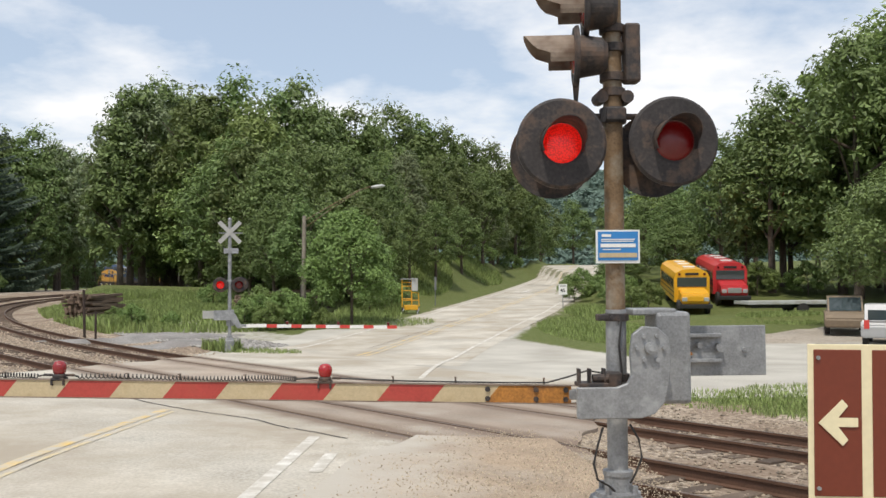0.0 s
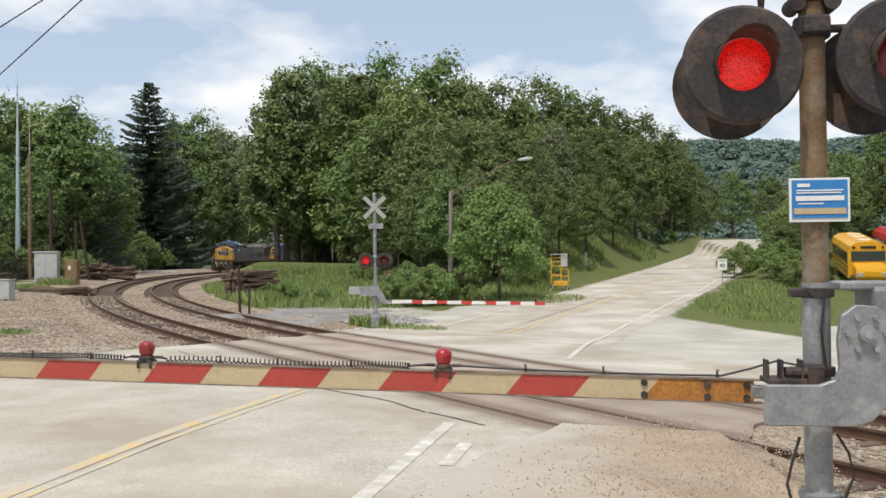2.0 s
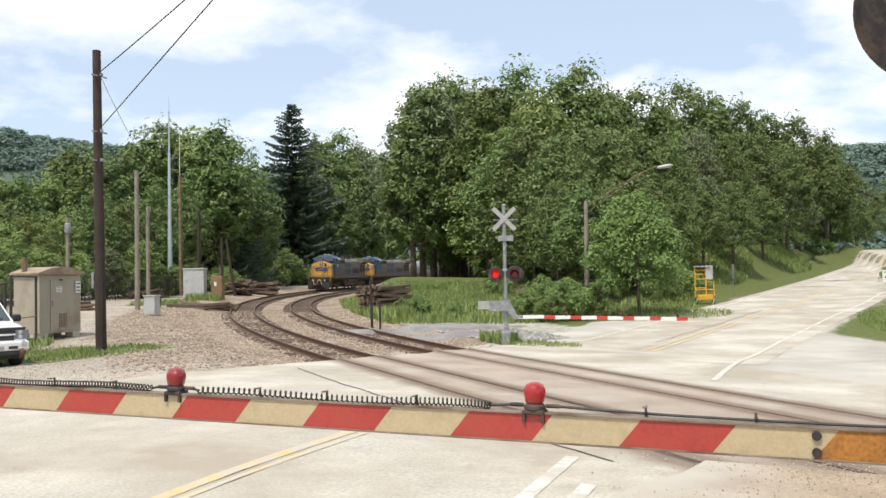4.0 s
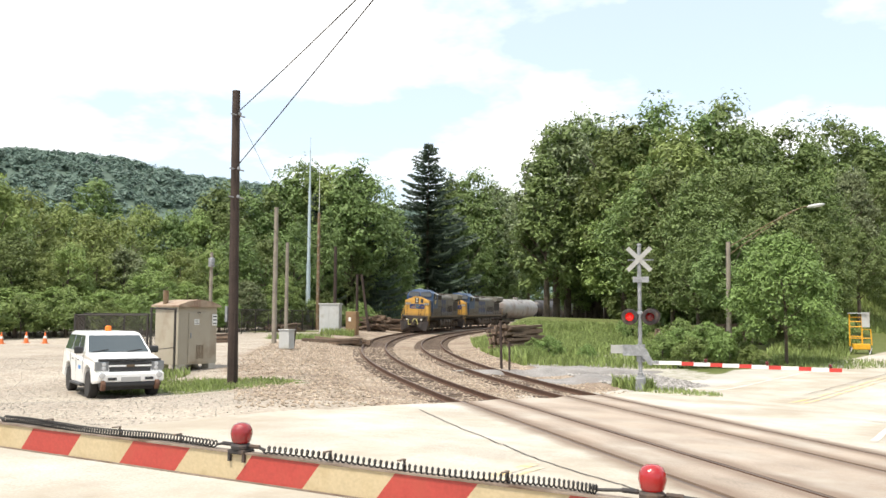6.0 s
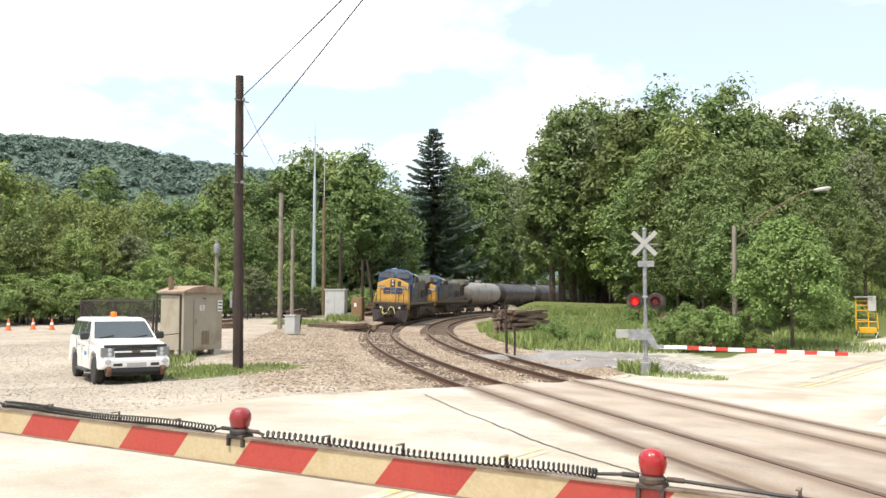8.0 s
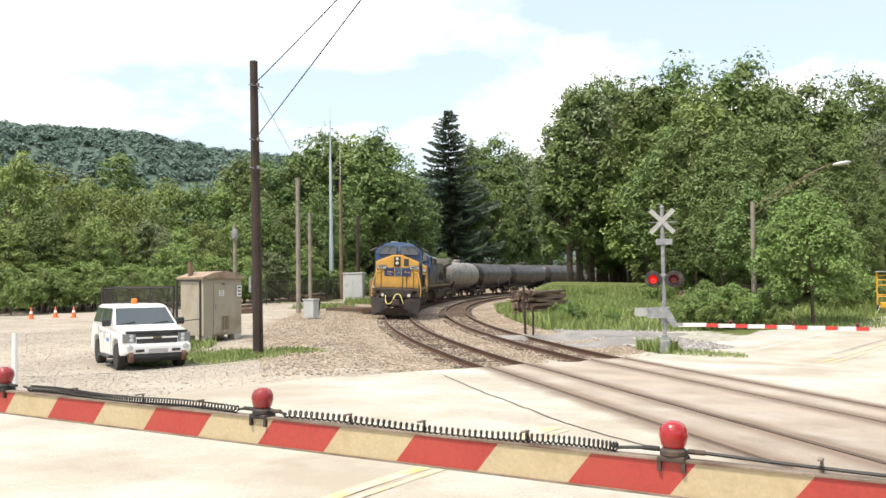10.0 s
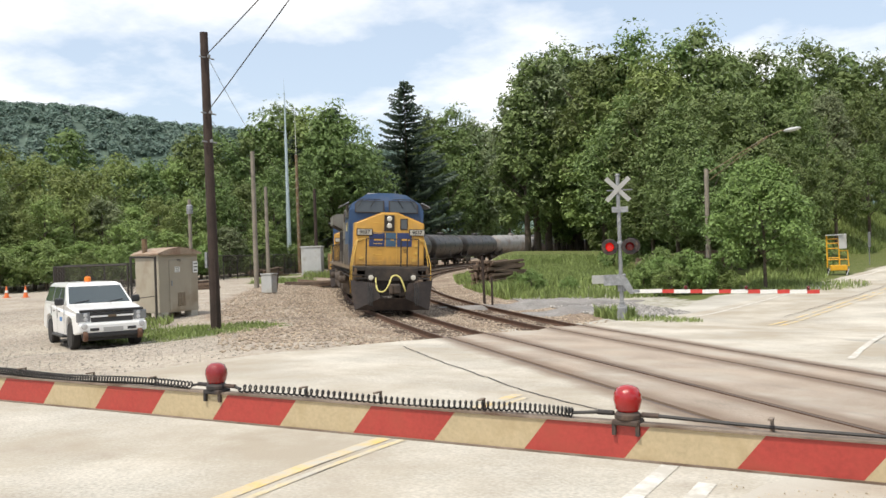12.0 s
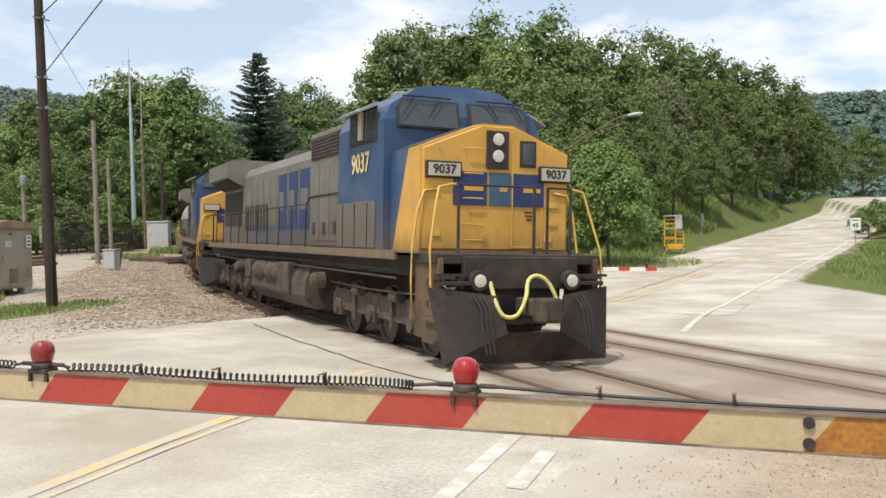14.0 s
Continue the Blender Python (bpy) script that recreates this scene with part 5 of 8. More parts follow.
    # painted emblem: three plain blocks
    for x0, x1, material in ((-0.80, -0.20, M["loco_logo"]), (-0.16, 0.24, M["loco_logo_teal"]), (0.28, 0.86, M["loco_logo"])):
        bm = bmesh.new(); box(bm, (x0 + x1) / 2, Y - 0.002, 2.78, x1 - x0, 0.012, 0.54, bev=0.004)
        em = part("emblem_block", bm, material, front, "plain blue painted block")
        bm = bmesh.new(); box(bm, (x0 + x1) / 2 + 0.06, Y - 0.009, 2.78, (x1 - x0) - 0.26, 0.012, 0.07)
        part("emblem_gap", bm, M["loco_yellow"], em, "yellow gap in the painted block")
    for z in (3.42, 3.02, 2.62, 2.20, 1.95):
        bm = bmesh.new(); bar_path(bm, [(-0.62, Y, z), (-0.62, Y - 0.06, z), (-0.30, Y - 0.06, z), (-0.30, Y, z)], 0.012)
        part("grab_iron", bm, M["handrail_y"], front)
    for x, z in ((1.05, 2.55), (1.05, 2.25), (-1.1, 2.05), (0.95, 1.98)):
        bm = bmesh.new(); box(bm, x, Y - 0.004, z, 0.16, 0.02, 0.10, bev=0.006)
        part("latch", bm, M["handrail_y"], front)
    bm = bmesh.new()
    for i in range(3):
        box(bm, 0.60, Y - 0.004, 2.42 - 0.06 * i, 0.20 - 0.05 * i, 0.006, 0.022)
    part("writing", bm, M["ink"], front)
    # cab
    roof = [(-1.5, 1.76), (1.5, 1.76), (1.5, 3.98), (1.36, 4.26), (0.80, 4.62), (0.3, 4.68), (-0.3, 4.68), (-0.80, 4.62), (-1.36, 4.26), (-1.5, 3.98)]
    bm = bmesh.new()
    prism(bm, roof, -8.06, -5.5)
    for v in bm.verts:                                # raked windscreen
        if v.co.y < -8 and v.co.z > 3.9:
            v.co.y += (v.co.z - 3.9) * 0.30
    cab = part("cab", bm, M["loco_blue"], L, "blue cab with a faceted roof")
    for sx in (-1, 1):
        for nm, grow, dy, material in (("window_frame", 0.05, 0.012, M["grille"]), ("windscreen", 0.0, 0.024, M["glass_dark"])):
            bm = bmesh.new()
            out = [(0.14 - grow, 3.90 - grow * 0.6), (1.22 + grow, 3.90 - grow * 0.6), (1.22 + grow, 4.20 + grow * 0.2), (1.12 + grow * 0.5, 4.34 + grow * 0.6), (0.14 - grow, 4.34 + grow * 0.6)]
            prism(bm, [(sx * a, b) for a, b in out], -0.02, 0.02)
            for v in bm.verts:
                v.co.y += -8.06 - dy + (v.co.z - 3.9) * 0.30
            win = part(nm, bm, material, cab, "dark windscreen pane" if grow == 0 else "")
        bm = bmesh.new()
        bar_path(bm, [(sx * 0.25, -7.99, 4.42), (sx * 0.75, -8.03, 4.42), (sx * 1.15, -7.99, 4.42)], 0.016)
        for k in (0.45, 0.95):
            bar_path(bm, [(sx * k, -8.02, 4.42), (sx * (k + 0.22), -8.10, 4.08)], 0.012)
        part("wiper", bm, M["ink"], cab)
        bm = bmesh.new(); box(bm, sx * 1.505, -6.95, 4.0 - 0.05, 0.02, 1.5, 0.62, bev=0.008)
        sw = part("side_window_frame", bm, M["grille"], cab)
        bm = bmesh.new(); box(bm, sx * 1.517, -7.35, 3.95, 0.014, 0.52, 0.5)
        part("side_pane", bm, M["glass_dark"], sw)
        bm = bmesh.new(); box(bm, sx * 1.517, -6.55, 3.95, 0.014, 0.5, 0.5)
        part("side_pane", bm, M["glass_dark"], sw)
        bm = bmesh.new(); box(bm, sx * 1.55, -6.95, 3.97, 0.05, 0.20, 0.50, bev=0.01)
        part("mirror", bm, M["plate_white"], sw, "pale folded wind deflector")
        bm = bmesh.new(); prism(bm, [(sx * 1.47, 4.30), (sx * 1.49, 4.33), (sx * 1.86, 4.14), (sx * 1.84, 4.11)], -7.7, -6.2)
        part("sunshade", bm, M["galv"], cab, "grey sunshade over the side window")
        if lead:
            letters("9037", 0.50, M["plate_number"], cab, pose(sx * 1.515, -6.85, 3.30, 90, 0, 90 * sx), "cab_number")
    # lower cab side and doors
    for sx in (-1, 1):
        bm = bmesh.new(); box(bm, sx * 1.51, -6.6, 2.20, 0.03, 2.15, 0.82, bev=0.006)
        cd = part("side_cabinet", bm, M["loco_grey"], L, "grey battery cabinet under the cab")
        for yy in (-7.3, -6.6, -5.9):
            bm = bmesh.new(); box(bm, sx * 1.53, yy, 2.20, 0.012, 0.02, 0.78)
            part("door_seam", bm, M["grille"], cd)
    # equipment hood behind the cab, engine hood, radiator
    bm = bmesh.new(); box(bm, 0, -4.35, 2.98, 2.86, 2.3, 2.44, bev=0.05)
    eq = part("equipment_hood", bm, M["loco_grey"], L, "grey equipment hood with doors")
    for sx in (-1, 1):
        bm = bmesh.new(); box(bm, sx * 1.44, -4.35, 3.86, 0.03, 2.0, 0.46, bev=0.006)
        gr = part("grille", bm, M["grille"], eq, "rusty brown intake grille")
        for i in range(6):
            bm = bmesh.new(); box(bm, sx * 1.46, -4.35, 3.68 + 0.07 * i, 0.02, 1.94, 0.02)
            part("slat", bm, M["loco_dust"], gr)
        for yy in (-5.1, -4.35, -3.6):
            bm = bmesh.new(); box(bm, sx * 1.437, yy, 2.7, 0.02, 0.70, 1.6, bev=0.004)
            dr = part("hood_door", bm, M["loco_grey"], eq)
            for i in range(5):
                bm = bmesh.new(); box(bm, sx * 1.452, yy, 2.05 + 0.055 * i, 0.02, 0.22, 0.025)
                part("louvre", bm, M["grille"], dr)
    prof = [(-0.95, 1.76), (0.95, 1.76), (0.95, 3.85), (0.80, 4.10), (0.35, 4.22), (-0.35, 4.22), (-0.80, 4.10), (-0.95, 3.85)]
    bm = bmesh.new(); prism(bm, prof, -3.2, 6.3)
    hood = part("engine_hood", bm, M["loco_grey"], L, "long grey engine hood")
    bm = bmesh.new()
    for sx in (-1, 1):
        box(bm, sx * 0.955, 1.5, 2.08, 0.02, 9.3, 0.56)
    part("blue_band", bm, M["loco_blue"], hood, "blue band along the hood")
    for sx in (-1, 1):
        for i in range(11):
            bm = bmesh.new(); box(bm, sx * 0.958, -2.75 + 0.83 * i, 3.0, 0.018, 0.74, 1.36, bev=0.004)
            dr = part("hood_door", bm, M["loco_grey"], hood)
            bm = bmesh.new(); box(bm, sx * 0.975, -2.5 + 0.83 * i, 3.0, 0.02, 0.03, 0.14)
            part("latch", bm, M["loco_sill"], dr)
        for y0, y1 in ((-1.7, -0.6), (-0.4, 0.5), (0.7, 1.6)):
            bm = bmesh.new(); box(bm, sx * 0.972, (y0 + y1) / 2, 2.92, 0.014, y1 - y0, 1.45, bev=0.004)
            em = part("emblem_block", bm, M["loco_logo"], hood, "plain blue painted block")
            bm = bmesh.new(); box(bm, sx * 0.979, (y0 + y1) / 2 + 0.1, 2.92, 0.014, (y1 - y0) - 0.45, 0.5)
            part("emblem_gap", bm, M["loco_grey"], em)
        for i in range(9):
            bm = bmesh.new(); box(bm, sx * 0.97, 3.0 + 0.36 * i, 2.55, 0.02, 0.20, 0.75)
            part("vent", bm, M["grille"], hood)
    bm = bmesh.new(); box(bm, 0, -0.4, 4.32, 0.9, 1.3, 0.24, bev=0.03)
    part("exhaust_stack", bm, M["antiglare"], hood, "sooty exhaust housing")
    bm = bmesh.new(); box(bm, 0, 2.2, 4.27, 1.0, 1.6, 0.14, bev=0.03)
    part("roof_hatch", bm, M["antiglare"], hood, "sooty roof hatch")
    bm = bmesh.new()
    prism(bm, [(-0.95, 1.76), (0.95, 1.76), (0.95, 3.55), (1.5, 3.85), (1.52, 4.32), (1.3, 4.42), (-1.3, 4.42), (-1.52, 4.32), (-1.5, 3.85), (-0.95, 3.55)], 6.3, 9.7)
    rad = part("radiator", bm, M["loco_grey"], L, "flared radiator section with overhanging wings")
    for sx in (-1, 1):
        bm = bmesh.new(); prism(bm, [(sx * 1.0, 3.57), (sx * 1.48, 3.83), (sx * 1.49, 3.80), (sx * 1.0, 3.53)], 6.5, 9.5)
        part("grille", bm, M["grille"], rad, "dark radiator grille")
        bm = bmesh.new(); box(bm, sx * 0.96, 8.0, 2.9, 0.03, 2.8, 1.1)
        part("grille", bm, M["grille"], rad)
    # fuel tank, air reservoirs, battery box
    bm = bmesh.new(); prism(bm, [(-1.2, 0.35), (1.2, 0.35), (1.45, 0.62), (1.45, 1.0), (1.3, 1.34), (-1.3, 1.34), (-1.45, 1.0), (-1.45, 0.62)], -3.0, 2.6)
    bmesh.ops.bevel(bm, geom=bm.edges[:], offset=0.03, segments=2, affect="EDGES")
    part("fuel_tank", bm, M["loco_dust"], L, "dusty brown fuel tank")
    for sx in (-1, 1):
        for y0 in (-0.4, 1.0):
            bm = bmesh.new(); lathe(bm, [(0.05, 0.0), (0.22, 0.05), (0.27, 0.15), (0.27, 1.1), (0.22, 1.2), (0.05, 1.25)], 20, pose(sx * 1.30, y0, 1.08, -90, 0, 0))
            part("air_reservoir", bm, M["loco_dust"], L, "dusty cylindrical air reservoir", smooth=True)
        bm = bmesh.new(); box(bm, sx * 1.35, -1.2, 1.0, 0.34, 1.1, 0.75, bev=0.02)
        part("equipment_box", bm, M["loco_dust"], L)
        bm = bmesh.new(); box(bm, sx * 1.35, 3.0, 1.1, 0.3, 0.7, 0.5, bev=0.02)
        part("equipment_box", bm, M["loco_dust"], L)
        bm = bmesh.new()
        for zz, x in ((1.42, 1.35), (1.30, 1.40)):
            bar_path(bm, [(sx * x, -8.5, zz), (sx * x, -2, zz + 0.03), (sx * x, 4, zz), (sx * x, 8.5, zz + 0.02)], 0.022)
        part("pipe", bm, M["loco_dark"], L)
        for yy, rr in ((-4.3, 0.17), (3.9, 0.17)):
            bm = bmesh.new(); lathe(bm, [(0.04, 0), (rr, 0.06), (rr, 0.26), (0.12, 0.34), (0.04, 0.36)], 16, pose(sx * 1.35, yy, 1.08, 0, 90 * sx, 0))
            part("brake_cylinder", bm, M["loco_dust"], L)
    truck(L, -6.6, 2.05, (-2.05, 0.0, 2.05), 0.53)
    truck(L, 6.6, 2.05, (-2.05, 0.0, 2.05), 0.53)
    # handrails along the walkways
    for sx in (-1, 1):
        pts = [(-5.6, 2.85), (-3.3, 2.85), (-3.0, 2.70), (9.6, 2.70)]
        bm = bmesh.new(); bar_path(bm, [(sx * 1.46, y, z) for y, z in pts], 0.018)
        hr = part("handrail", bm, M["loco_dark"], L, "dark pipe handrail")
        for i in range(11):
            y = -3.0 + 1.25 * i
            bm = bmesh.new(); tube(bm, (sx * 1.47, y, 1.70), (sx * 1.46, y, 2.70), 0.017, seg=8)
            part("stanchion", bm, M["handrail_y"] if i == 10 else M["loco_dark"], hr)
    # front end
    bm = bmesh.new()
    box(bm, 0, -9.75, 1.66, 2.9, 0.85, 0.16, bev=0.02); box(bm, 0, -10.17, 1.45, 2.0, 0.12, 0.50, bev=0.02)
    box(bm, 0, -10.0, 0.95, 1.5, 0.2, 0.6)
    part("front_platform", bm, M["loco_dark"], L, "dark front platform")
    bm = bmesh.new()
    face = [(-1.56, 1.24), (-0.58, 1.12), (-0.46, 0.58), (0.46, 0.58), (0.58, 1.12), (1.56, 1.24), (1.40, 0.12), (-1.40, 0.12)]
    A = [bm.verts.new((x, -10.42 - 0.45 * (1 - abs(x) / 1.52) + (z - 0.16) * 0.18, z)) for x, z in face]
    B = [bm.verts.new((v.co.x, v.co.y + 0.06, v.co.z)) for v in A]
    for q in ((0, 1, 2, 7), (2, 3, 6, 7), (3, 4, 5, 6)):
        bm.faces.new([A[i] for i in q]); bm.faces.new([B[i] for i in reversed(q)])
    for i in range(8):
        bm.faces.new((A[i], B[i], B[(i + 1) % 8], A[(i + 1) % 8]))
    bmesh.ops.recalc_face_normals(bm, faces=bm.faces)
    part("snow_plow", bm, M["plow"], L, "scuffed dark steel snow plow")
    bm = bmesh.new()
    box(bm, 0, -10.55, 0.95, 0.22, 0.7, 0.26, bev=0.03); box(bm, 0.05, -10.92, 0.93, 0.40, 0.26, 0.36, bev=0.05); box(bm, -0.12, -11.05, 0.93, 0.12, 0.16, 0.34, bev=0.03)
    part("coupler", bm, M["loco_dust"], L, "rusty knuckle coupler")
    bm = bmesh.new()
    pts = [(-0.62, -10.35, 1.32), (-0.60, -10.55, 0.98), (-0.50, -10.62, 0.82), (-0.30, -10.65, 0.85), (-0.14, -10.60, 1.10), (-0.04, -10.48, 1.34), (0.12, -10.45, 1.42), (0.28, -10.50, 1.34), (0.40, -10.58, 1.08), (0.48, -10.60, 0.82)]
    bar_path(bm, rounded(pts), 0.032, 8)
    if lead:
        part("brake_hose", bm, M["hose_yellow"], L, "yellow looped hose", smooth=True)
    else:
        bm.free()
    for sx in (-1, 1):
        for k in range(3):
            x = sx * (0.80 + 0.07 * k)
            bm = bmesh.new(); bar_path(bm, [(x, -10.40, 1.15), (x + 0.02, -10.66, 0.95), (x, -10.80, 0.6), (x + 0.03, -10.86, 0.30)], 0.016)
            part("air_hose", bm, M["ink"], L, "hanging black air hose")
    for sx in (-1, 1):
        bm = bmesh.new(); lathe(bm, [(0.09, -0.12), (0.15, -0.10), (0.16, 0.0), (0.15, 0.04)], 20, pose(sx * 0.80, -10.35, 1.34) @ FACE)
        dl = part("ditch_light", bm, M["loco_dark"], L, "round ditch light housing")
        bm = bmesh.new(); lathe(bm, [(0.10, 0.03), (0.095, 0.055), (0.06, 0.075), (0.001, 0.08)], 18, pose(sx * 0.80, -10.35, 1.34) @ FACE)
        part("lamp", bm, M["headlight"] if lead else M["chrome"], dl, "lit lamp" if lead else "")
        bm = bmesh.new(); box(bm, sx * 1.15, -10.30, 1.30, 0.5, 0.12, 0.06, bev=0.01); box(bm, sx * 1.2, -10.28, 1.42, 0.6, 0.06, 0.04)
        part("end_step", bm, M["loco_dark"], L)
        bm = bmesh.new()
        box(bm, sx * 1.36, -9.75, 1.05, 0.10, 0.9, 1.25, bev=0.02)
        for k in range(4):
            box(bm, sx * 1.30, -10.0, 0.42 + 0.32 * k, 0.34, 0.42, 0.05)
        part("step_well", bm, M["step_brown"], L, "dirty brown corner steps")
        bm = bmesh.new(); bar_path(bm, [(sx * 1.48, -10.12, 0.95), (sx * 1.50, -10.14, 1.3), (sx * 1.50, -10.10, 1.8), (sx * 1.36, -9.95, 2.45), (sx * 1.28, -9.90, 2.75), (sx * 1.05, -9.88, 2.80), (sx * 0.98, -9.88, 2.80)], 0.022)
        part("grab_rail", bm, M["handrail_y"], L, "yellow bent grab rail", smooth=True)
        bm = bmesh.new(); bar_path(bm, [(sx * 1.50, -9.40, 0.70), (sx * 1.52, -9.42, 1.3), (sx * 1.50, -9.40, 1.8), (sx * 1.42, -9.38, 2.4), (sx * 1.30, -9.37, 2.72), (sx * 1.05, -9.37, 2.75)], 0.022)
        part("grab_rail", bm, M["handrail_y"], L, "yellow bent grab rail", smooth=True)
    bm = bmesh.new()
    for a, c in ((-0.95, 0.40), (0.62, 1.05)):
        bar_path(bm, [(a, -9.90, 2.80), (c, -9.90, 2.80)], 0.02)
    er = part("end_railing", bm, M["loco_dark"], L, "dark front railing")
    for x in (-0.95, 0.38, 0.62, 1.05):
        bm = bmesh.new(); tube(bm, (x, -9.90, 1.72), (x, -9.90, 2.80), 0.026, seg=8)
        part("post", bm, M["loco_dark"], er)
    bm = bmesh.new(); tube(bm, (0.5, -6.6, 4.66), (0.5, -6.6, 4.90), 0.012, seg=6); box(bm, -0.4, -6.2, 4.72, 0.5, 0.35, 0.12, bev=0.03)
    part("roof_antenna", bm, M["galv"], cab)
    return L


M["plate_number"] = mat("cab_number_cream", (0.72, 0.60, 0.30), 0.5, vary=0.06, bump=0)


def build_tank_car(material, label):
    c = thing("tank_car", pose(0, 0, 0), label, "tank car", "tank cars of the train")
    bm = bmesh.new()
    lathe(bm, [(0.02, -8.05), (0.7, -7.95), (1.15, -7.72), (1.42, -7.35), (1.5, -6.9), (1.5, 6.9), (1.42, 7.35), (1.15, 7.72), (0.7, 7.95), (0.02, 8.05)], 36, pose(0, 0, 2.62, -90, 0, 0))
    tank = part("tank", bm, material, c, smooth=True)
    for y in (-5.2, -2.6, 0.0, 2.6, 5.2):
        bm = bmesh.new(); lathe(bm, [(1.505, -0.04), (1.515, -0.03), (1.515, 0.03), (1.505, 0.04)], 36, pose(0, y, 2.62, -90, 0, 0))
        part("weld_band", bm, material, tank)
    bm = bmesh.new(); lathe(bm, [(0.45, 0), (0.45, 0.32), (0.40, 0.38), (0.1, 0.40)], 20, pose(0, 0, 4.05))
    part("dome", bm, material, tank)
    bm = bmesh.new()
    for y in (-1.1, 1.1):
        for sx in (-0.75, 0.75):
            tube(bm, (sx, y, 3.85), (sx, y, 4.75), 0.02, seg=6)
    for z in (4.45, 4.75):
        bar_path(bm, [(-0.75, -1.1, z), (0.75, -1.1, z), (0.75, 1.1, z), (-0.75, 1.1, z), (-0.75, -1.1, z)], 0.018)
    part("railing", bm, M["loco_dark"], c, "railing around the manway")
    bm = bmesh.new()
    for sx in (-1.53, 1.53):
        for dy in (-0.22, 0.22):
            tube(bm, (sx, dy, 1.1), (sx * 0.75, dy, 4.0), 0.018, seg=6)
        for k in range(9):
            f = k / 8
            tube(bm, (sx * (1 - 0.25 * f), -0.22, 1.2 + 2.7 * f), (sx * (1 - 0.25 * f), 0.22, 1.2 + 2.7 * f), 0.014, seg=6)
    part("ladder", bm, M["galv"], c, "steel side ladder")
    bm = bmesh.new()
    box(bm, 0, 0, 1.05, 0.5, 17.0, 0.3, bev=0.02)
    for y in (-7.0, 7.0):
        box(bm, 0, y, 1.18, 2.8, 1.6, 0.12, bev=0.01)
        prism(bm, [(-1.2, 1.1), (1.2, 1.1), (1.35, 2.2), (0.9, 1.5), (-0.9, 1.5), (-1.35, 2.2)], y - 0.3, y + 0.3)
    for y in (-8.4, 8.4):
        box(bm, 0, y, 0.95, 0.3, 0.6, 0.3, bev=0.03)
        box(bm, 0, y * 0.985, 1.25, 2.7, 0.08, 0.1)
    part("underframe", bm, M["loco_dark"], c, "dark sill with end platforms")
    for y in (-6.4, 6.4):
        truck(c, y, 1.78, (-0.89, 0.89), 0.46, 1.0, False)
    return c


LOCO = build_locomotive("locomotive", True)
LOCO_B = build_locomotive("locomotive", False)
tank_black = build_tank_car(M["tank_black"], "black cylindrical tank car with dusty underframe")
tank_grey = build_tank_car(M["tank_grey"], "grey tank car streaked with rust")
TRAIN = [(LOCO, 21.6), (LOCO_B, 21.6), (tank_grey, 17.4), (tank_black, 17.4)]
for _k in range(2):
    TRAIN.append((copy_thing(tank_black, pose(0, 0, 0)), 17.4))
TRAIN.append((copy_thing(tank_grey, pose(0, 0, 0)), 17.4))
for _k in range(2):
    TRAIN.append((copy_thing(tank_black, pose(0, 0, 0)), 17.4))


# ---- yard and roadside things ----
EYE = Vector((-1.09, -2.48))


def spot(b, d):
    """The place d metres from the road's edge by the gate, b degrees left of straight ahead."""
    return EYE.x - d * math.sin(radians(b)), EYE.y + d * math.cos(radians(b))


def build_pole(name, x, y, top, r0, r1, material, label, lean=0.0):
    z = ground_z(x, y)
    p = thing(name, pose(x, y, z), label, "pole")
    bm = bmesh.new()
    tube(bm, (0, 0, -0.3), (lean, 0, top - z), r0, r1, 14)
    part("shaft", bm, material, p)
    return p


up = build_pole("utility_pole", -20.0, 19.22, 9.27, 0.17, 0.125, M["pole_dark"], "dark creosoted utility pole standing in weeds", -0.12)
for zz in (8.55, 6.8, 5.9):
    bm = bmesh.new()
    tube(bm, (-0.05, -0.3, zz), (0.0, 0.3, zz), 0.025, seg=8)
    lathe(bm, [(0.02, 0), (0.05, 0.02), (0.05, 0.09), (0.02, 0.11)], 10, pose(0.16, -0.12, zz - 0.05))
    part("insulator", bm, M["galv"], up)
bm = bmesh.new(); bar_path(bm, [(0.13, -0.12, 0.0), (0.14, -0.12, 2.2)], 0.025)
part("conduit", bm, M["pole_dark"], up)
bm = bmesh.new(); box(bm, -0.20, -0.1, 2.2, 0.1, 0.1, 0.5, bev=0.01)
part("meter_box", bm, M["galv"], up)
build_pole("pole", -37.3, 42.9, 9.07, 0.16, 0.13, M["pole_grey"], "weathered grey wooden pole in gravel")
p3 = build_pole("pole", -41.65, 41.75, 6.2, 0.13, 0.1, M["pole_grey"], "thin grey pole with a small transformer")
bm = bmesh.new(); lathe(bm, [(0.05, 0), (0.2, 0.03), (0.2, 0.55), (0.1, 0.62)], 16, pose(0.15, -0.15, 4.9))
part("transformer", bm, M["galv"], p3)
build_pole("pole", -50.2, 60.7, 8.6, 0.17, 0.14, M["pole_grey"], "pale weathered wooden pole by the fence")
build_pole("pole", -56.8, 74.5, 13.1, 0.2, 0.15, M["rust_mast"], "brown wooden pole behind the steel mast")
build_pole("pole", -49.6, 67.3, 8.7, 0.17, 0.14, M["pole_dark"], "dark wooden pole beside the cabinets")
build_pole("pole", *spot(33.4, 88), 6.2, 0.15, 0.12, M["pole_dark"], "short dark pole near the sleeper heaps")
build_pole("pole", *spot(32.6, 92), 6.4, 0.15, 0.12, M["pole_dark"], "short leaning dark pole near the sleeper heaps", -1.0)
build_pole("post", *spot(24.1, 44), 1.9, 0.07, 0.06, M["pole_dark"], "dark post in tall grass by the track", -0.06)
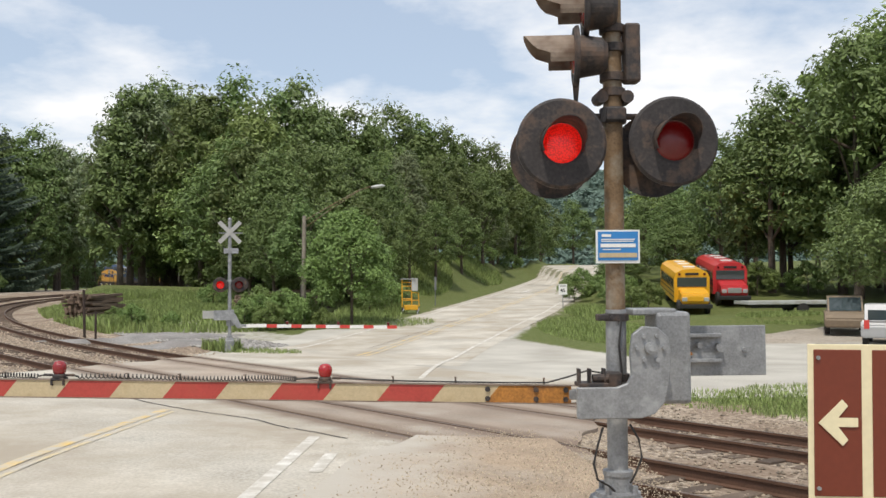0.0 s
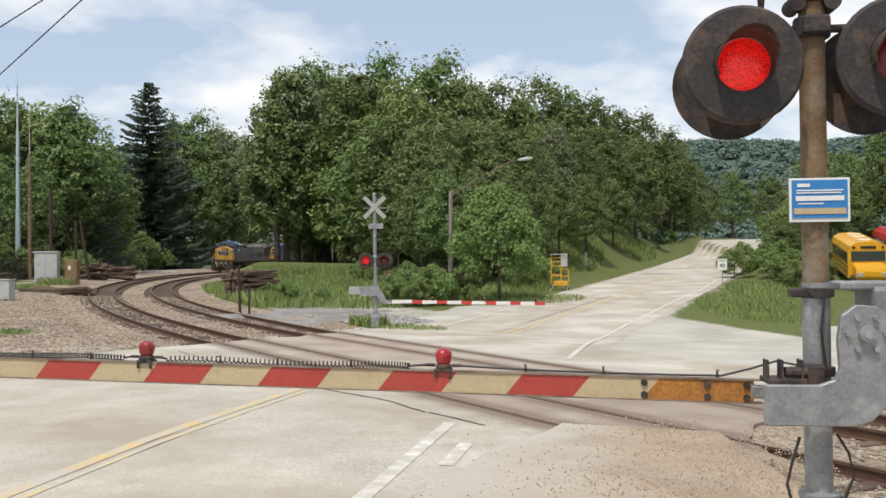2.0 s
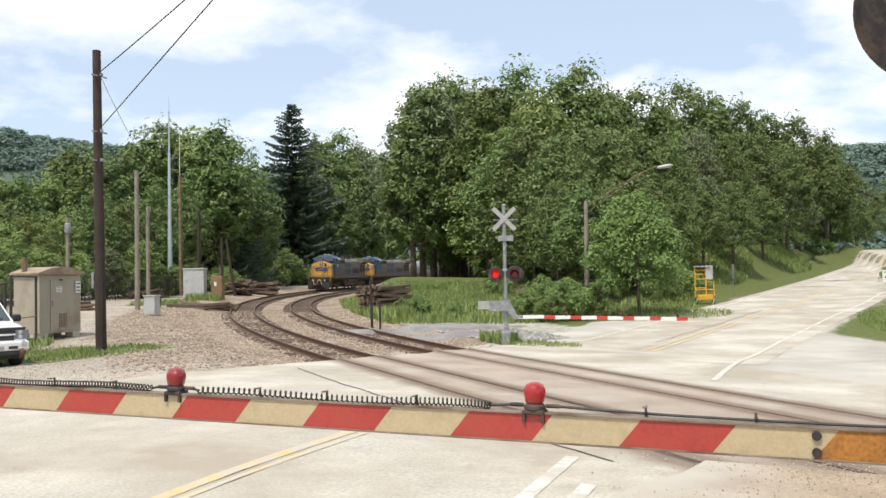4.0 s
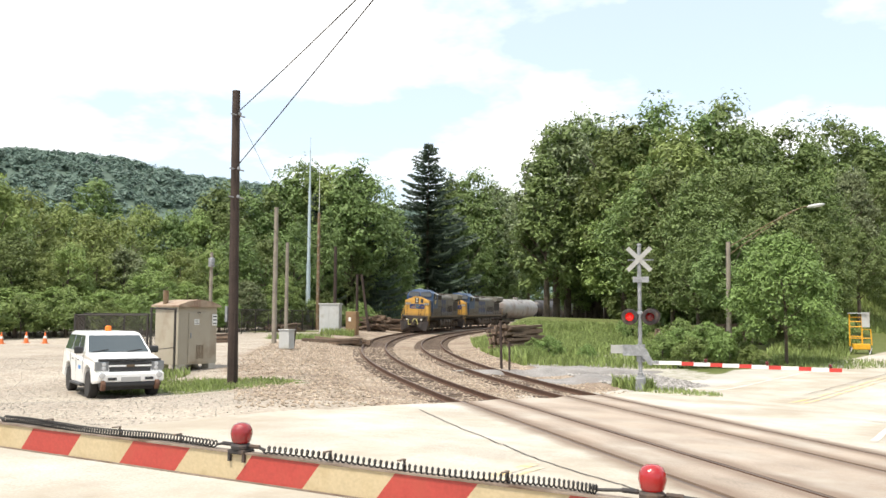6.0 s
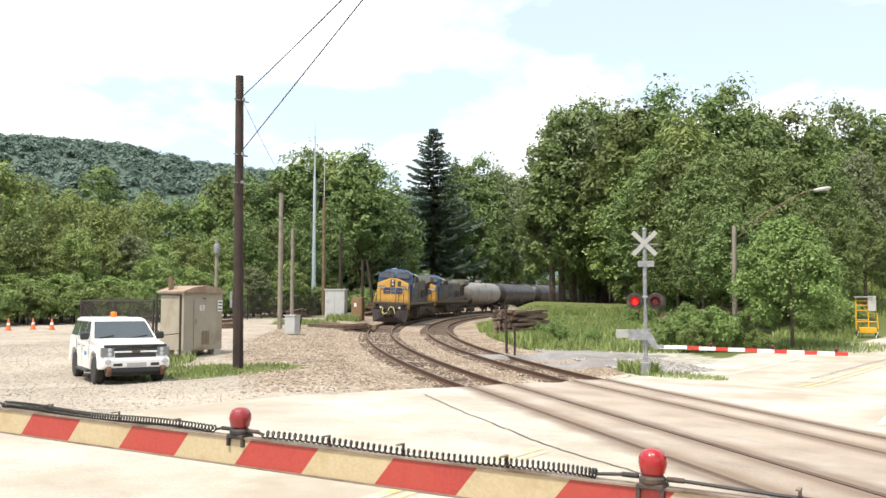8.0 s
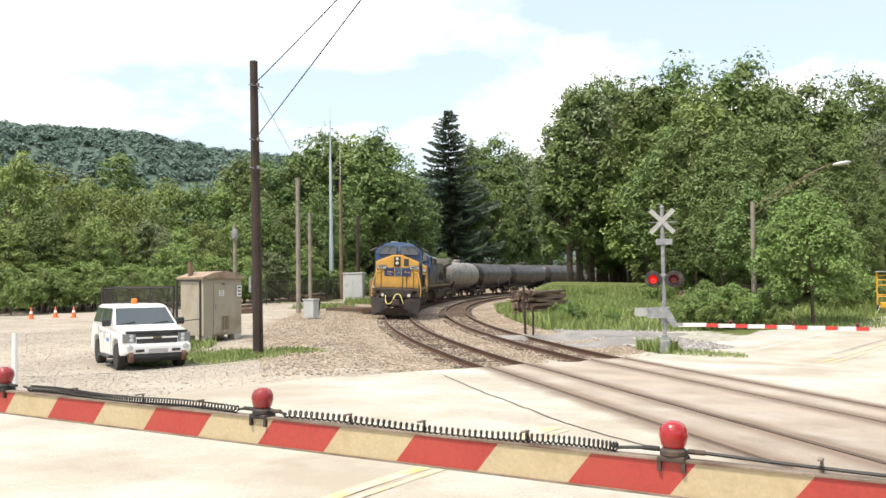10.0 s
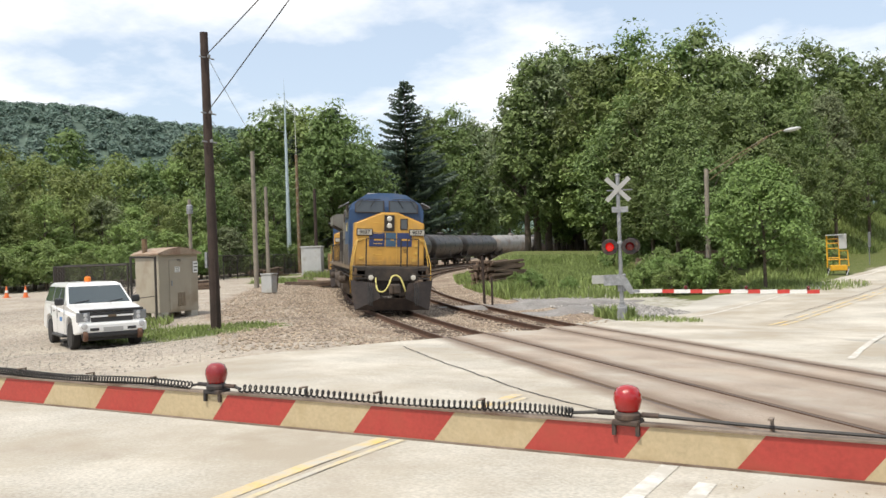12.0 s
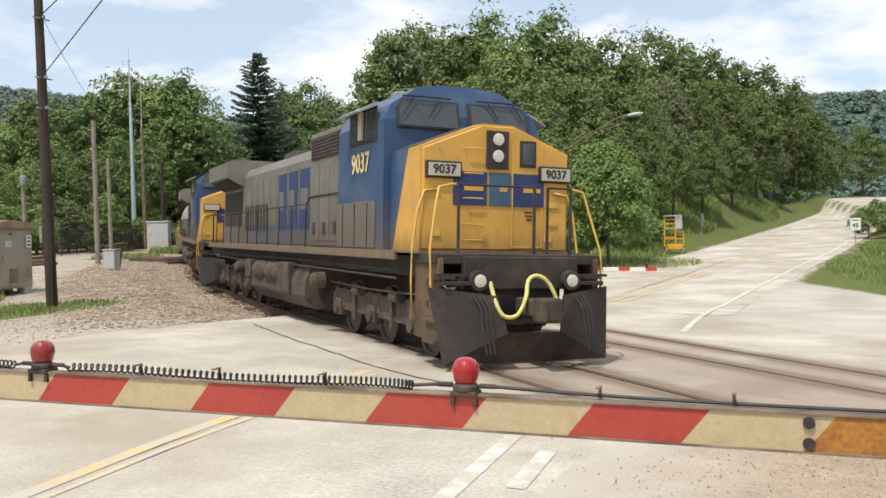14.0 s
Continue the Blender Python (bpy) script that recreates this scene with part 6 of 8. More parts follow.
build_pole("post", *spot(23.6, 40), 0.95, 0.05, 0.05, M["pole_dark"], "short dark post by the gravel heap")
build_pole("marker_post", -15.9, 7.9, 1.25, 0.05, 0.05, M["sign_white"], "white plastic marker post beside the yard")
build_pole("post", *spot(37.4, 54), 1.6, 0.05, 0.05, M["pole_dark"], "thin leaning post in the yard gravel", 0.25)


def build_radio_mast():
    x, y = -59.4, 76.3
    z = ground_z(x, y)
    m = thing("radio_mast", pose(x, y, z), "tall tapering pale steel radio mast", "mast")
    for a, c, r0, r1 in ((0, 7, 0.26, 0.22), (7, 15, 0.19, 0.14), (15, 19.5, 0.10, 0.06), (19.5, 21.9 - z, 0.03, 0.015)):
        bm = bmesh.new(); tube(bm, (0, 0, a), (0, 0, c), r0, r1, 14); tube(bm, (0, 0, a - 0.05), (0, 0, a + 0.1), r0 + 0.06, seg=14)
        part("section", bm, M["mast_steel"], m)
    bm = bmesh.new(); box(bm, 0, 0, 0.25, 1.2, 1.2, 0.6, bev=0.03)
    part("footing", bm, M["concrete_road"], m)
    bm = bmesh.new(); tube(bm, (2.6, -1.8, 12), (2.6, -1.8, 17.6), 0.03, 0.015, 8)
    part("whip_aerial", bm, M["sign_white"], m)
    return m


M["mast_steel"] = mat("mast_steel", (0.45, 0.53, 0.57), 0.5, 0.3, vary=0.08)
build_radio_mast()


def build_wires():
    spans = [((-19.9, 19.1, 8.55), (-11.17, 12.45, 8.48), (15, -6.8, 9.9)), ((-19.9, 19.1, 6.8), (-10.85, 12.66, 8.5), (16.3, -6.7, 13.8)),
             ((-20.0, 19.3, 8.4), (-24.5, 27.5, 6.7), (-30, 38, 5.6)), ((-20.0, 19.3, 6.5), (-25.0, 27.5, 5.6), (-37.3, 42.9, 5.2)), ((-20.0, 19.3, 5.9), (-30, 30.0, 4.9), (-41.6, 41.7, 5.4))]
    for a, b, c in spans:
        a, b, c = Vector(a), Vector(b), Vector(c)
        k = (b - a).length / ((b - a).length + (c - b).length)
        ctrl = (b - a * (1 - k) ** 2 - c * k ** 2) / (2 * k * (1 - k))
        pts = [a * (1 - q) ** 2 + ctrl * 2 * q * (1 - q) + c * q * q for q in [i / 24 for i in range(25)]]
        bm = bmesh.new(); bar_path(bm, pts, 0.016 if c.y < 0 else 0.008, 6)
        tagged(part("overhead_wire", bm, M["cable"]), "black overhead wire hanging from the utility pole", "wire", "overhead wires")


build_wires()


def build_hut():
    x, y = spot(44.4, 33.5)
    z = ground_z(x, y)
    h = thing("equipment_hut", pose(x, y, z, 0, 0, -8), "beige metal equipment hut with one door, raised on blocks", "hut")
    W, D, H = 1.75, 1.35, 2.15                        # along y, along -x, height
    bm = bmesh.new(); box(bm, -D / 2, W / 2, 0.3 + H / 2, D, W, H, bev=0.015)
    part("wall", bm, M["hut"], h, "beige sheet-metal walls")
    bm = bmesh.new()
    prism(bm, [(-0.10, 0), (0.20 * W, 0.15), (W / 2, 0.22), (0.80 * W, 0.15), (W + 0.10, 0), (W + 0.10, -0.06), (-0.10, -0.06)], -0.12, D + 0.12, pose(0, 0, 0.3 + H, 0, 0, 90))
    part("roof", bm, M["hut_roof"], h, "low curved roof with a rusty edge")
    bm = bmesh.new(); box(bm, 0.015, W * 0.52, 0.3 + 0.98, 0.03, 0.95, 1.82, bev=0.008)
    d = part("door", bm, M["hut"], h, "beige metal door")
    bm = bmesh.new(); box(bm, 0.04, W * 0.52 - 0.38, 1.35, 0.04, 0.05, 0.2, bev=0.01)
    part("handle", bm, M["galv"], d)
    for i in range(5):
        bm = bmesh.new(); box(bm, 0.035, W * 0.52 - 0.1 + 0.07 * i, 0.75, 0.02, 0.035, 0.5)
        part("vent_slat", bm, M["hut_dark"], d)
    for yy, zz, w_, h_ in ((W * 0.45, 1.85, 0.22, 0.2), (W * 0.92, 1.92, 0.22, 0.42)):
        bm = bmesh.new(); box(bm, 0.037, yy, zz, 0.012, w_, h_)
        sg = part("notice", bm, M["sign_white"], h, "white paper notice with dark writing")
        for i in range(3):
            bm = bmesh.new(); box(bm, 0.046, yy, zz + h_ * (0.3 - 0.3 * i), 0.006, w_ * 0.7, h_ * 0.1)
            part("writing", bm, M["ink"], sg)
    bm = bmesh.new(); box(bm, 0.02, W / 2, 0.3 + H - 0.28, 0.02, 0.16, 0.08); 
    part("plate", bm, M["ink"], h)
    for yy in (0.2, W - 0.2):
        for xx in (-0.2, -D + 0.2):
            bm = bmesh.new(); box(bm, xx, yy, 0.15, 0.4, 0.3, 0.34, bev=0.01)
            part("block", bm, M["concrete_road"], h)
    bm = bmesh.new(); tube(bm, (-0.9, 0.1, H + 0.3), (-0.9, 0.1, H + 0.85), 0.1, seg=12)
    part("chimney", bm, M["rust_mast"], h)


M["hut"] = mat("hut_beige", (0.36, 0.32, 0.25), 0.6, vary=0.08, scale=1.2, fine=30, stain=(0.26, 0.21, 0.15), stain_scale=1.0, stain_amount=0.4, bump=0.05)
M["hut_dark"] = mat("hut_vent", (0.2, 0.15, 0.10), 0.7)
M["hut_roof"] = mat("hut_roof", (0.33, 0.25, 0.18), 0.7, vary=0.15, stain=(0.22, 0.12, 0.08), stain_scale=2, stain_amount=0.5)
build_hut()


def build_fence(name, a, b, h, label, mesh=True):
    """Chain-link between posts with top rail."""
    a, b = Vector(a), Vector(b)
    d = b - a
    L = d.length
    f = thing(name, pose(a.x, a.y, ground_z(a.x, a.y), 0, 0, math.degrees(math.atan2(d.y, d.x))), label, "fence", "chain-link fences")
    n = max(1, round(L / 2.6))
    for i in range(n + 1):
        bm = bmesh.new(); tube(bm, (L * i / n, 0, -0.1), (L * i / n, 0, h), 0.045, seg=8)
        part("post", bm, M["fence"], f)
    for zz, rr in ((h - 0.03, 0.03), (h * 0.45, 0.015)):
        bm = bmesh.new(); tube(bm, (0, 0, zz), (L, 0, zz), rr, seg=8)
        part("rail", bm, M["fence"], f)
    if mesh:
        bm = bmesh.new()
        step = 0.16
        k = -h
        while k < L:
            for s in (1, -1):
                x0, z0, x1, z1 = (k, 0.05, k + h, h) if s > 0 else (k, h, k + h, 0.05)
                if x0 < 0:
                    q = (0 - x0) / h; z0 += (z1 - z0) * q; x0 = 0
                if x1 > L:
                    q = (x1 - L) / (x1 - x0); z1 -= (z1 - z0) * q; x1 = L
                if x1 - x0 > 0.02:
                    tube(bm, (x0, 0.01 * s, z0), (x1, 0.01 * s, z1), 0.008, seg=3, caps=False)
            k += step
        part("wire_mesh", bm, M["fence"], f, "dark chain-link mesh")


M["fence"] = mat("fence_dark", (0.055, 0.048, 0.042), 0.6, 0.3, vary=0.15)
build_fence("fence", spot(50.3, 37.5), spot(46.2, 35.5), 1.95, "dark chain-link fence beside the hut")
build_fence("fence", spot(50.3, 37.5), spot(49.8, 47), 1.95, "dark chain-link fence running back from the yard")
build_fence("fence", spot(46.0, 31.0), spot(44.6, 33.3), 2.55, "dark fence end post and panel next to the hut", False)
build_fence("fence", spot(49.8, 47), spot(43.5, 52), 1.95, "dark chain-link fence closing the yard compound")
build_fence("fence", spot(41.5, 78), spot(35.0, 100), 2.2, "far chain-link fence along the yard")


def build_cabinets():
    x, y = -47.05, 63.0
    z = ground_z(x, y)
    c = thing("signal_cabinet", pose(x, y, z, 0, 0, 20), "pale grey metal signal cabinet in the yard", "cabinet")
    bm = bmesh.new(); box(bm, 0, 0, 1.35, 1.8, 1.0, 2.5, bev=0.03)
    body = part("body", bm, M["cab_grey"], c)
    bm = bmesh.new(); box(bm, 0, 0, 2.66, 1.95, 1.15, 0.12, bev=0.02)
    part("lid", bm, M["cab_grey"], c)
    for sx in (-0.45, 0.45):
        bm = bmesh.new(); box(bm, sx, -0.51, 1.35, 0.84, 0.02, 2.3, bev=0.006)
        part("door", bm, M["cab_grey"], c)
    bm = bmesh.new(); box(bm, 0, 0, 0.05, 2.0, 1.2, 0.3)
    part("plinth", bm, M["concrete_road"], c)
    x, y = -45.4, 64.0
    c = thing("relay_case", pose(x, y, ground_z(x, y), 0, 0, 15), "rusty tan relay case beside the grey cabinet", "cabinet")
    bm = bmesh.new(); box(bm, 0, 0, 1.05, 1.0, 0.8, 2.1, bev=0.03)
    part("body", bm, M["relay"], c)
    bm = bmesh.new(); box(bm, 0, -0.41, 1.05, 0.85, 0.02, 1.85, bev=0.006)
    part("door", bm, M["relay"], c)
    bm = bmesh.new(); box(bm, -0.1, -0.425, 1.4, 0.22, 0.01, 0.35)
    part("notice", bm, M["sign_white"], c)
    x, y = spot(37.8, 50)
    c = thing("junction_box", pose(x, y, ground_z(x, y)), "small grey junction box on the ground", "box")
    bm = bmesh.new(); box(bm, 0, 0, 0.55, 0.7, 0.5, 1.0, bev=0.03)
    part("body", bm, M["cab_grey"], c)
    bm = bmesh.new(); box(bm, 0, 0, 1.08, 0.78, 0.58, 0.06, bev=0.01)
    part("lid", bm, M["cab_grey"], c)


M["cab_grey"] = mat("cabinet_grey", (0.46, 0.47, 0.46), 0.5, 0.1, vary=0.08, scale=1.5, stain=(0.34, 0.32, 0.28), stain_scale=1.2, stain_amount=0.4)
M["relay"] = mat("relay_tan", (0.24, 0.15, 0.075), 0.7, vary=0.15, stain=(0.14, 0.08, 0.045), stain_scale=1.5, stain_amount=0.5)
build_cabinets()


def build_tie_stack(x, y, yaw, nx, nz, jitter, seed, label, length=2.6):
    rnd = random.Random(seed)
    st = thing("sleeper_stack", pose(x, y, ground_z(x, y), 0, 0, yaw), label, "timber stack", "stacks of old sleepers", kind="")
    bm = bmesh.new(); box(bm, 0, 0, 0, length, 0.23, 0.17, bev=0.012)
    me = mesh_of("sleeper", bm, M["tie_old"])
    for k in range(nz):
        for i in range(nx):
            if rnd.random() < 0.12 + 0.4 * jitter * k / max(1, nz - 1):
                continue
            o = new("sleeper", me)
            o.parent = st
            o.matrix_local = Matrix.Translation((rnd.uniform(-0.15, 0.15) * (1 + 4 * jitter), (i - nx / 2) * 0.26, 0.09 + 0.185 * k)) @ Euler((radians(rnd.uniform(-3, 3)) * (1 + 4 * jitter), radians(rnd.uniform(-2, 2)) * (1 + 5 * jitter), radians(rnd.uniform(-3, 3)) * (1 + 7 * jitter))).to_matrix().to_4x4()


M["tie_old"] = mat("old_sleeper", (0.15, 0.105, 0.075), 0.95, vary=0.25, scale=3, fine=30, bump=0.6, per_object=0.4)
build_tie_stack(*spot(23.3, 57), 62, 9, 9, 0.16, 3, "neat stack of old brown sleepers in long grass")
build_tie_stack(*spot(32.6, 95), 0, 12, 8, 0.9, 5, "jumbled heap of old sleepers beside the track")
build_tie_stack(*spot(30.9, 100), 30, 10, 7, 0.9, 6, "jumbled heap of old sleepers beside the track")
build_tie_stack(*spot(34.6, 62), 10, 6, 2, 0.3, 7, "low pile of rusty rails and timbers in the yard", 4.5)
build_tie_stack(*spot(38.0, 88), 80, 8, 4, 0.5, 8, "pile of old timbers by the pole")
build_tie_stack(*spot(13.0, 60), 30, 6, 6, 0.3, 9, "stack of old sleepers half hidden by bushes")
build_tie_stack(*spot(10.4, 62), 30, 6, 7, 0.1, 10, "stack of old sleepers half hidden by bushes")
build_tie_stack(*spot(42.3, 60), 60, 5, 3, 0.5, 11, "pile of pale boards behind the hut")


def build_mound(x, y, rx, ry, h, yaw, material, label):
    bm = bmesh.new()
    N = 22
    vs = [[None] * (N + 1) for _ in range(N + 1)]
    m = pose(x, y, 0, 0, 0, yaw)
    for j in range(N + 1):
        for i in range(N + 1):
            u, v = i / N * 2 - 1, j / N * 2 - 1
            r = math.hypot(u, v)
            k = max(0.0, 1 - r * r)
            p = m @ Vector((u * rx, v * ry, 0))
            vs[j][i] = bm.verts.new((p.x, p.y, ground_z(p.x, p.y) - 0.05 + h * k * (0.75 + 0.6 * noise.noise((p.x * 0.9, p.y * 0.9, 3.0)))))
    for j in range(N):
        for i in range(N):
            bm.faces.new((vs[j][i], vs[j][i + 1], vs[j + 1][i + 1], vs[j + 1][i]))
    tagged(part("gravel_heap", bm, material), label, "gravel heap", kind="stuff")


M["gravel_grey"] = mat("gravel_grey", (0.24, 0.23, 0.22), 0.95, vary=0.35, scale=1.0, fine=14, bump=1.0, stain=(0.17, 0.15, 0.14), stain_scale=0.5, stain_amount=0.5, bump_dist=0.05)
build_mound(*spot(20.5, 41), 5.5, 2.0, 0.36, 40, M["gravel_grey"], "low heap of grey crushed stone beside the track")
build_mound(*spot(18.3, 37), 4.0, 1.6, 0.24, 40, M["gravel_grey"], "low heap of grey crushed stone beside the track")


def build_lamp_post():
    x, y = -9.5, 44.8
    z = ground_z(x, y)
    p = thing("street_lamp", pose(x, y, z), "weathered wooden lamp post with a long steel arm and grey lamp", "street lamp")
    bm = bmesh.new(); tube(bm, (0, 0, -0.3), (0.05, 0, 6.0 - z), 0.15, 0.11, 14)
    part("post", bm, M["pole_grey"], p)
    bm = bmesh.new()
    bar_path(bm, [(0.1, 0, 5.75 - z), (1.6, 0.2, 6.62 - z), (3.0, 0.35, 7.42 - z), (3.7, 0.45, 7.68 - z), (4.05, 0.5, 7.73 - z)], 0.026)
    bar_path(bm, [(0.1, 0, 5.35 - z), (1.6, 0.2, 6.42 - z), (3.1, 0.35, 7.42 - z)], 0.02)
    part("arm", bm, M["rust_mast"], p, "thin rusty steel bracket arm")
    bm = bmesh.new()
    lathe(bm, [(0.02, -0.45), (0.12, -0.38), (0.17, -0.1), (0.16, 0.2), (0.06, 0.4)], 14, pose(4.25, 0.55, 7.72 - z, 0, 82, 8) @ Matrix.Diagonal((0.6, 1, 1, 1)))
    part("lamp_head", bm, M["cab_grey"], p, "grey cobra-head lamp", smooth=True)


build_lamp_post()


def build_cart():
    x, y = -3.9, 54.0
    z = ground_z(x, y)
    c = thing("track_cart", pose(x, y, z, 0, 0, 10), "yellow steel pipe cart with a grey panel on the verge", "cart")
    bm = bmesh.new()
    for sx in (-0.5, 0.15):
        tube(bm, (sx, 0, 0.45), (sx, 0, 2.3), 0.04, seg=8)
    for zz in (1.0, 1.55, 1.85, 2.1):
        tube(bm, (-0.5, 0, zz), (0.15, 0, zz), 0.03, seg=8)
    bar_path(bm, [(0.15, 0, 1.4), (0.6, 0, 1.4), (0.65, 0, 0.5)], 0.035)
    bar_path(bm, [(-0.5, 0, 0.9), (0.65, 0, 0.9)], 0.03)
    part("frame", bm, M["cart_yellow"], c, "yellow pipe frame")
    bm = bmesh.new(); box(bm, 0.08, 0, 0.42, 0.9, 0.7, 0.32, bev=0.03)
    part("battery_box", bm, M["cart_yellow"], c)
    bm = bmesh.new(); box(bm, 0.35, -0.06, 1.95, 0.42, 0.06, 0.85, bev=0.01); box(bm, -0.1, -0.02, 2.33, 0.95, 0.3, 0.05)
    part("panel", bm, M["cab_grey"], c, "grey instrument panel")
    for sx in (-0.42, 0.6):
        bm = bmesh.new(); lathe(bm, [(0.05, -0.07), (0.2, -0.06), (0.2, 0.06), (0.05, 0.07)], 16, pose(sx, 0.35, 0.2, 0, 90, 0))
        part("wheel", bm, M["ink"], c)
        bm = bmesh.new(); tube(bm, (sx, -0.3, 0.35), (sx - 0.15, -0.5, 0.0), 0.03, seg=8)
        part("leg", bm, M["galv"], c)


M["cart_yellow"] = mat("cart_yellow", (0.70, 0.36, 0.02), 0.45, vary=0.1)
build_cart()


def build_roadside_sign(x, y, w, h, z0, z1, text, label, yaw=0.0, face="sign_white"):
    z = ground_z(x, y)
    s = thing("road_sign", pose(x, y, z, 0, 0, yaw), label, "road sign")
    bm = bmesh.new(); box(bm, 0, 0.03, (z1 - 0.0) / 2, 0.06, 0.04, z1)
    part("post", bm, M["galv"], s)
    bm = bmesh.new(); box(bm, 0, 0, (z0 + z1) / 2, w, 0.01, z1 - z0, bev=0.004)
    pl = part("plate", bm, M[face], s)
    if text:
        letters(text, h, M["ink"], pl, pose(0, -0.012, (z0 + z1) / 2 - 0.08, 90, 0, 0), "numerals")
        bm = bmesh.new(); box(bm, 0, -0.008, z1 - 0.13, w * 0.7, 0.006, 0.05)
        part("writing", bm, M["ink"], pl)


build_roadside_sign(6.9, 58.0, 0.6, 0.36, 1.0, 1.75, "45", "white 45 speed limit sign on the grass verge", -5)
build_roadside_sign(-2.3, 62.0, 0.3, 0.2, 1.2, 2.2, "", "narrow grey marker seen edge-on at the wood's edge", 60, "galv")
build_roadside_sign(-1.5, 100.0, 0.6, 0.3, 1.6, 2.3, "", "small sign in front of the wood", 0, "galv")


def build_brown_sign():
    s = thing("guide_sign", pose(0.04, -3.36, 0.0, 0, 0.8, -2), "brown guide sign with a cream arrow and cream border", "road sign")
    bm = bmesh.new(); box(bm, 0.36, 0.03, 1.70, 0.86, 0.006, 0.435, bev=0.002)
    pl = part("plate", bm, M["sign_cream"], s, "cream-bordered sign plate")
    for x0, x1 in ((-0.055, 0.075), (0.105, 0.765)):
        bm = bmesh.new()
        box(bm, (x0 + x1) / 2, 0.025, 1.70, x1 - x0, 0.006, 0.405, bev=0.002)
        part("brown_field", bm, M["sign_brown"], pl, "brown field")
    bm = bmesh.new()
    prism(bm, [(-0.045, 1.70), (0.020, 1.765), (0.035, 1.748), (0.008, 1.715), (0.062, 1.715), (0.062, 1.690), (0.008, 1.690), (0.035, 1.655), (0.020, 1.638)], 0.017, 0.021)
    part("arrow", bm, M["sign_cream"], pl, "cream arrow")
    for x0, x1, z0, z1 in ((0.15, 0.5, 1.78, 1.85), (0.15, 0.62, 1.66, 1.73), (0.15, 0.45, 1.55, 1.61)):
        bm = bmesh.new(); box(bm, (x0 + x1) / 2, 0.019, (z0 + z1) / 2, x1 - x0, 0.004, z1 - z0)
        part("writing", bm, M["sign_cream"], pl)
    for z in (1.52, 1.88):
        bm = bmesh.new(); tube(bm, (-0.045, 0.015, z), (-0.045, 0.02, z), 0.006, seg=8)
        part("rivet", bm, M["galv"], pl)
    bm = bmesh.new(); box(bm, 0.40, 0.07, 0.92, 0.06, 0.04, 2.0)
    part("post", bm, M["galv"], s, "steel sign post")


build_brown_sign()


def build_cones():
    bm = bmesh.new(); lathe(bm, [(0.15, 0.03), (0.03, 0.7), (0.02, 0.71)], 16); box(bm, 0, 0, 0.015, 0.36, 0.36, 0.03)
    for k, (b, d) in enumerate(((54.2, 60), (52.9, 61), (51.9, 60))):
        x, y = spot(b, d)
        c = thing("traffic_cone", pose(x, y, ground_z(x, y)), "faded orange traffic cone in the yard", "traffic cone", "cones in the yard")
        part("cone", bm.copy(), M["cone"], c)
        b2 = bmesh.new(); lathe(b2, [(0.105, 0.32), (0.08, 0.46)], 16)
        part("band", b2, M["sign_white"], c)
    bm.free()


M["cone"] = mat("cone_orange", (0.70, 0.16, 0.04), 0.6, vary=0.1)
build_cones()


# ---- vehicles ----
M["car_white"] = mat("car_white", (0.78, 0.78, 0.77), 0.3, vary=0.03, scale=2, bump=0, coat=0.5)
M["car_glass"] = mat("car_glass", (0.045, 0.06, 0.065), 0.06, vary=0.03, bump=0, spec=0.9)
M["tyre"] = mat("tyre", (0.03, 0.028, 0.027), 0.85, vary=0.15)
M["trim_black"] = mat("trim_black", (0.03, 0.03, 0.032), 0.5, vary=0.1)
M["lamp_clear"] = mat("lamp_clear", (0.55, 0.56, 0.57), 0.12, 0.3, vary=0.1, scale=20, bump=0.1)
M["orange_lamp"] = mat("orange_beacon", (0.85, 0.22, 0.03), 0.3, vary=0.05, bump=0)
M["bus_yellow"] = mat("bus_yellow", (0.78, 0.40, 0.02), 0.4, vary=0.06, scale=1, bump=0.01, coat=0.3)
M["bus_red"] = mat("bus_red", (0.52, 0.03, 0.035), 0.4, vary=0.08, scale=1, bump=0.01, coat=0.3)
M["silver"] = mat("car_silver", (0.42, 0.42, 0.42), 0.35, 0.4, vary=0.05, bump=0)


def wheel_on(parent, x, y, r, w=0.26):
    bm = bmesh.new(); lathe(bm, [(r * 0.55, -w / 2), (r * 0.92, -w / 2), (r, -w * 0.32), (r, w * 0.32), (r * 0.92, w / 2), (r * 0.55, w / 2)], 28, pose(x, y, r, 0, 90, 0))
    t = part("wheel", bm, M["tyre"], parent, "black tyre with steel rim")
    bm = bmesh.new(); lathe(bm, [(0.03, w * 0.36), (r * 0.2, w * 0.40), (r * 0.35, w * 0.25), (r * 0.56, w * 0.42), (r * 0.58, w * 0.3), (r * 0.58, -w * 0.4)], 20, pose(x, y, r, 0, 90 if x > 0 else -90, 0))
    part("rim", bm, M["silver"], t)


M["guide_rust"] = mat("guide_wheel_rust", (0.13, 0.065, 0.04), 0.7, 0.2, vary=0.25)


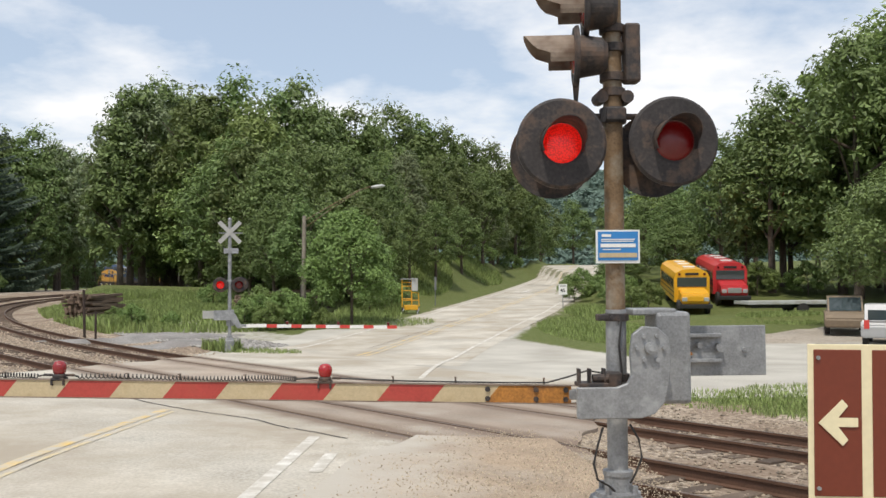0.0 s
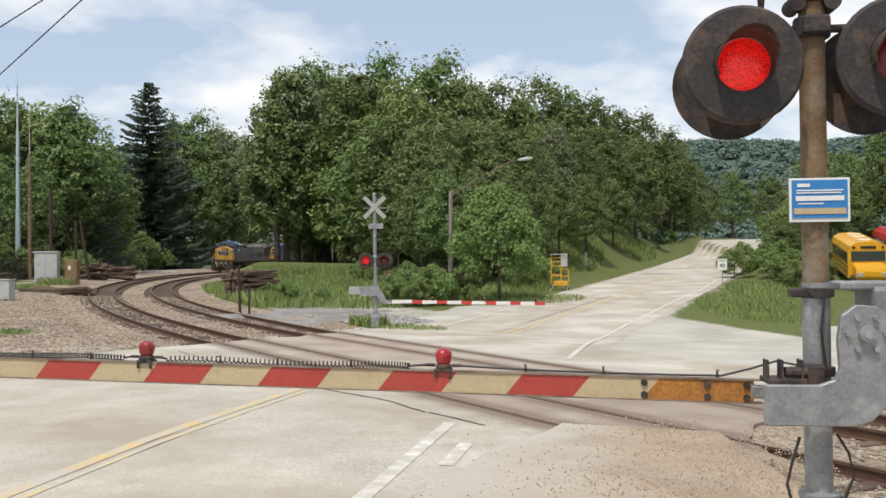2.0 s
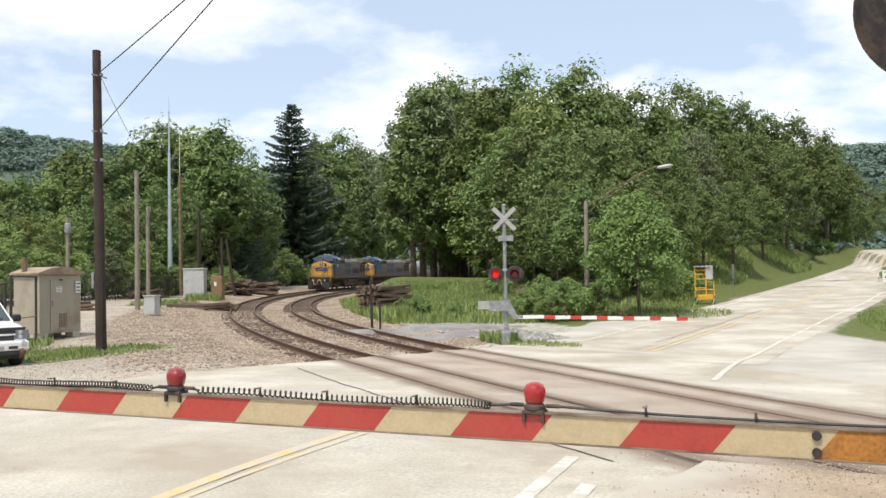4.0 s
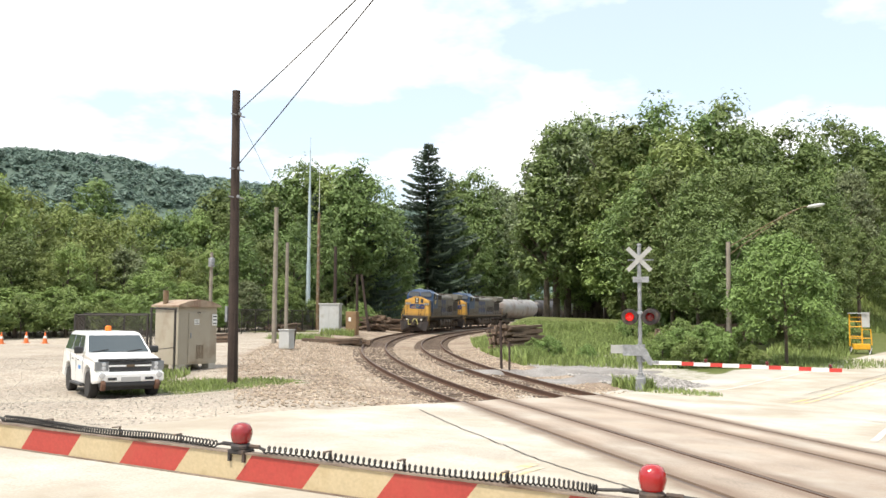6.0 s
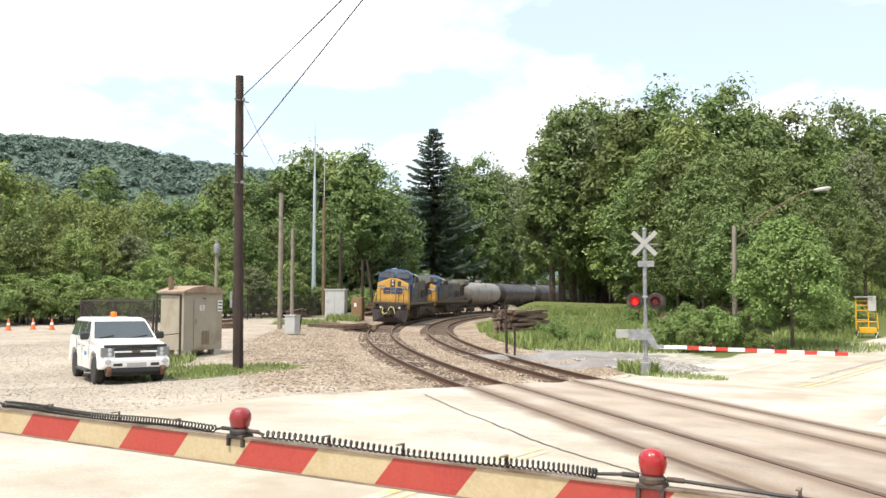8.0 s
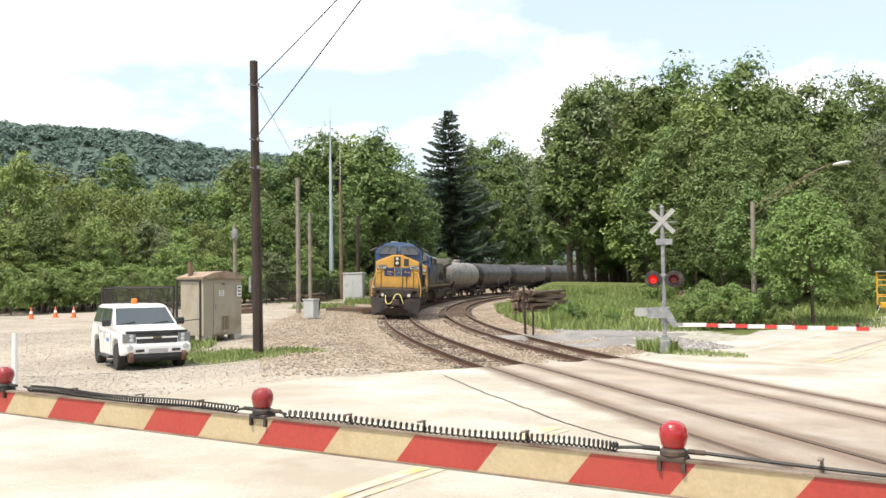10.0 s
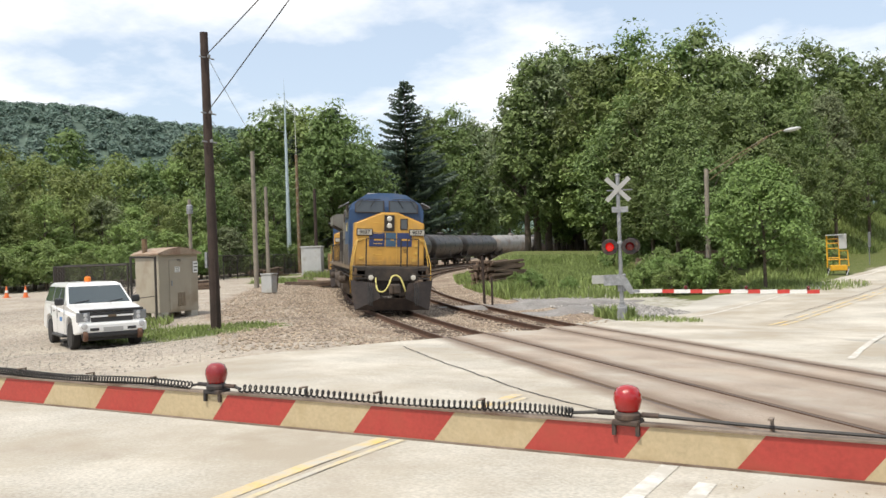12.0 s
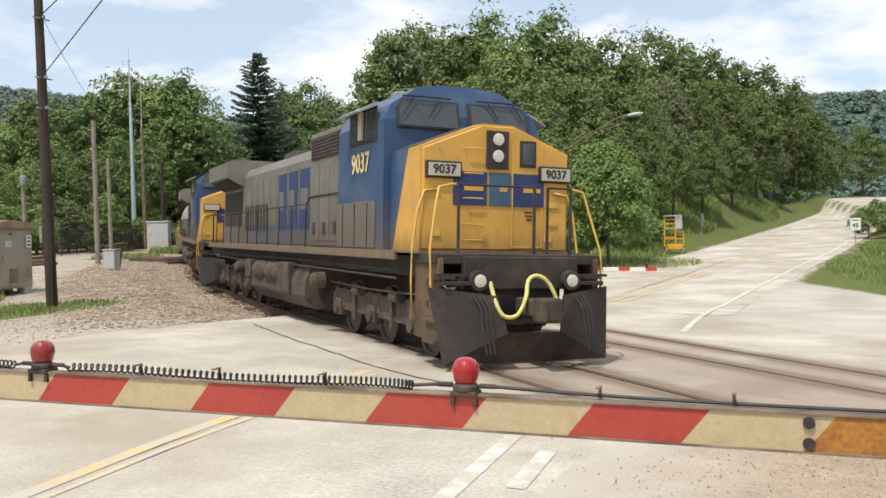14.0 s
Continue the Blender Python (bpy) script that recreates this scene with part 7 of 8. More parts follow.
def build_suv():
    """Faces -y in its own space, front axle at y = 0."""
    x, y = -21.2, 15.9
    d = Vector((0.866, -0.500)).normalized()
    yaw = math.degrees(math.atan2(d.x, -d.y))
    c = thing("rail_truck", pose(x, y, ground_z(x, y) + 0.0, 0, 0, yaw), "white utility truck with rusty rail guide wheels and orange roof beacon", "car")
    # lower body, lengthwise outline drawn out across the width
    side = [(-0.98, 0.50), (-1.0, 0.80), (-0.97, 1.06), (-0.90, 1.15), (-0.3, 1.22), (0.42, 1.29), (0.58, 1.33), (4.22, 1.33), (4.34, 1.15), (4.38, 0.72), (4.32, 0.48),
            (3.76, 0.42), (3.72, 0.66), (3.56, 0.88), (3.2, 0.96), (2.84, 0.88), (2.68, 0.66), (2.64, 0.38), (0.54, 0.38), (0.50, 0.66), (0.35, 0.88), (0.0, 0.96), (-0.35, 0.88), (-0.50, 0.66), (-0.54, 0.46)]
    bm = bmesh.new(); prism(bm, side, -1.0, 1.0, pose(0, 0, 0, 0, 0, 90))
    for v in bm.verts:
        if v.co.z > 1.0:
            v.co.x *= 0.965
        if v.co.y < -0.85:
            v.co.x *= 0.95
    bmesh.ops.bevel(bm, geom=[e for e in bm.edges if e.calc_length() > 0.05 and abs(e.verts[0].co.x - e.verts[1].co.x) < 0.5 and e.is_manifold and e.calc_face_angle(0) > 0.6], offset=0.035, segments=2, affect="EDGES")
    body = part("body", bm, M["car_white"], c, "white body")
    bm = bmesh.new()
    low, high = [(-0.955, 0.50), (0.955, 0.50), (0.955, 4.26), (-0.955, 4.26)], [(-0.80, 1.32), (0.80, 1.32), (0.78, 4.08), (-0.78, 4.08)]
    A = [bm.verts.new((a, b, 1.31)) for a, b in low]
    B = [bm.verts.new((a, b, 1.87)) for a, b in high]
    C = [bm.verts.new((a * 0.86, 1.5 + (b - 1.32) * 0.93, 1.94)) for a, b in high]
    for P, Q in ((A, B), (B, C)):
        for i in range(4):
            bm.faces.new((P[i], P[(i + 1) % 4], Q[(i + 1) % 4], Q[i]))
    bm.faces.new(C); bm.faces.new(list(reversed(A)))
    cabn = part("cabin", bm, M["car_white"], c, "white roof and pillars")

    def pane(name, pts, material=M["car_glass"]):
        bm = bmesh.new()
        V = [bm.verts.new(p) for p in pts]
        f = bm.faces.new(V)
        r = bmesh.ops.extrude_face_region(bm, geom=[f])
        f.normal_update()
        bmesh.ops.translate(bm, verts=[v for v in r["geom"] if isinstance(v, bmesh.types.BMVert)], vec=f.normal * 0.012)
        bmesh.ops.recalc_face_normals(bm, faces=bm.faces)
        return part(name, bm, material, cabn)

    pane("windscreen", [(-0.89, 0.515, 1.335), (0.89, 0.515, 1.335), (0.765, 1.235, 1.83), (-0.765, 1.235, 1.83)])
    for sx in (-1, 1):
        for y0, y1, t0, t1 in ((0.95, 1.85, 1.42, 1.85), (1.95, 2.85, 1.95, 2.85), (2.97, 4.12, 2.97, 3.98)):
            pane("side_window", [(sx * 0.952, y0, 1.36), (sx * 0.952, y1, 1.36), (sx * 0.828, t1, 1.82), (sx * 0.828, t0, 1.82)][:: sx])
        bm = bmesh.new(); box(bm, sx * 1.12, 0.78, 1.40, 0.26, 0.14, 0.22, bev=0.05)
        part("mirror", bm, M["trim_black"], c, "black door mirror")
        bm = bmesh.new(); box(bm, sx * 0.79, -0.955, 0.98, 0.38, 0.12, 0.28, bev=0.03)
        hl = part("headlight", bm, M["lamp_smoke"], c, "clear headlight")
        for zz in (0.92, 1.04):
            bm = bmesh.new(); lathe(bm, [(0.055, 0), (0.06, 0.02), (0.03, 0.03)], 14, pose(sx * 0.74, -1.01, zz) @ FACE)
            part("reflector", bm, M["lamp_clear"], hl)
        bm = bmesh.new(); box(bm, sx * 0.94, -0.94, 0.98, 0.06, 0.14, 0.26, bev=0.02)
        part("turn_lamp", bm, M["orange_lamp"], hl, "amber corner lamp")
        bm = bmesh.new(); lathe(bm, [(0.085, 0), (0.085, 0.03), (0.06, 0.04)], 16, pose(sx * 0.80, -1.125, 0.72) @ FACE)
        part("fog_lamp", bm, M["lamp_clear"], c)
        for yy in (1.25, 2.2):
            bm = bmesh.new(); box(bm, sx * 0.985, yy + 0.3, 1.08, 0.03, 0.2, 0.035, bev=0.008)
            part("door_handle", bm, M["trim_black"], c)
        for yy in (0.75, 1.90, 2.90):
            bm = bmesh.new(); box(bm, sx * 0.996, yy, 0.86, 0.012, 0.012, 0.80)
            part("door_seam", bm, M["trim_black"], c)
        bm = bmesh.new(); box(bm, sx * 1.0, 1.48, 0.36, 0.20, 1.7, 0.08, bev=0.03)
        part("running_board", bm, M["trim_black"], c)
        bm = bmesh.new(); box(bm, sx * 0.997, 1.3, 0.86, 0.01, 0.34, 0.12)
        part("door_emblem", bm, M["sign_blue"], c, "small blue door emblem")
        for yy in (0.0, 3.2):
            wheel_on(c, sx * 0.87, yy, 0.41)
        bm = bmesh.new(); lathe(bm, [(0.05, -0.08), (0.15, -0.07), (0.15, 0.04), (0.12, 0.05), (0.05, 0.05)], 18, pose(sx * 0.76, -1.08, 0.44, 0, 90, 0)); box(bm, sx * 0.74, -0.9, 0.5, 0.12, 0.3, 0.2, bev=0.02)
        part("rail_guide_wheel", bm, M["guide_rust"], c, "rusty steel rail guide wheel")
    bm = bmesh.new(); box(bm, 0, -0.985, 1.055, 1.20, 0.05, 0.10, bev=0.015); box(bm, 0, -0.985, 0.89, 1.18, 0.05, 0.14, bev=0.015)
    part("grille", bm, M["trim_black"], c, "black grille")
    bm = bmesh.new(); box(bm, 0, -1.0, 0.985, 1.22, 0.04, 0.05, bev=0.01)
    part("grille_bar", bm, M["car_white"], c)
    bm = bmesh.new(); box(bm, 0, -1.03, 0.985, 0.24, 0.02, 0.075, bev=0.015)
    part("emblem", bm, M["loco_sill"], c)
    bm = bmesh.new(); box(bm, 0, -0.95, 1.155, 1.78, 0.16, 0.07, bev=0.025)
    part("bonnet_deflector", bm, M["trim_black"], c, "black bonnet deflector")
    bm = bmesh.new(); box(bm, 0, -1.04, 0.66, 1.92, 0.18, 0.28, bev=0.06)
    bp = part("bumper", bm, M["car_white"], c, "white front bumper")
    bm = bmesh.new(); box(bm, 0, -1.05, 0.46, 1.75, 0.14, 0.14, bev=0.04); box(bm, -0.52, -1.125, 0.62, 0.26, 0.03, 0.09, bev=0.02); box(bm, 0.52, -1.125, 0.62, 0.26, 0.03, 0.09, bev=0.02)
    part("lower_bumper", bm, M["trim_black"], bp)
    bm = bmesh.new(); box(bm, 0, -1.13, 0.60, 0.55, 0.02, 0.14)
    part("licence_plate", bm, M["silver"], bp)
    bm = bmesh.new(); lathe(bm, [(0.09, 0), (0.10, 0.02), (0.095, 0.14), (0.06, 0.17)], 16, pose(-0.1, 1.7, 1.955))
    part("roof_beacon", bm, M["orange_lamp"], c, "orange roof beacon")
    bm = bmesh.new(); box(bm, 0, 1.5, 0.36, 1.5, 4.4, 0.18)
    part("chassis", bm, M["trim_black"], c)
    for sx in (-0.5, 0.5):
        bm = bmesh.new(); bar_path(bm, [(sx - 0.25, 0.50, 1.35), (sx + 0.2, 0.60, 1.41)], 0.012)
        part("wiper", bm, M["trim_black"], c)
    c.scale = (0.95, 0.95, 0.95)


M["lamp_smoke"] = mat("lamp_smoke", (0.20, 0.21, 0.22), 0.12, 0.2, vary=0.15, scale=14, bump=0.1, coat=0.5)
build_suv()


def build_bus(x, y, paint, label, yaw, hood_len=1.7):
    c = thing("school_bus", pose(x, y, ground_z(x, y) - 0.02, 5.7, 0, yaw), label, "bus", "parked buses")
    prof = [(-1.2, 0.75), (1.2, 0.75), (1.2, 2.45), (1.08, 2.80), (0.7, 3.02), (0, 3.08), (-0.7, 3.02), (-1.08, 2.80), (-1.2, 2.45)]
    bm = bmesh.new(); prism(bm, prof, 0, 8.6)
    body = part("body", bm, paint, c)
    bm = bmesh.new(); prism(bm, [(0.1, 0.6), (0.0, 1.0), (-hood_len, 0.95 - 0.15), (-hood_len - 0.08, 1.15), (-hood_len, 1.55), (0.0, 1.75), (0.1, 1.75)], -0.92, 0.92, pose(0, 0, 0, 0, 0, 90))
    bmesh.ops.bevel(bm, geom=bm.edges[:], offset=0.07, segments=2, affect="EDGES")
    part("bonnet", bm, paint, c)
    bm = bmesh.new(); box(bm, 0, -0.02, 2.15, 2.0, 0.04, 0.66, bev=0.01)
    part("windscreen", bm, M["car_glass"], c, "dark windscreen")
    bm = bmesh.new(); box(bm, 0, -0.03, 2.72, 0.9, 0.03, 0.16)
    part("destination_board", bm, M["ink"], c)
    for sx in (-1, 1):
        for k in range(9):
            bm = bmesh.new(); box(bm, sx * 1.205, 0.75 + 0.86 * k, 2.05, 0.02, 0.66, 0.55, bev=0.006)
            part("window", bm, M["car_glass"], c)
        for zz in (1.1, 1.45, 1.72):
            bm = bmesh.new(); box(bm, sx * 1.21, 4.3, zz, 0.02, 8.5, 0.045)
            part("rub_rail", bm, M["ink"], c)
        bm = bmesh.new(); box(bm, sx * 0.72, -hood_len - 0.06, 1.15, 0.34, 0.06, 0.26, bev=0.02)
        part("headlight", bm, M["lamp_clear"], c)
        bm = bmesh.new(); lathe(bm, [(0.09, 0), (0.09, 0.04), (0.05, 0.05)], 12, pose(sx * 0.85, -0.03, 2.72) @ FACE)
        part("warning_lamp", bm, M["red_lens_dim"], c)
        for yy in (-0.6, 5.9):
            wheel_on(c, sx * 0.95, yy, 0.5, 0.3)
    bm = bmesh.new(); box(bm, 0, -hood_len - 0.07, 1.2, 0.95, 0.05, 0.36, bev=0.02)
    part("grille", bm, M["silver"] if paint is M["bus_red"] else paint, c)
    bm = bmesh.new(); box(bm, 0, -hood_len - 0.15, 0.68, 2.2, 0.16, 0.28, bev=0.03)
    part("bumper", bm, M["ink"], c)
    for k in (1.6, 4.3, 6.4):
        bm = bmesh.new(); box(bm, 0, k, 3.10, 0.8, 0.6, 0.06, bev=0.02)
        part("roof_hatch", bm, M["sign_white"], c)


build_bus(15.7, 56.5, M["bus_yellow"], "yellow school bus parked under the trees", -7)
build_bus(19.3, 59.5, M["bus_red"], "red bus parked beside the yellow one", -7)


def build_trailer():
    x, y = 20.4, 51.5
    c = thing("flat_trailer", pose(x, y, ground_z(x, y), 0, 0, 5), "low grey flatbed trailer on the grass", "trailer")
    bm = bmesh.new(); box(bm, 0, 0, 0.75, 6.0, 2.2, 0.22, bev=0.02)
    part("deck", bm, M["cab_grey"], c)
    bm = bmesh.new(); box(bm, 0, 0, 0.5, 5.0, 1.0, 0.2)
    part("frame", bm, M["trim_black"], c)
    for yy in (-1.0, 1.0):
        bm = bmesh.new(); lathe(bm, [(0.08, -0.12), (0.36, -0.1), (0.36, 0.1), (0.08, 0.12)], 18, pose(0.6, yy, 0.36, 90, 0, 0))
        part("wheel", bm, M["tyre"], c)


build_trailer()


def build_parked_car(x, y, yaw, paint, label, h=1.7, name="parked_car"):
    c = thing(name, pose(x, y, ground_z(x, y), 0, 0, yaw), label, "car", "cars by the trees")
    bm = bmesh.new(); prism(bm, [(-2.3, 0.35), (-2.35, 0.75), (-2.2, 1.0), (-1.3, 1.08), (2.1, 1.1), (2.3, 0.9), (2.3, 0.4)], -0.92, 0.92, pose(0, 0, 0, 0, 0, 90))
    bmesh.ops.bevel(bm, geom=bm.edges[:], offset=0.06, segments=2, affect="EDGES")
    part("body", bm, paint, c)
    bm = bmesh.new(); prism(bm, [(-1.4, 1.05), (-0.6, h - 0.05), (-0.3, h), (1.9, h), (2.2, 1.08)], -0.78, 0.78, pose(0, 0, 0, 0, 0, 90))
    part("cabin", bm, paint, c)
    for sx in (-1, 1):
        bm = bmesh.new(); prism(bm, [(-1.15, 1.1), (-0.55, h - 0.1), (1.8, h - 0.1), (2.05, 1.1)], -0.01, 0.01, pose(sx * 0.79, 0, 0, 0, 0, 90))
        part("side_window", bm, M["car_glass"], c)
        bm = bmesh.new(); box(bm, sx * 0.7, 2.3, 0.95, 0.2, 0.05, 0.35)
        part("tail_lamp", bm, M["far_red"], c)
        for yy in (-1.4, 1.4):
            wheel_on(c, sx * 0.8, yy, 0.34, 0.22)
    bm = bmesh.new(); prism(bm, [(-1.36, 1.1), (-0.62, h - 0.08), (-0.60, h - 0.08), (-1.33, 1.1)], -0.7, 0.7, pose(0, -0.02, 0.02, 0, 0, 90))
    part("windscreen", bm, M["car_glass"], c)
    bm = bmesh.new(); box(bm, 0, 2.18, 1.33, 1.3, 0.04, 0.4, m=None)
    part("rear_window", bm, M["car_glass"], c)


build_parked_car(17.4, 32.0, 152, M["silver"], "silver minivan parked in the trees' shade", 1.75)
build_parked_car(18.2, 38.0, -22, M["hut_dark"], "dark brown pickup truck in the trees' shade", 1.8, "pickup_truck")


def build_message_board():
    x, y = 8.5, 16.2
    c = thing("message_board", pose(x, y, ground_z(x, y), 0, 0, -22), "white changeable letter board on short legs in the grass", "sign board")
    bm = bmesh.new(); box(bm, 0, 0, 0.95, 2.3, 0.12, 1.15, bev=0.02)
    fr = part("frame", bm, M["trim_black"], c, "black frame")
    bm = bmesh.new(); box(bm, 0, -0.065, 0.92, 2.2, 0.02, 1.02)
    face = part("panel", bm, M["sign_white"], c, "white panel with black letters")
    for i, (txt, mm) in enumerate((("HELP YOUR DAD LOOK", "ink"), ("20% OFF", "far_red"), ("MEN'S CLOTHING", "ink"), ("SAT. & SUN.", "ink"))):
        letters(txt, 0.19, M[mm], face, pose(0.0, -0.08, 1.30 - 0.235 * i, 90, 0, 0), "message_line")
    for i in range(3):
        bm = bmesh.new(); box(bm, 0, -0.078, 1.175 - 0.235 * i, 2.2, 0.006, 0.012)
        part("letter_rail", bm, M["cab_grey"], face)
    bm = bmesh.new(); prism(bm, [(-1.15, 1.52), (1.15, 1.52), (1.15, 1.62), (0.9, 1.72), (-0.9, 1.72), (-1.15, 1.62)], -0.06, 0.06)
    part("top_box", bm, M["trim_black"], c)
    for k in range(4):
        bm = bmesh.new(); bmesh.ops.create_uvsphere(bm, u_segments=10, v_segments=6, radius=0.045, matrix=Matrix.Translation((-0.9 + 0.6 * k, -0.08, 1.62)))
        part("bulb", bm, M["bus_yellow"], c)
    for sx in (-1.05, 1.05):
        bm = bmesh.new(); tube(bm, (sx, 0, 0), (sx, 0, 0.5), 0.03, seg=8)
        part("leg", bm, M["trim_black"], c)
    c.scale = (0.6, 0.6, 0.6)


build_message_board()


# ---- trees, bushes, grass, hills ----
def leaf_mesh(name, clusters, per, size, material, seed, up=0.35, squash=1.0):
    """Leaves as small bent quads about cluster centres: (x, y, z, radius)."""
    r = np.random.RandomState(seed)
    C = np.array(clusters)
    n = len(C) * per
    c = np.repeat(C, per, axis=0)
    d = r.normal(size=(n, 3))
    d /= np.linalg.norm(d, axis=1)[:, None]
    d[:, 2] = np.where(d[:, 2] < -0.35, -d[:, 2], d[:, 2])
    rad = c[:, 3] * r.uniform(0.62, 1.12, n)
    p = c[:, :3] + d * rad[:, None] * np.array([1, 1, squash])
    nrm = d + r.normal(size=(n, 3)) * 0.42 + np.array([0, 0, up])
    nrm /= np.linalg.norm(nrm, axis=1)[:, None]
    t = np.cross(nrm, r.normal(size=(n, 3)))
    t /= np.linalg.norm(t, axis=1)[:, None]
    b = np.cross(nrm, t)
    sz = size * r.uniform(0.6, 1.35, n)[:, None]
    V = np.empty((n, 3, 3))
    V[:, 0] = p - t * sz
    V[:, 1] = p + t * sz * 0.65 + b * sz * 0.50
    V[:, 2] = p + t * sz * 0.90 - b * sz * 0.46
    me = bpy.data.meshes.new(name)
    me.from_pydata(V.reshape(-1, 3).tolist(), [], np.arange(n * 3).reshape(-1, 3).tolist())
    me.materials.append(material)
    return me


def crown_clusters(seed, h, w, lobes, low=0.22):
    """Lumps of foliage that make an uneven crown h high and w wide, from low * h up."""
    r = random.Random(seed)
    out = []
    cz, rz = h * (1 + low) / 2, h * (1 - low) / 2
    boughs = [(r.uniform(0, math.tau), r.uniform(0.0, 0.9), r.uniform(0.74, 1.07)) for _ in range(9)]
    for k in range(lobes):
        a, e = r.uniform(0, math.tau), math.asin(r.uniform(-0.85, 1))
        k2 = r.uniform(0.55, 1.0) ** 0.5
        bulge = 1.0
        for ba, be, bs in boughs:
            dd = math.cos(a - ba) * math.cos(e) * math.cos(be) + math.sin(e) * math.sin(be)
            if dd > 0.8:
                bulge = max(bulge, bs) if bs > 1 else min(bulge, bs)
        q = k2 * bulge
        taper = 1.0 - 0.25 * max(0, math.sin(e))
        out.append((math.cos(a) * math.cos(e) * w / 2 * q * taper * 0.86, math.sin(a) * math.cos(e) * w / 2 * q * taper * 0.86, cz + math.sin(e) * rz * q * 0.92, w * r.choice((0.05, 0.065, 0.08, 0.10, 0.13)) * r.uniform(0.85, 1.15)))
    return out


def make_tree(h, w, lobes, per, size, material, seed, low=0.22, label="", category="tree", name="tree", trunk_r=None):
    t = thing(name, pose(0, 0, -50), label, category, "trees of the woods")
    bm = bmesh.new()
    r = random.Random(seed + 1)
    tr = trunk_r or h * 0.016 + 0.06
    tube(bm, (0, 0, -0.4), (0, 0, h * 0.45), tr, tr * 0.6, 9)
    tube(bm, (0, 0, h * 0.45), (r.uniform(-0.4, 0.4), r.uniform(-0.4, 0.4), h * 0.82), tr * 0.6, tr * 0.15, 7)
    for k in range(9):
        a, z0 = r.uniform(0, math.tau), h * r.uniform(0.2, 0.6)
        e = Vector((math.cos(a) * w * 0.36, math.sin(a) * w * 0.36, z0 + h * r.uniform(0.12, 0.25)))
        tube(bm, (0, 0, z0), e, tr * 0.35, tr * 0.08, 6)
    part("trunk", bm, M["bark"], t, "brown trunk and limbs")
    ob = new("crown", leaf_mesh("crown", crown_clusters(seed, h, w, lobes, low), per, size, material, seed))
    ob.parent = t
    return t


def make_spruce(h, w, seed):
    """Whorls of boughs that sag and lift at their tips, hung with needle sprays."""
    t = thing("spruce", pose(0, 0, -50), "tall dark spruce with drooping boughs", "tree", "trees of the woods")
    bm = bmesh.new(); tube(bm, (0, 0, -0.4), (0, 0, h * 0.99), 0.3, 0.02, 9)
    part("trunk", bm, M["bark"], t)
    r = random.Random(seed)
    V = []
    z = h * 0.05
    while z < h * 0.985:
        f = 1 - z / h
        n = 6 + int(7 * f)
        a0 = r.uniform(0, math.tau)
        for k in range(n):
            a = a0 + math.tau * (k + r.uniform(-0.3, 0.3)) / n
            reach = max(0.25, w / 2 * f ** 0.8 * r.choice((0.5, 0.66, 0.8, 0.9, 1.0, 1.15)))
            ca, sa = math.cos(a), math.sin(a)
            zb = z + r.uniform(-0.45, 0.45) * (0.35 + f)
            steps = max(4, int(reach / 0.3))
            for i in range(1, steps + 1):
                q = i / steps
                d = reach * q
                zz = zb + 0.30 * reach * q * (1 - f) - 0.34 * reach * (q - 0.75 * q * q * q) * (0.4 + f)
                wide = (0.10 + 0.55 * (1 - q) ** 0.6 * min(1.0, reach / 3)) * r.uniform(0.8, 1.2)
                for side in (-1, 1):
                    ex, ey = ca * 0.30 - sa * side * wide, sa * 0.30 + ca * side * wide
                    p = (ca * d, sa * d, zz)
                    V += [(p[0] - ca * 0.22, p[1] - sa * 0.22, p[2] + 0.05), (p[0] + ca * 0.20, p[1] + sa * 0.20, p[2] + 0.04), (p[0] + ex, p[1] + ey, p[2] - r.uniform(0.05, 0.35))]
                V += [(ca * (d - 0.25), sa * (d - 0.25), zz + 0.06), (ca * (d + 0.25), sa * (d + 0.25), zz + 0.05), (ca * d + r.uniform(-0.1, 0.1), sa * d + r.uniform(-0.1, 0.1), zz - r.uniform(0.25, 0.6) * (0.5 + f))]
        z += 0.34 + 0.42 * f
    me = bpy.data.meshes.new("crown")
    me.from_pydata(V, [], [(3 * i, 3 * i + 1, 3 * i + 2) for i in range(len(V) // 3)])
    me.materials.append(M["needle"])
    ob = new("crown", me)
    ob.parent = t
    return t


KINDS = [
    (make_tree(16, 11, 216, 56, 0.21, M["leaf_a"], 11, 0.10, "broad deciduous tree in full summer leaf"), 16),
    (make_tree(16, 9.5, 202, 56, 0.21, M["leaf_a"], 12, 0.16, "tall deciduous tree in full summer leaf"), 16),
    (make_tree(16, 10, 202, 56, 0.21, M["leaf_b"], 13, 0.03, "light green deciduous tree in summer leaf"), 16),
    (make_tree(16, 10, 202, 56, 0.21, M["leaf_c"], 14, 0.12, "silvery green deciduous tree in summer leaf"), 16),
    (make_tree(16, 7.5, 162, 56, 0.21, M["leaf_a"], 15, 0.02, "slender deciduous tree in summer leaf"), 16),
]
SPRUCE = make_spruce(24, 16.5, 21)
SMALL = make_tree(6.6, 6.4, 190, 130, 0.10, M["leaf_d"], 31, 0.10, "small round green tree beside the road", trunk_r=0.1)
BUSH = make_tree(2.2, 3.0, 55, 110, 0.075, M["leaf_d"], 41, 0.0, "light green leafy bush among tall grass", "bush", "bush", 0.04)
SHADE = make_tree(8.5, 10.5, 210, 120, 0.125, M["leaf_a"], 51, 0.15, "spreading tree with browned leaf tips", trunk_r=0.16)
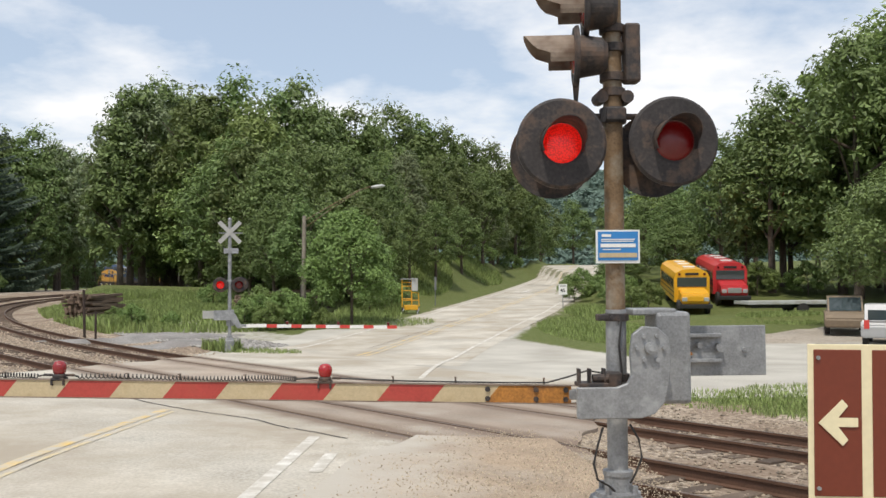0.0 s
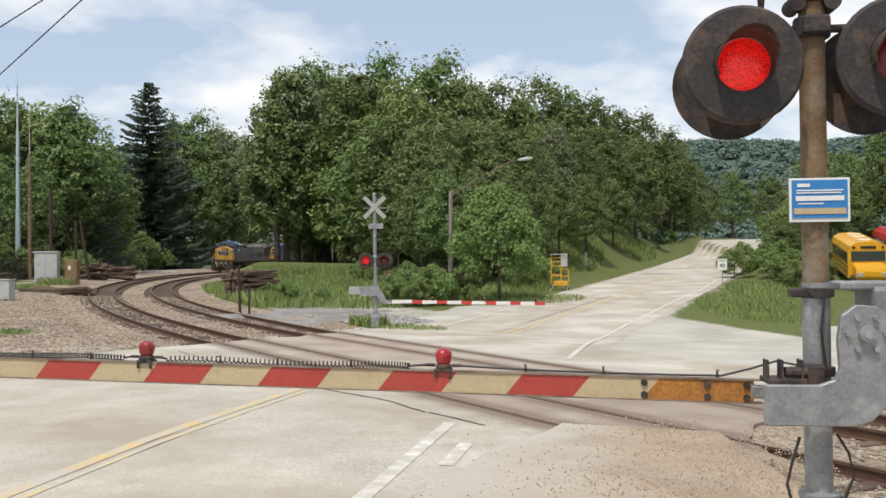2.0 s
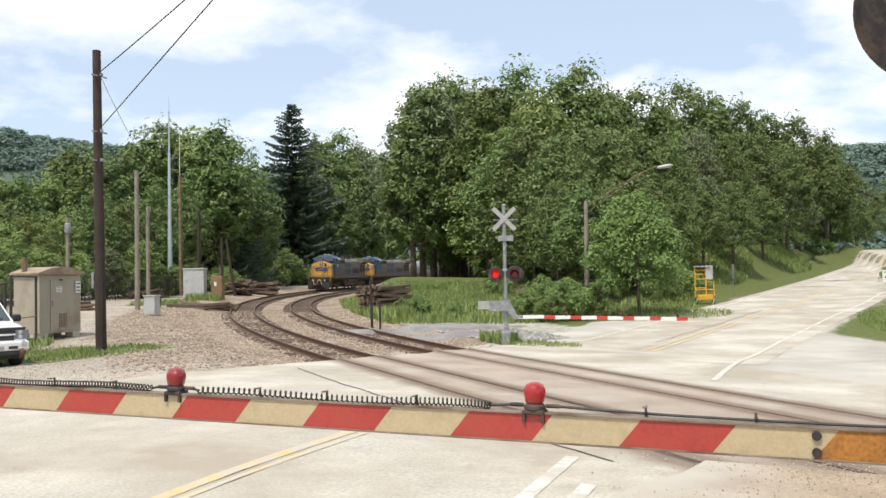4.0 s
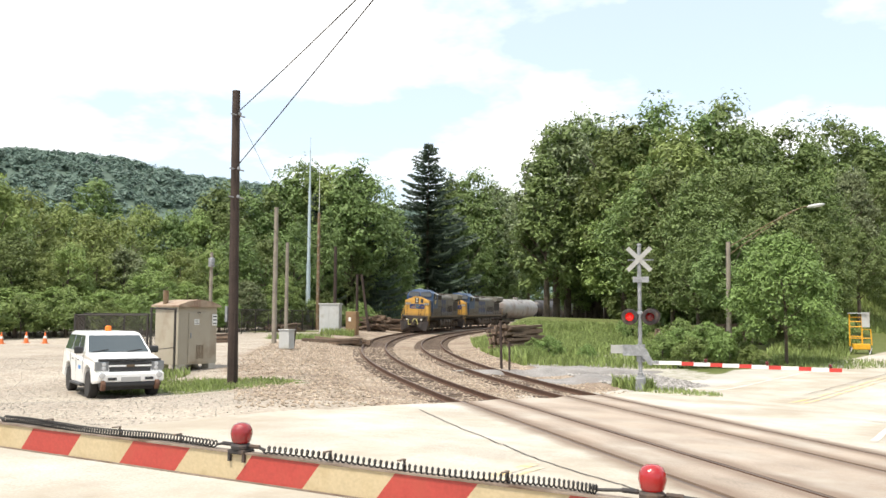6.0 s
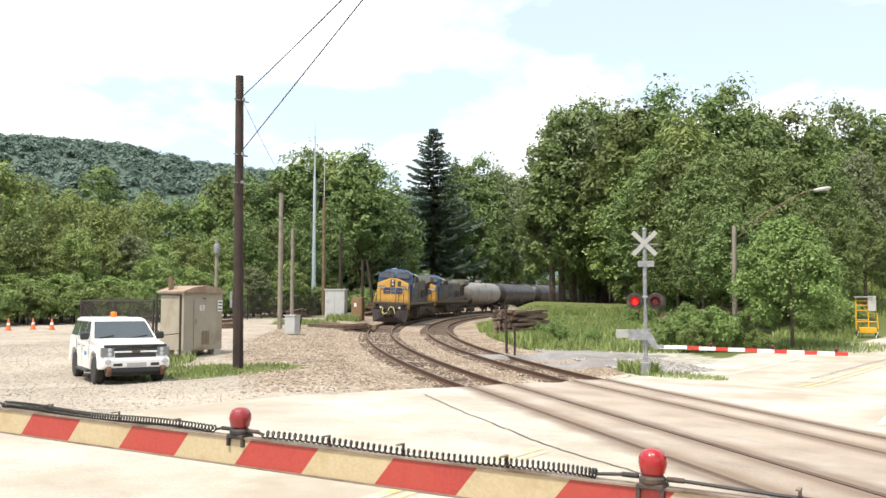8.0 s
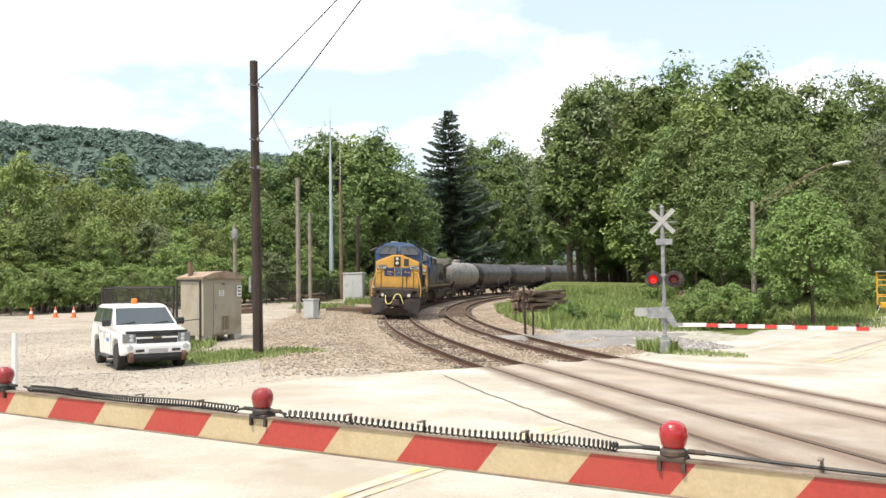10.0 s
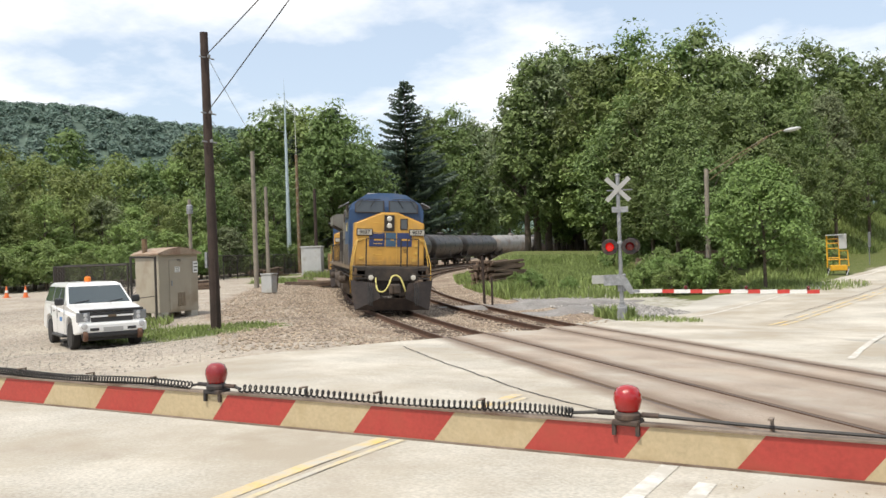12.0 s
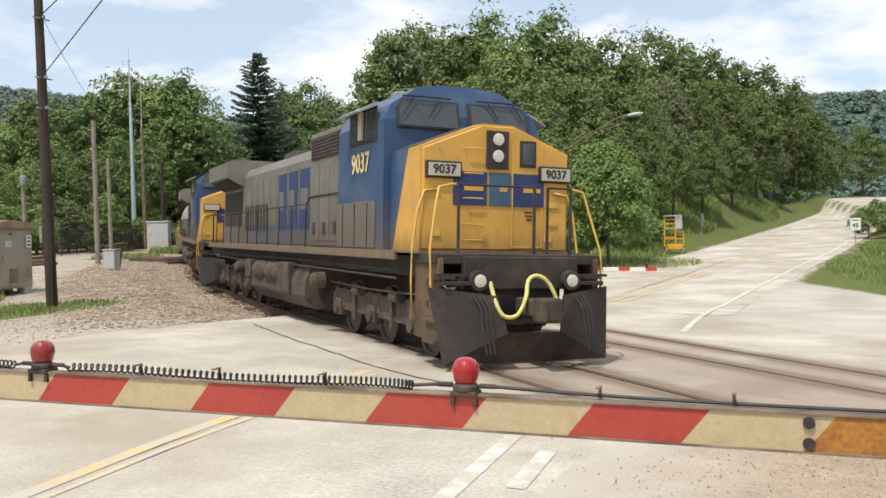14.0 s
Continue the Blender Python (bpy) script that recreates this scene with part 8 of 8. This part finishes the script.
UNDER = make_tree(3.4, 6.0, 60, 44, 0.17, M["leaf_a"], 61, -0.05, "dense dark undergrowth at the edge of the wood", "bush", "undergrowth", 0.05)
BACK = make_tree(16, 10, 70, 30, 0.42, M["leaf_a"], 71, 0.05, "added deciduous tree out of view behind the road")
USED = set()
_r = random.Random(77)


def plant(kind, x, y, top, scale=None, z=None):
    """Stands a copy of a tree at a place so that its top reaches that height."""
    ob, h = kind
    zz = ground_z(x, y) if z is None else z
    k = (top - zz) / h if scale is None else scale
    wide = min(max(k, 0.52), 1.5) * _r.uniform(0.9, 1.1) if scale is None else k
    m = pose(x, y, zz, 0, 0, _r.uniform(0, 360))
    if ob.name in USED:
        c = copy_thing(ob, m)
    else:
        USED.add(ob.name)
        c = ob
        c.matrix_world = m
    c.scale = (wide, wide, k)
    return c


def bearing(px):
    return 27.9 - math.degrees(math.atan((px - 784) / 1572.4))


def height(py, d, px=784):
    return 2.02 + (556 + 0.005 * (px - 784) - py) / 1572.4 * d * math.cos(math.atan((px - 784) / 1572.4))


# the wood beyond the tracks: bearing number, top number, distance, kind
WOOD = [(940, 300, 78, 0), (965, 232, 92, 3), (1005, 196, 96, 0), (1045, 230, 88, 2), (1075, 205, 98, 3), (1115, 195, 96, 1), (1160, 180, 98, 0), (1200, 205, 90, 2), (1245, 200, 96, 0),
        (1290, 170, 98, 0), (1340, 205, 104, 1), (1395, 215, 108, 0), (1440, 230, 104, 2), (1490, 205, 118, 0), (1545, 215, 122, 1), (1600, 240, 120, 0), (1650, 250, 128, 2), (1710, 270, 135, 0), (1770, 290, 140, 1),
        (925, 395, 68, 2), (968, 330, 72, 0), (1015, 300, 74, 1), (1060, 310, 70, 3), (1105, 285, 74, 2), (1150, 290, 72, 0), (1195, 280, 74, 1), (1240, 300, 70, 0), (1290, 275, 76, 2), (1340, 290, 74, 0), (1395, 285, 80, 1), (1450, 295, 82, 0), (1510, 290, 90, 3), (1570, 300, 98, 0), (1630, 310, 104, 1), (1690, 325, 112, 0),
        (935, 440, 62, 2), (975, 420, 62, 0), (1020, 400, 60, 3), (1065, 425, 57, 0), (1100, 395, 58, 1), (1150, 410, 60, 2), (1190, 415, 56, 0), (1235, 385, 60, 0), (1290, 390, 60, 1), (1345, 385, 62, 0), (1405, 380, 66, 1), (1460, 385, 68, 0), (1520, 395, 74, 1), (1580, 390, 80, 0), (1640, 400, 92, 0)]
for px, py, d, k in WOOD:
    px = px if px > 1060 else 1060 + (px - 1060) * 0.32
    k = 1 if k == 2 and px > 1250 else k
    x, y = spot(bearing(px), d)
    while track_sn(x, y)[1] < 22 and d < 110 and px < 1250:
        d += 2
        x, y = spot(bearing(px), d)
    plant(KINDS[k], x, y, height(py, d, px))
for px, py, d, k in ((985, 200, 99, 4), (968, 262, 97, 4), (1005, 205, 101, 3)):
    x, y = spot(bearing(px), d)
    plant(KINDS[k], x, y, height(py, d, px))
# the wood along the left of the climbing road, further off
for x, y, top, k in ((-6, 112, 19, 0), (-2, 124, 20, 1), (3, 136, 19, 0), (7, 150, 20, 2), (12, 166, 20, 0), (18, 184, 21, 1), (27, 200, 21, 0), (38, 216, 22, 1), (48, 222, 22, 0), (-9, 98, 18, 2), (0, 112, 14, 0), (5, 124, 14, 3), (10, 140, 14, 0), (15, 156, 15, 1),
                     (-9.5, 84, 13, 0), (-7.5, 94, 13, 1), (-5.5, 104, 14, 0), (0, 118, 14, 2), (-11, 76, 11, 0), (-9.5, 69, 8.5, 2)):
    plant(KINDS[k], x, y, top)
# woods right of the climbing road, about the buses, and off to the side
for x, y, top, k in ((20, 92, 11, 0), (22, 100, 14, 2), (26, 112, 15, 0), (32, 128, 17, 1), (38, 146, 18, 0), (46, 168, 19, 1), (16, 84, 7, 0), (14.5, 76, 6.5, 2), (14, 71, 5.0, 0), (12.5, 66, 4.5, 1), (20, 80, 10, 0), (24, 74, 12, 3), (30, 76, 15, 0), (27, 68, 13, 1), (36, 72, 19, 0), (42, 70, 21, 2), (33, 64, 15, 0), (41, 60, 19, 1), (48, 62, 22, 0), (54, 58, 22, 1), (46, 52, 18, 0), (52, 46, 17, 2), (58, 50, 21, 0), (64, 44, 22, 1), (70, 36, 20, 0), (62, 34, 18, 0), (56, 60, 23, 0), (30, 88, 17, 1), (40, 86, 20, 0), (50, 76, 22, 3), (18.0, 70, 7.5, 0), (23, 67, 9, 1), (35, 100, 19, 2), (44, 104, 20, 0), (58, 80, 23, 1), (26, 67, 18, 0), (29.5, 64, 20.5, 2), (33.5, 60, 22, 0), (37, 54, 22, 1), (22.5, 72, 14.5, 0), (40.5, 49, 23, 0), (43, 44, 25, 4), (38.5, 57, 26, 1), (46, 46, 27, 0), (34.5, 66, 25, 2), (24.0, 64, 16.5, 1), (28.5, 59, 20, 0)):
    plant(KINDS[k], x, y, top)
for x, y, s in ((21.5, 38.5, 0.9), (28, 41, 1.05), (30, 52, 1.1), (36.5, 47, 1.0)):
    plant((SHADE, 8.5), x, y, 0, s)
# woods left of the tracks
LEFT = [(-60, 300, 84, 0), (-10, 295, 80, 2), (30, 320, 88, 0), (75, 350, 96, 1), (110, 345, 92, 2), (160, 305, 112, 4), (205, 370, 90, 2), (160, 368, 84, 2), (250, 350, 104, 0), (300, 365, 104, 1), (345, 360, 108, 0), (385, 318, 112, 1), (430, 330, 116, 0), (470, 325, 118, 4), (510, 295, 122, 1), (545, 283, 124, 0), (585, 280, 122, 2), (622, 278, 118, 1), (655, 320, 126, 0), (690, 350, 132, 4),
        (800, 300, 132, 1), (840, 298, 130, 0), (875, 315, 128, 3), (905, 335, 124, 0), (935, 340, 118, 1), (830, 390, 118, 1), (880, 400, 112, 0),
        (-40, 420, 74, 0), (20, 400, 76, 1), (65, 430, 76, 0), (120, 420, 78, 2), (170, 440, 80, 0), (220, 430, 82, 3), (270, 440, 84, 2), (320, 430, 88, 0), (370, 425, 92, 2), (420, 400, 96, 0), (470, 410, 100, 1), (520, 390, 104, 0), (570, 380, 106, 1), (615, 385, 106, 0), (655, 400, 108, 1), (690, 430, 118, 0),
        (260, 470, 78, 2), (500, 480, 94, 2), (440, 490, 92, 3), (632, 480, 98, 3), (682, 458, 102, 3), (330, 490, 84, 2), (390, 500, 88, 0), (100, 500, 74, 0), (30, 500, 72, 2), (180, 505, 76, 0), (560, 500, 104, 0), (745, 500, 118, 0), (800, 490, 124, 0), (860, 480, 120, 1), (910, 470, 112, 0),
        (-120, 330, 86, 0), (-180, 320, 84, 1), (-120, 450, 72, 0), (-190, 440, 72, 2), (-260, 330, 82, 0)]
for px, py, d, k in LEFT:
    k = 2 if k == 0 and px < 420 else k                # lighter leaves above the open yard
    d = d + 40 if px >= 795 else d
    x, y = spot(bearing(px), d)
    while -13 < track_sn(x, y)[1] < 14 and px > 560:
        d += 4
        x, y = spot(bearing(px), d)
    plant(KINDS[k], x, y, height(py, d, px))
for px, py, d in ((757, 240, 158),):
    x, y = spot(bearing(px), d)
    plant((SPRUCE, 24), x, y, height(py, d, px)).scale = (1.5, 1.5, (height(py, d, px) - ground_z(x, y)) / 24)
for px, py, d, k in ((630, 282, 122, 0.9), (560, 330, 118, 0.8)):
    x, y = spot(bearing(px), d)
    plant((SPRUCE, 24), x, y, height(py, d, px))
# closing woods round about and behind: added trees out of view, seen only in gloss
for k in range(34):
    a = radians(70 + 220 * k / 33)
    x, y = EYE.x - 95 * math.sin(a) * _r.uniform(0.9, 1.2), EYE.y + 95 * math.cos(a) * _r.uniform(0.9, 1.2)
    plant((BACK, 16), x, y, 16)
# undergrowth that closes the woods near the ground
for k in range(22):
    for q, lift in ((24.0, 1.0), (29.0, 1.5)):
        p, _h = track_at(26 + 5.0 * k + _r.uniform(-1.5, 1.5), q + _r.uniform(-1.5, 1.5))
        if p.x < road_at(min(max(p.y, 20), 250))[0] - 12:
            plant((UNDER, 3.4), p.x, p.y, 0, lift * _r.uniform(0.75, 1.15))
for k in range(24):
    p, _h = track_at(78 + 5.5 * k, -15.0 + _r.uniform(-2, 1.5))
    plant((UNDER, 3.4), p.x, p.y, 0, _r.uniform(0.9, 1.5))
for k in range(12):
    x, y = spot(14 + 2.2 * k, 196 + _r.uniform(-6, 6))
    plant((UNDER, 3.4), x, y, 0, _r.uniform(1.8, 2.6))
for k in range(16):
    px = -140 + 52 * k
    x, y = spot(bearing(px), 80 + 0.03 * px + _r.uniform(-2, 2))
    plant((UNDER, 3.4), x, y, 0, _r.uniform(0.7, 1.15))
# single tree and bushes by the facing signal
x, y = spot(bearing(1390), 47.5)
plant((SMALL, 6.6), x, y, 0, 1.0)
for px, d, s in ((1172, 46, 0.75), (1198, 47, 0.85), (1222, 45, 0.7), (1250, 46, 1.0), (1268, 47, 0.85), (1306, 49, 0.6), (1328, 46, 0.5), (972, 50, 0.62), (945, 55, 0.4), (1040, 49, 0.42), (1205, 54, 0.9), (1120, 62, 0.8), (1330, 58, 0.9), (1430, 58, 1.0), (1465, 62, 1.1)):
    x, y = spot(bearing(px), d)
    plant((BUSH, 2.2), x, y, 0, s)
for px, d, s in ((250, 74, 1.5), (120, 72, 1.6), (40, 70, 1.4), (190, 72, 1.3), (310, 78, 1.4), (640, 95, 1.3), (560, 98, 1.4), (470, 92, 1.3), (-30, 68, 1.5), (400, 86, 1.5)):
    x, y = spot(bearing(px), d)
    plant((BUSH, 2.2), x, y, 0, s)
for x, y, s in ((8.8, 66, 1.0), (11, 60, 0.9), (11.5, 63, 1.2), (10, 70, 1.2), (13, 58, 1.0), (11.0, 54, 0.9), (26, 62, 1.2), (22.5, 63, 1.2), (-7.5, 64, 1.1), (-8.5, 70, 1.2), (-5.5, 84, 0.9), (-3.5, 94, 1.2), (-0.5, 104, 1.2), (3.5, 118, 1.3), (8.2, 132, 1.4)):
    plant((BUSH, 2.2), x, y, 0, s)


def build_grass(name, areas, label, seed):
    """Blades in tufts over (x, y, radius x, radius y, count, height) patches."""
    r = np.random.RandomState(seed)
    V, F = [], []
    for cx, cy, rx, ry, n, h in areas:
        for _ in range(n):
            a, q = r.uniform(0, math.tau), math.sqrt(r.uniform())
            x, y = cx + math.cos(a) * rx * q, cy + math.sin(a) * ry * q
            s, nn = track_sn(x, y)
            if -3.0 < nn < 7.2:
                continue
            z = ground_z(x, y) - 0.02
            hh = h * r.uniform(0.45, 1.25)
            b, w = r.uniform(0, math.tau), hh * 0.05 + 0.008
            lean = r.uniform(0.1, 0.55) * hh
            dx, dy = math.cos(b), math.sin(b)
            k = len(V)
            V += [(x - dy * w, y + dx * w, z), (x + dy * w, y - dx * w, z), (x + dx * lean * 0.4 + dy * w * 0.7, y + dy * lean * 0.4 - dx * w * 0.7, z + hh * 0.6), (x + dx * lean, y + dy * lean, z + hh)]
            F += [(k, k + 1, k + 2), (k, k + 2, k + 3)]
    me = bpy.data.meshes.new(name)
    me.from_pydata(V, [], F)
    me.materials.append(M["blade"])
    tagged(new(name, me), label, "grass", kind="stuff")


_x, _y = spot(bearing(860), 48)
_u, _v = spot(bearing(1020), 50)
_w = [spot(bearing(q), e) for q, e in ((900, 58), (950, 62), (1000, 60), (1050, 62), (1100, 60), (930, 52), (1010, 54), (1085, 55), (880, 68), (925, 72), (975, 74), (1030, 74), (900, 76), (1085, 72))]
build_grass("tall_grass", [(*w, 3.6, 3.6, 2400, 0.45) for w in _w] + [(-10.6, 28.9, 1.3, 1.5, 1500, 0.42), (-9.0, 28.6, 2.2, 1.2, 1300, 0.16), (_x, _y, 3.0, 4.5, 4200, 0.7), (_u, _v, 9, 5.5, 8000, 0.45), (-19.8, 18.9, 2.0, 1.7, 1800, 0.14), (-22.3, 18.6, 1.9, 1.9, 1500, 0.15), (-24.5, 20.5, 1.0, 1.2, 400, 0.3),
                           (-42, 52, 2.5, 2.5, 900, 0.4), (-45.5, 62.2, 2, 1, 500, 0.6), (4.6, 12.5, 3.2, 3.0, 5200, 0.11), (8, 14.0, 3, 2.5, 4200, 0.12), (9, 9.5, 3.5, 3.5, 4200, 0.11), (6.4, 41, 2.9, 8.0, 9000, 0.2), (9.0, 53, 2.5, 7.0, 4000, 0.3), (7, 40, 2, 3, 1500, 0.25), (18.2, 46, 2.6, 3.2, 3000, 0.2), (-6.5, 58, 2.5, 12, 4000, 0.35), (-4.5, 82, 3.5, 12, 9000, 0.5), (1.5, 103, 3.5, 12, 7000, 0.55), (-5, 46, 3, 3, 1800, 0.25)],
            "tall green grass and weeds on the verges", 5)


def build_hills():
    """Wooded ridges that close the valley, with a canopy of many rounded crowns; their colour holds the haze."""
    prof = [(130, 60), (100, 90), (80, 110), (62, 126), (53, 127), (48, 124), (44, 114), (40, 106), (36, 98), (32, 94), (26, 88), (18, 84), (8, 86), (0, 88), (-8, 92), (-16, 96), (-30, 90), (-60, 80), (-110, 60)]

    def ridge(b):
        for (b0, h0), (b1, h1) in zip(prof[:-1], prof[1:]):
            if b0 >= b >= b1:
                return h1 + (h0 - h1) * (b - b1) / (b0 - b1)
        return 50

    def hz(b, d):
        k = smooth(330, 660, d)
        return ridge(b) * 0.86 * k * (1 + 0.10 * noise.noise((b * 0.12, d * 0.006, 2.0))) - 2

    bm = bmesh.new()
    bs = [130 - 2.5 * i for i in range(97)]
    ds = [330 + 33 * j for j in range(15)]
    rows = [[bm.verts.new((*spot(b, d), hz(b, min(d, 660)))) for b in bs] for d in ds]
    for A, B in zip(rows[:-1], rows[1:]):
        for i in range(len(bs) - 1):
            bm.faces.new((A[i], B[i], B[i + 1], A[i + 1]))
    tagged(part("hillside", bm, M["hill"], smooth=True), "steep wooded hillside across the valley, its green tinted with painted haze", "hill", kind="structure")
    r = np.random.RandomState(3)
    tops = []
    for _ in range(6800):
        b = r.uniform(-24, 62)
        d = 350 + 330 * r.uniform() ** 0.8
        x, y = spot(b, d)
        q = r.uniform(2.6, 4.6)
        tops.append((x, y, hz(b, min(d, 660)) + q * 0.5, q))
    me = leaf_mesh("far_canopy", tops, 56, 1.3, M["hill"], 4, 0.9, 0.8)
    tagged(new("far_canopy", me), "rounded treetops of the far wooded hills, tinted with painted haze", "woods", kind="stuff")


build_hills()


# ---- what moves ----
def motions():
    """The train comes round the curve at a steady pace."""
    lead = 0.0
    for car, length in TRAIN:
        rows = []
        for k in range(29):
            t = k * 0.5
            s = -5.25 + 10.5 * (14 - t) + lead + length / 2 - 0.3
            a, _ = track_at(s - length * 0.3)
            b, _ = track_at(s + length * 0.3)
            mid, d = (a + b) / 2, b - a
            turn = Euler((math.atan2(d.z, d.xy.length), math.atan(-BANK), math.atan2(-d.x, d.y))).to_matrix().to_4x4()
            rows.append((t, Matrix.Translation((mid.x, mid.y, mid.z + 0.03)) @ turn))
        walk(car, rows)
        lead += length


motions()
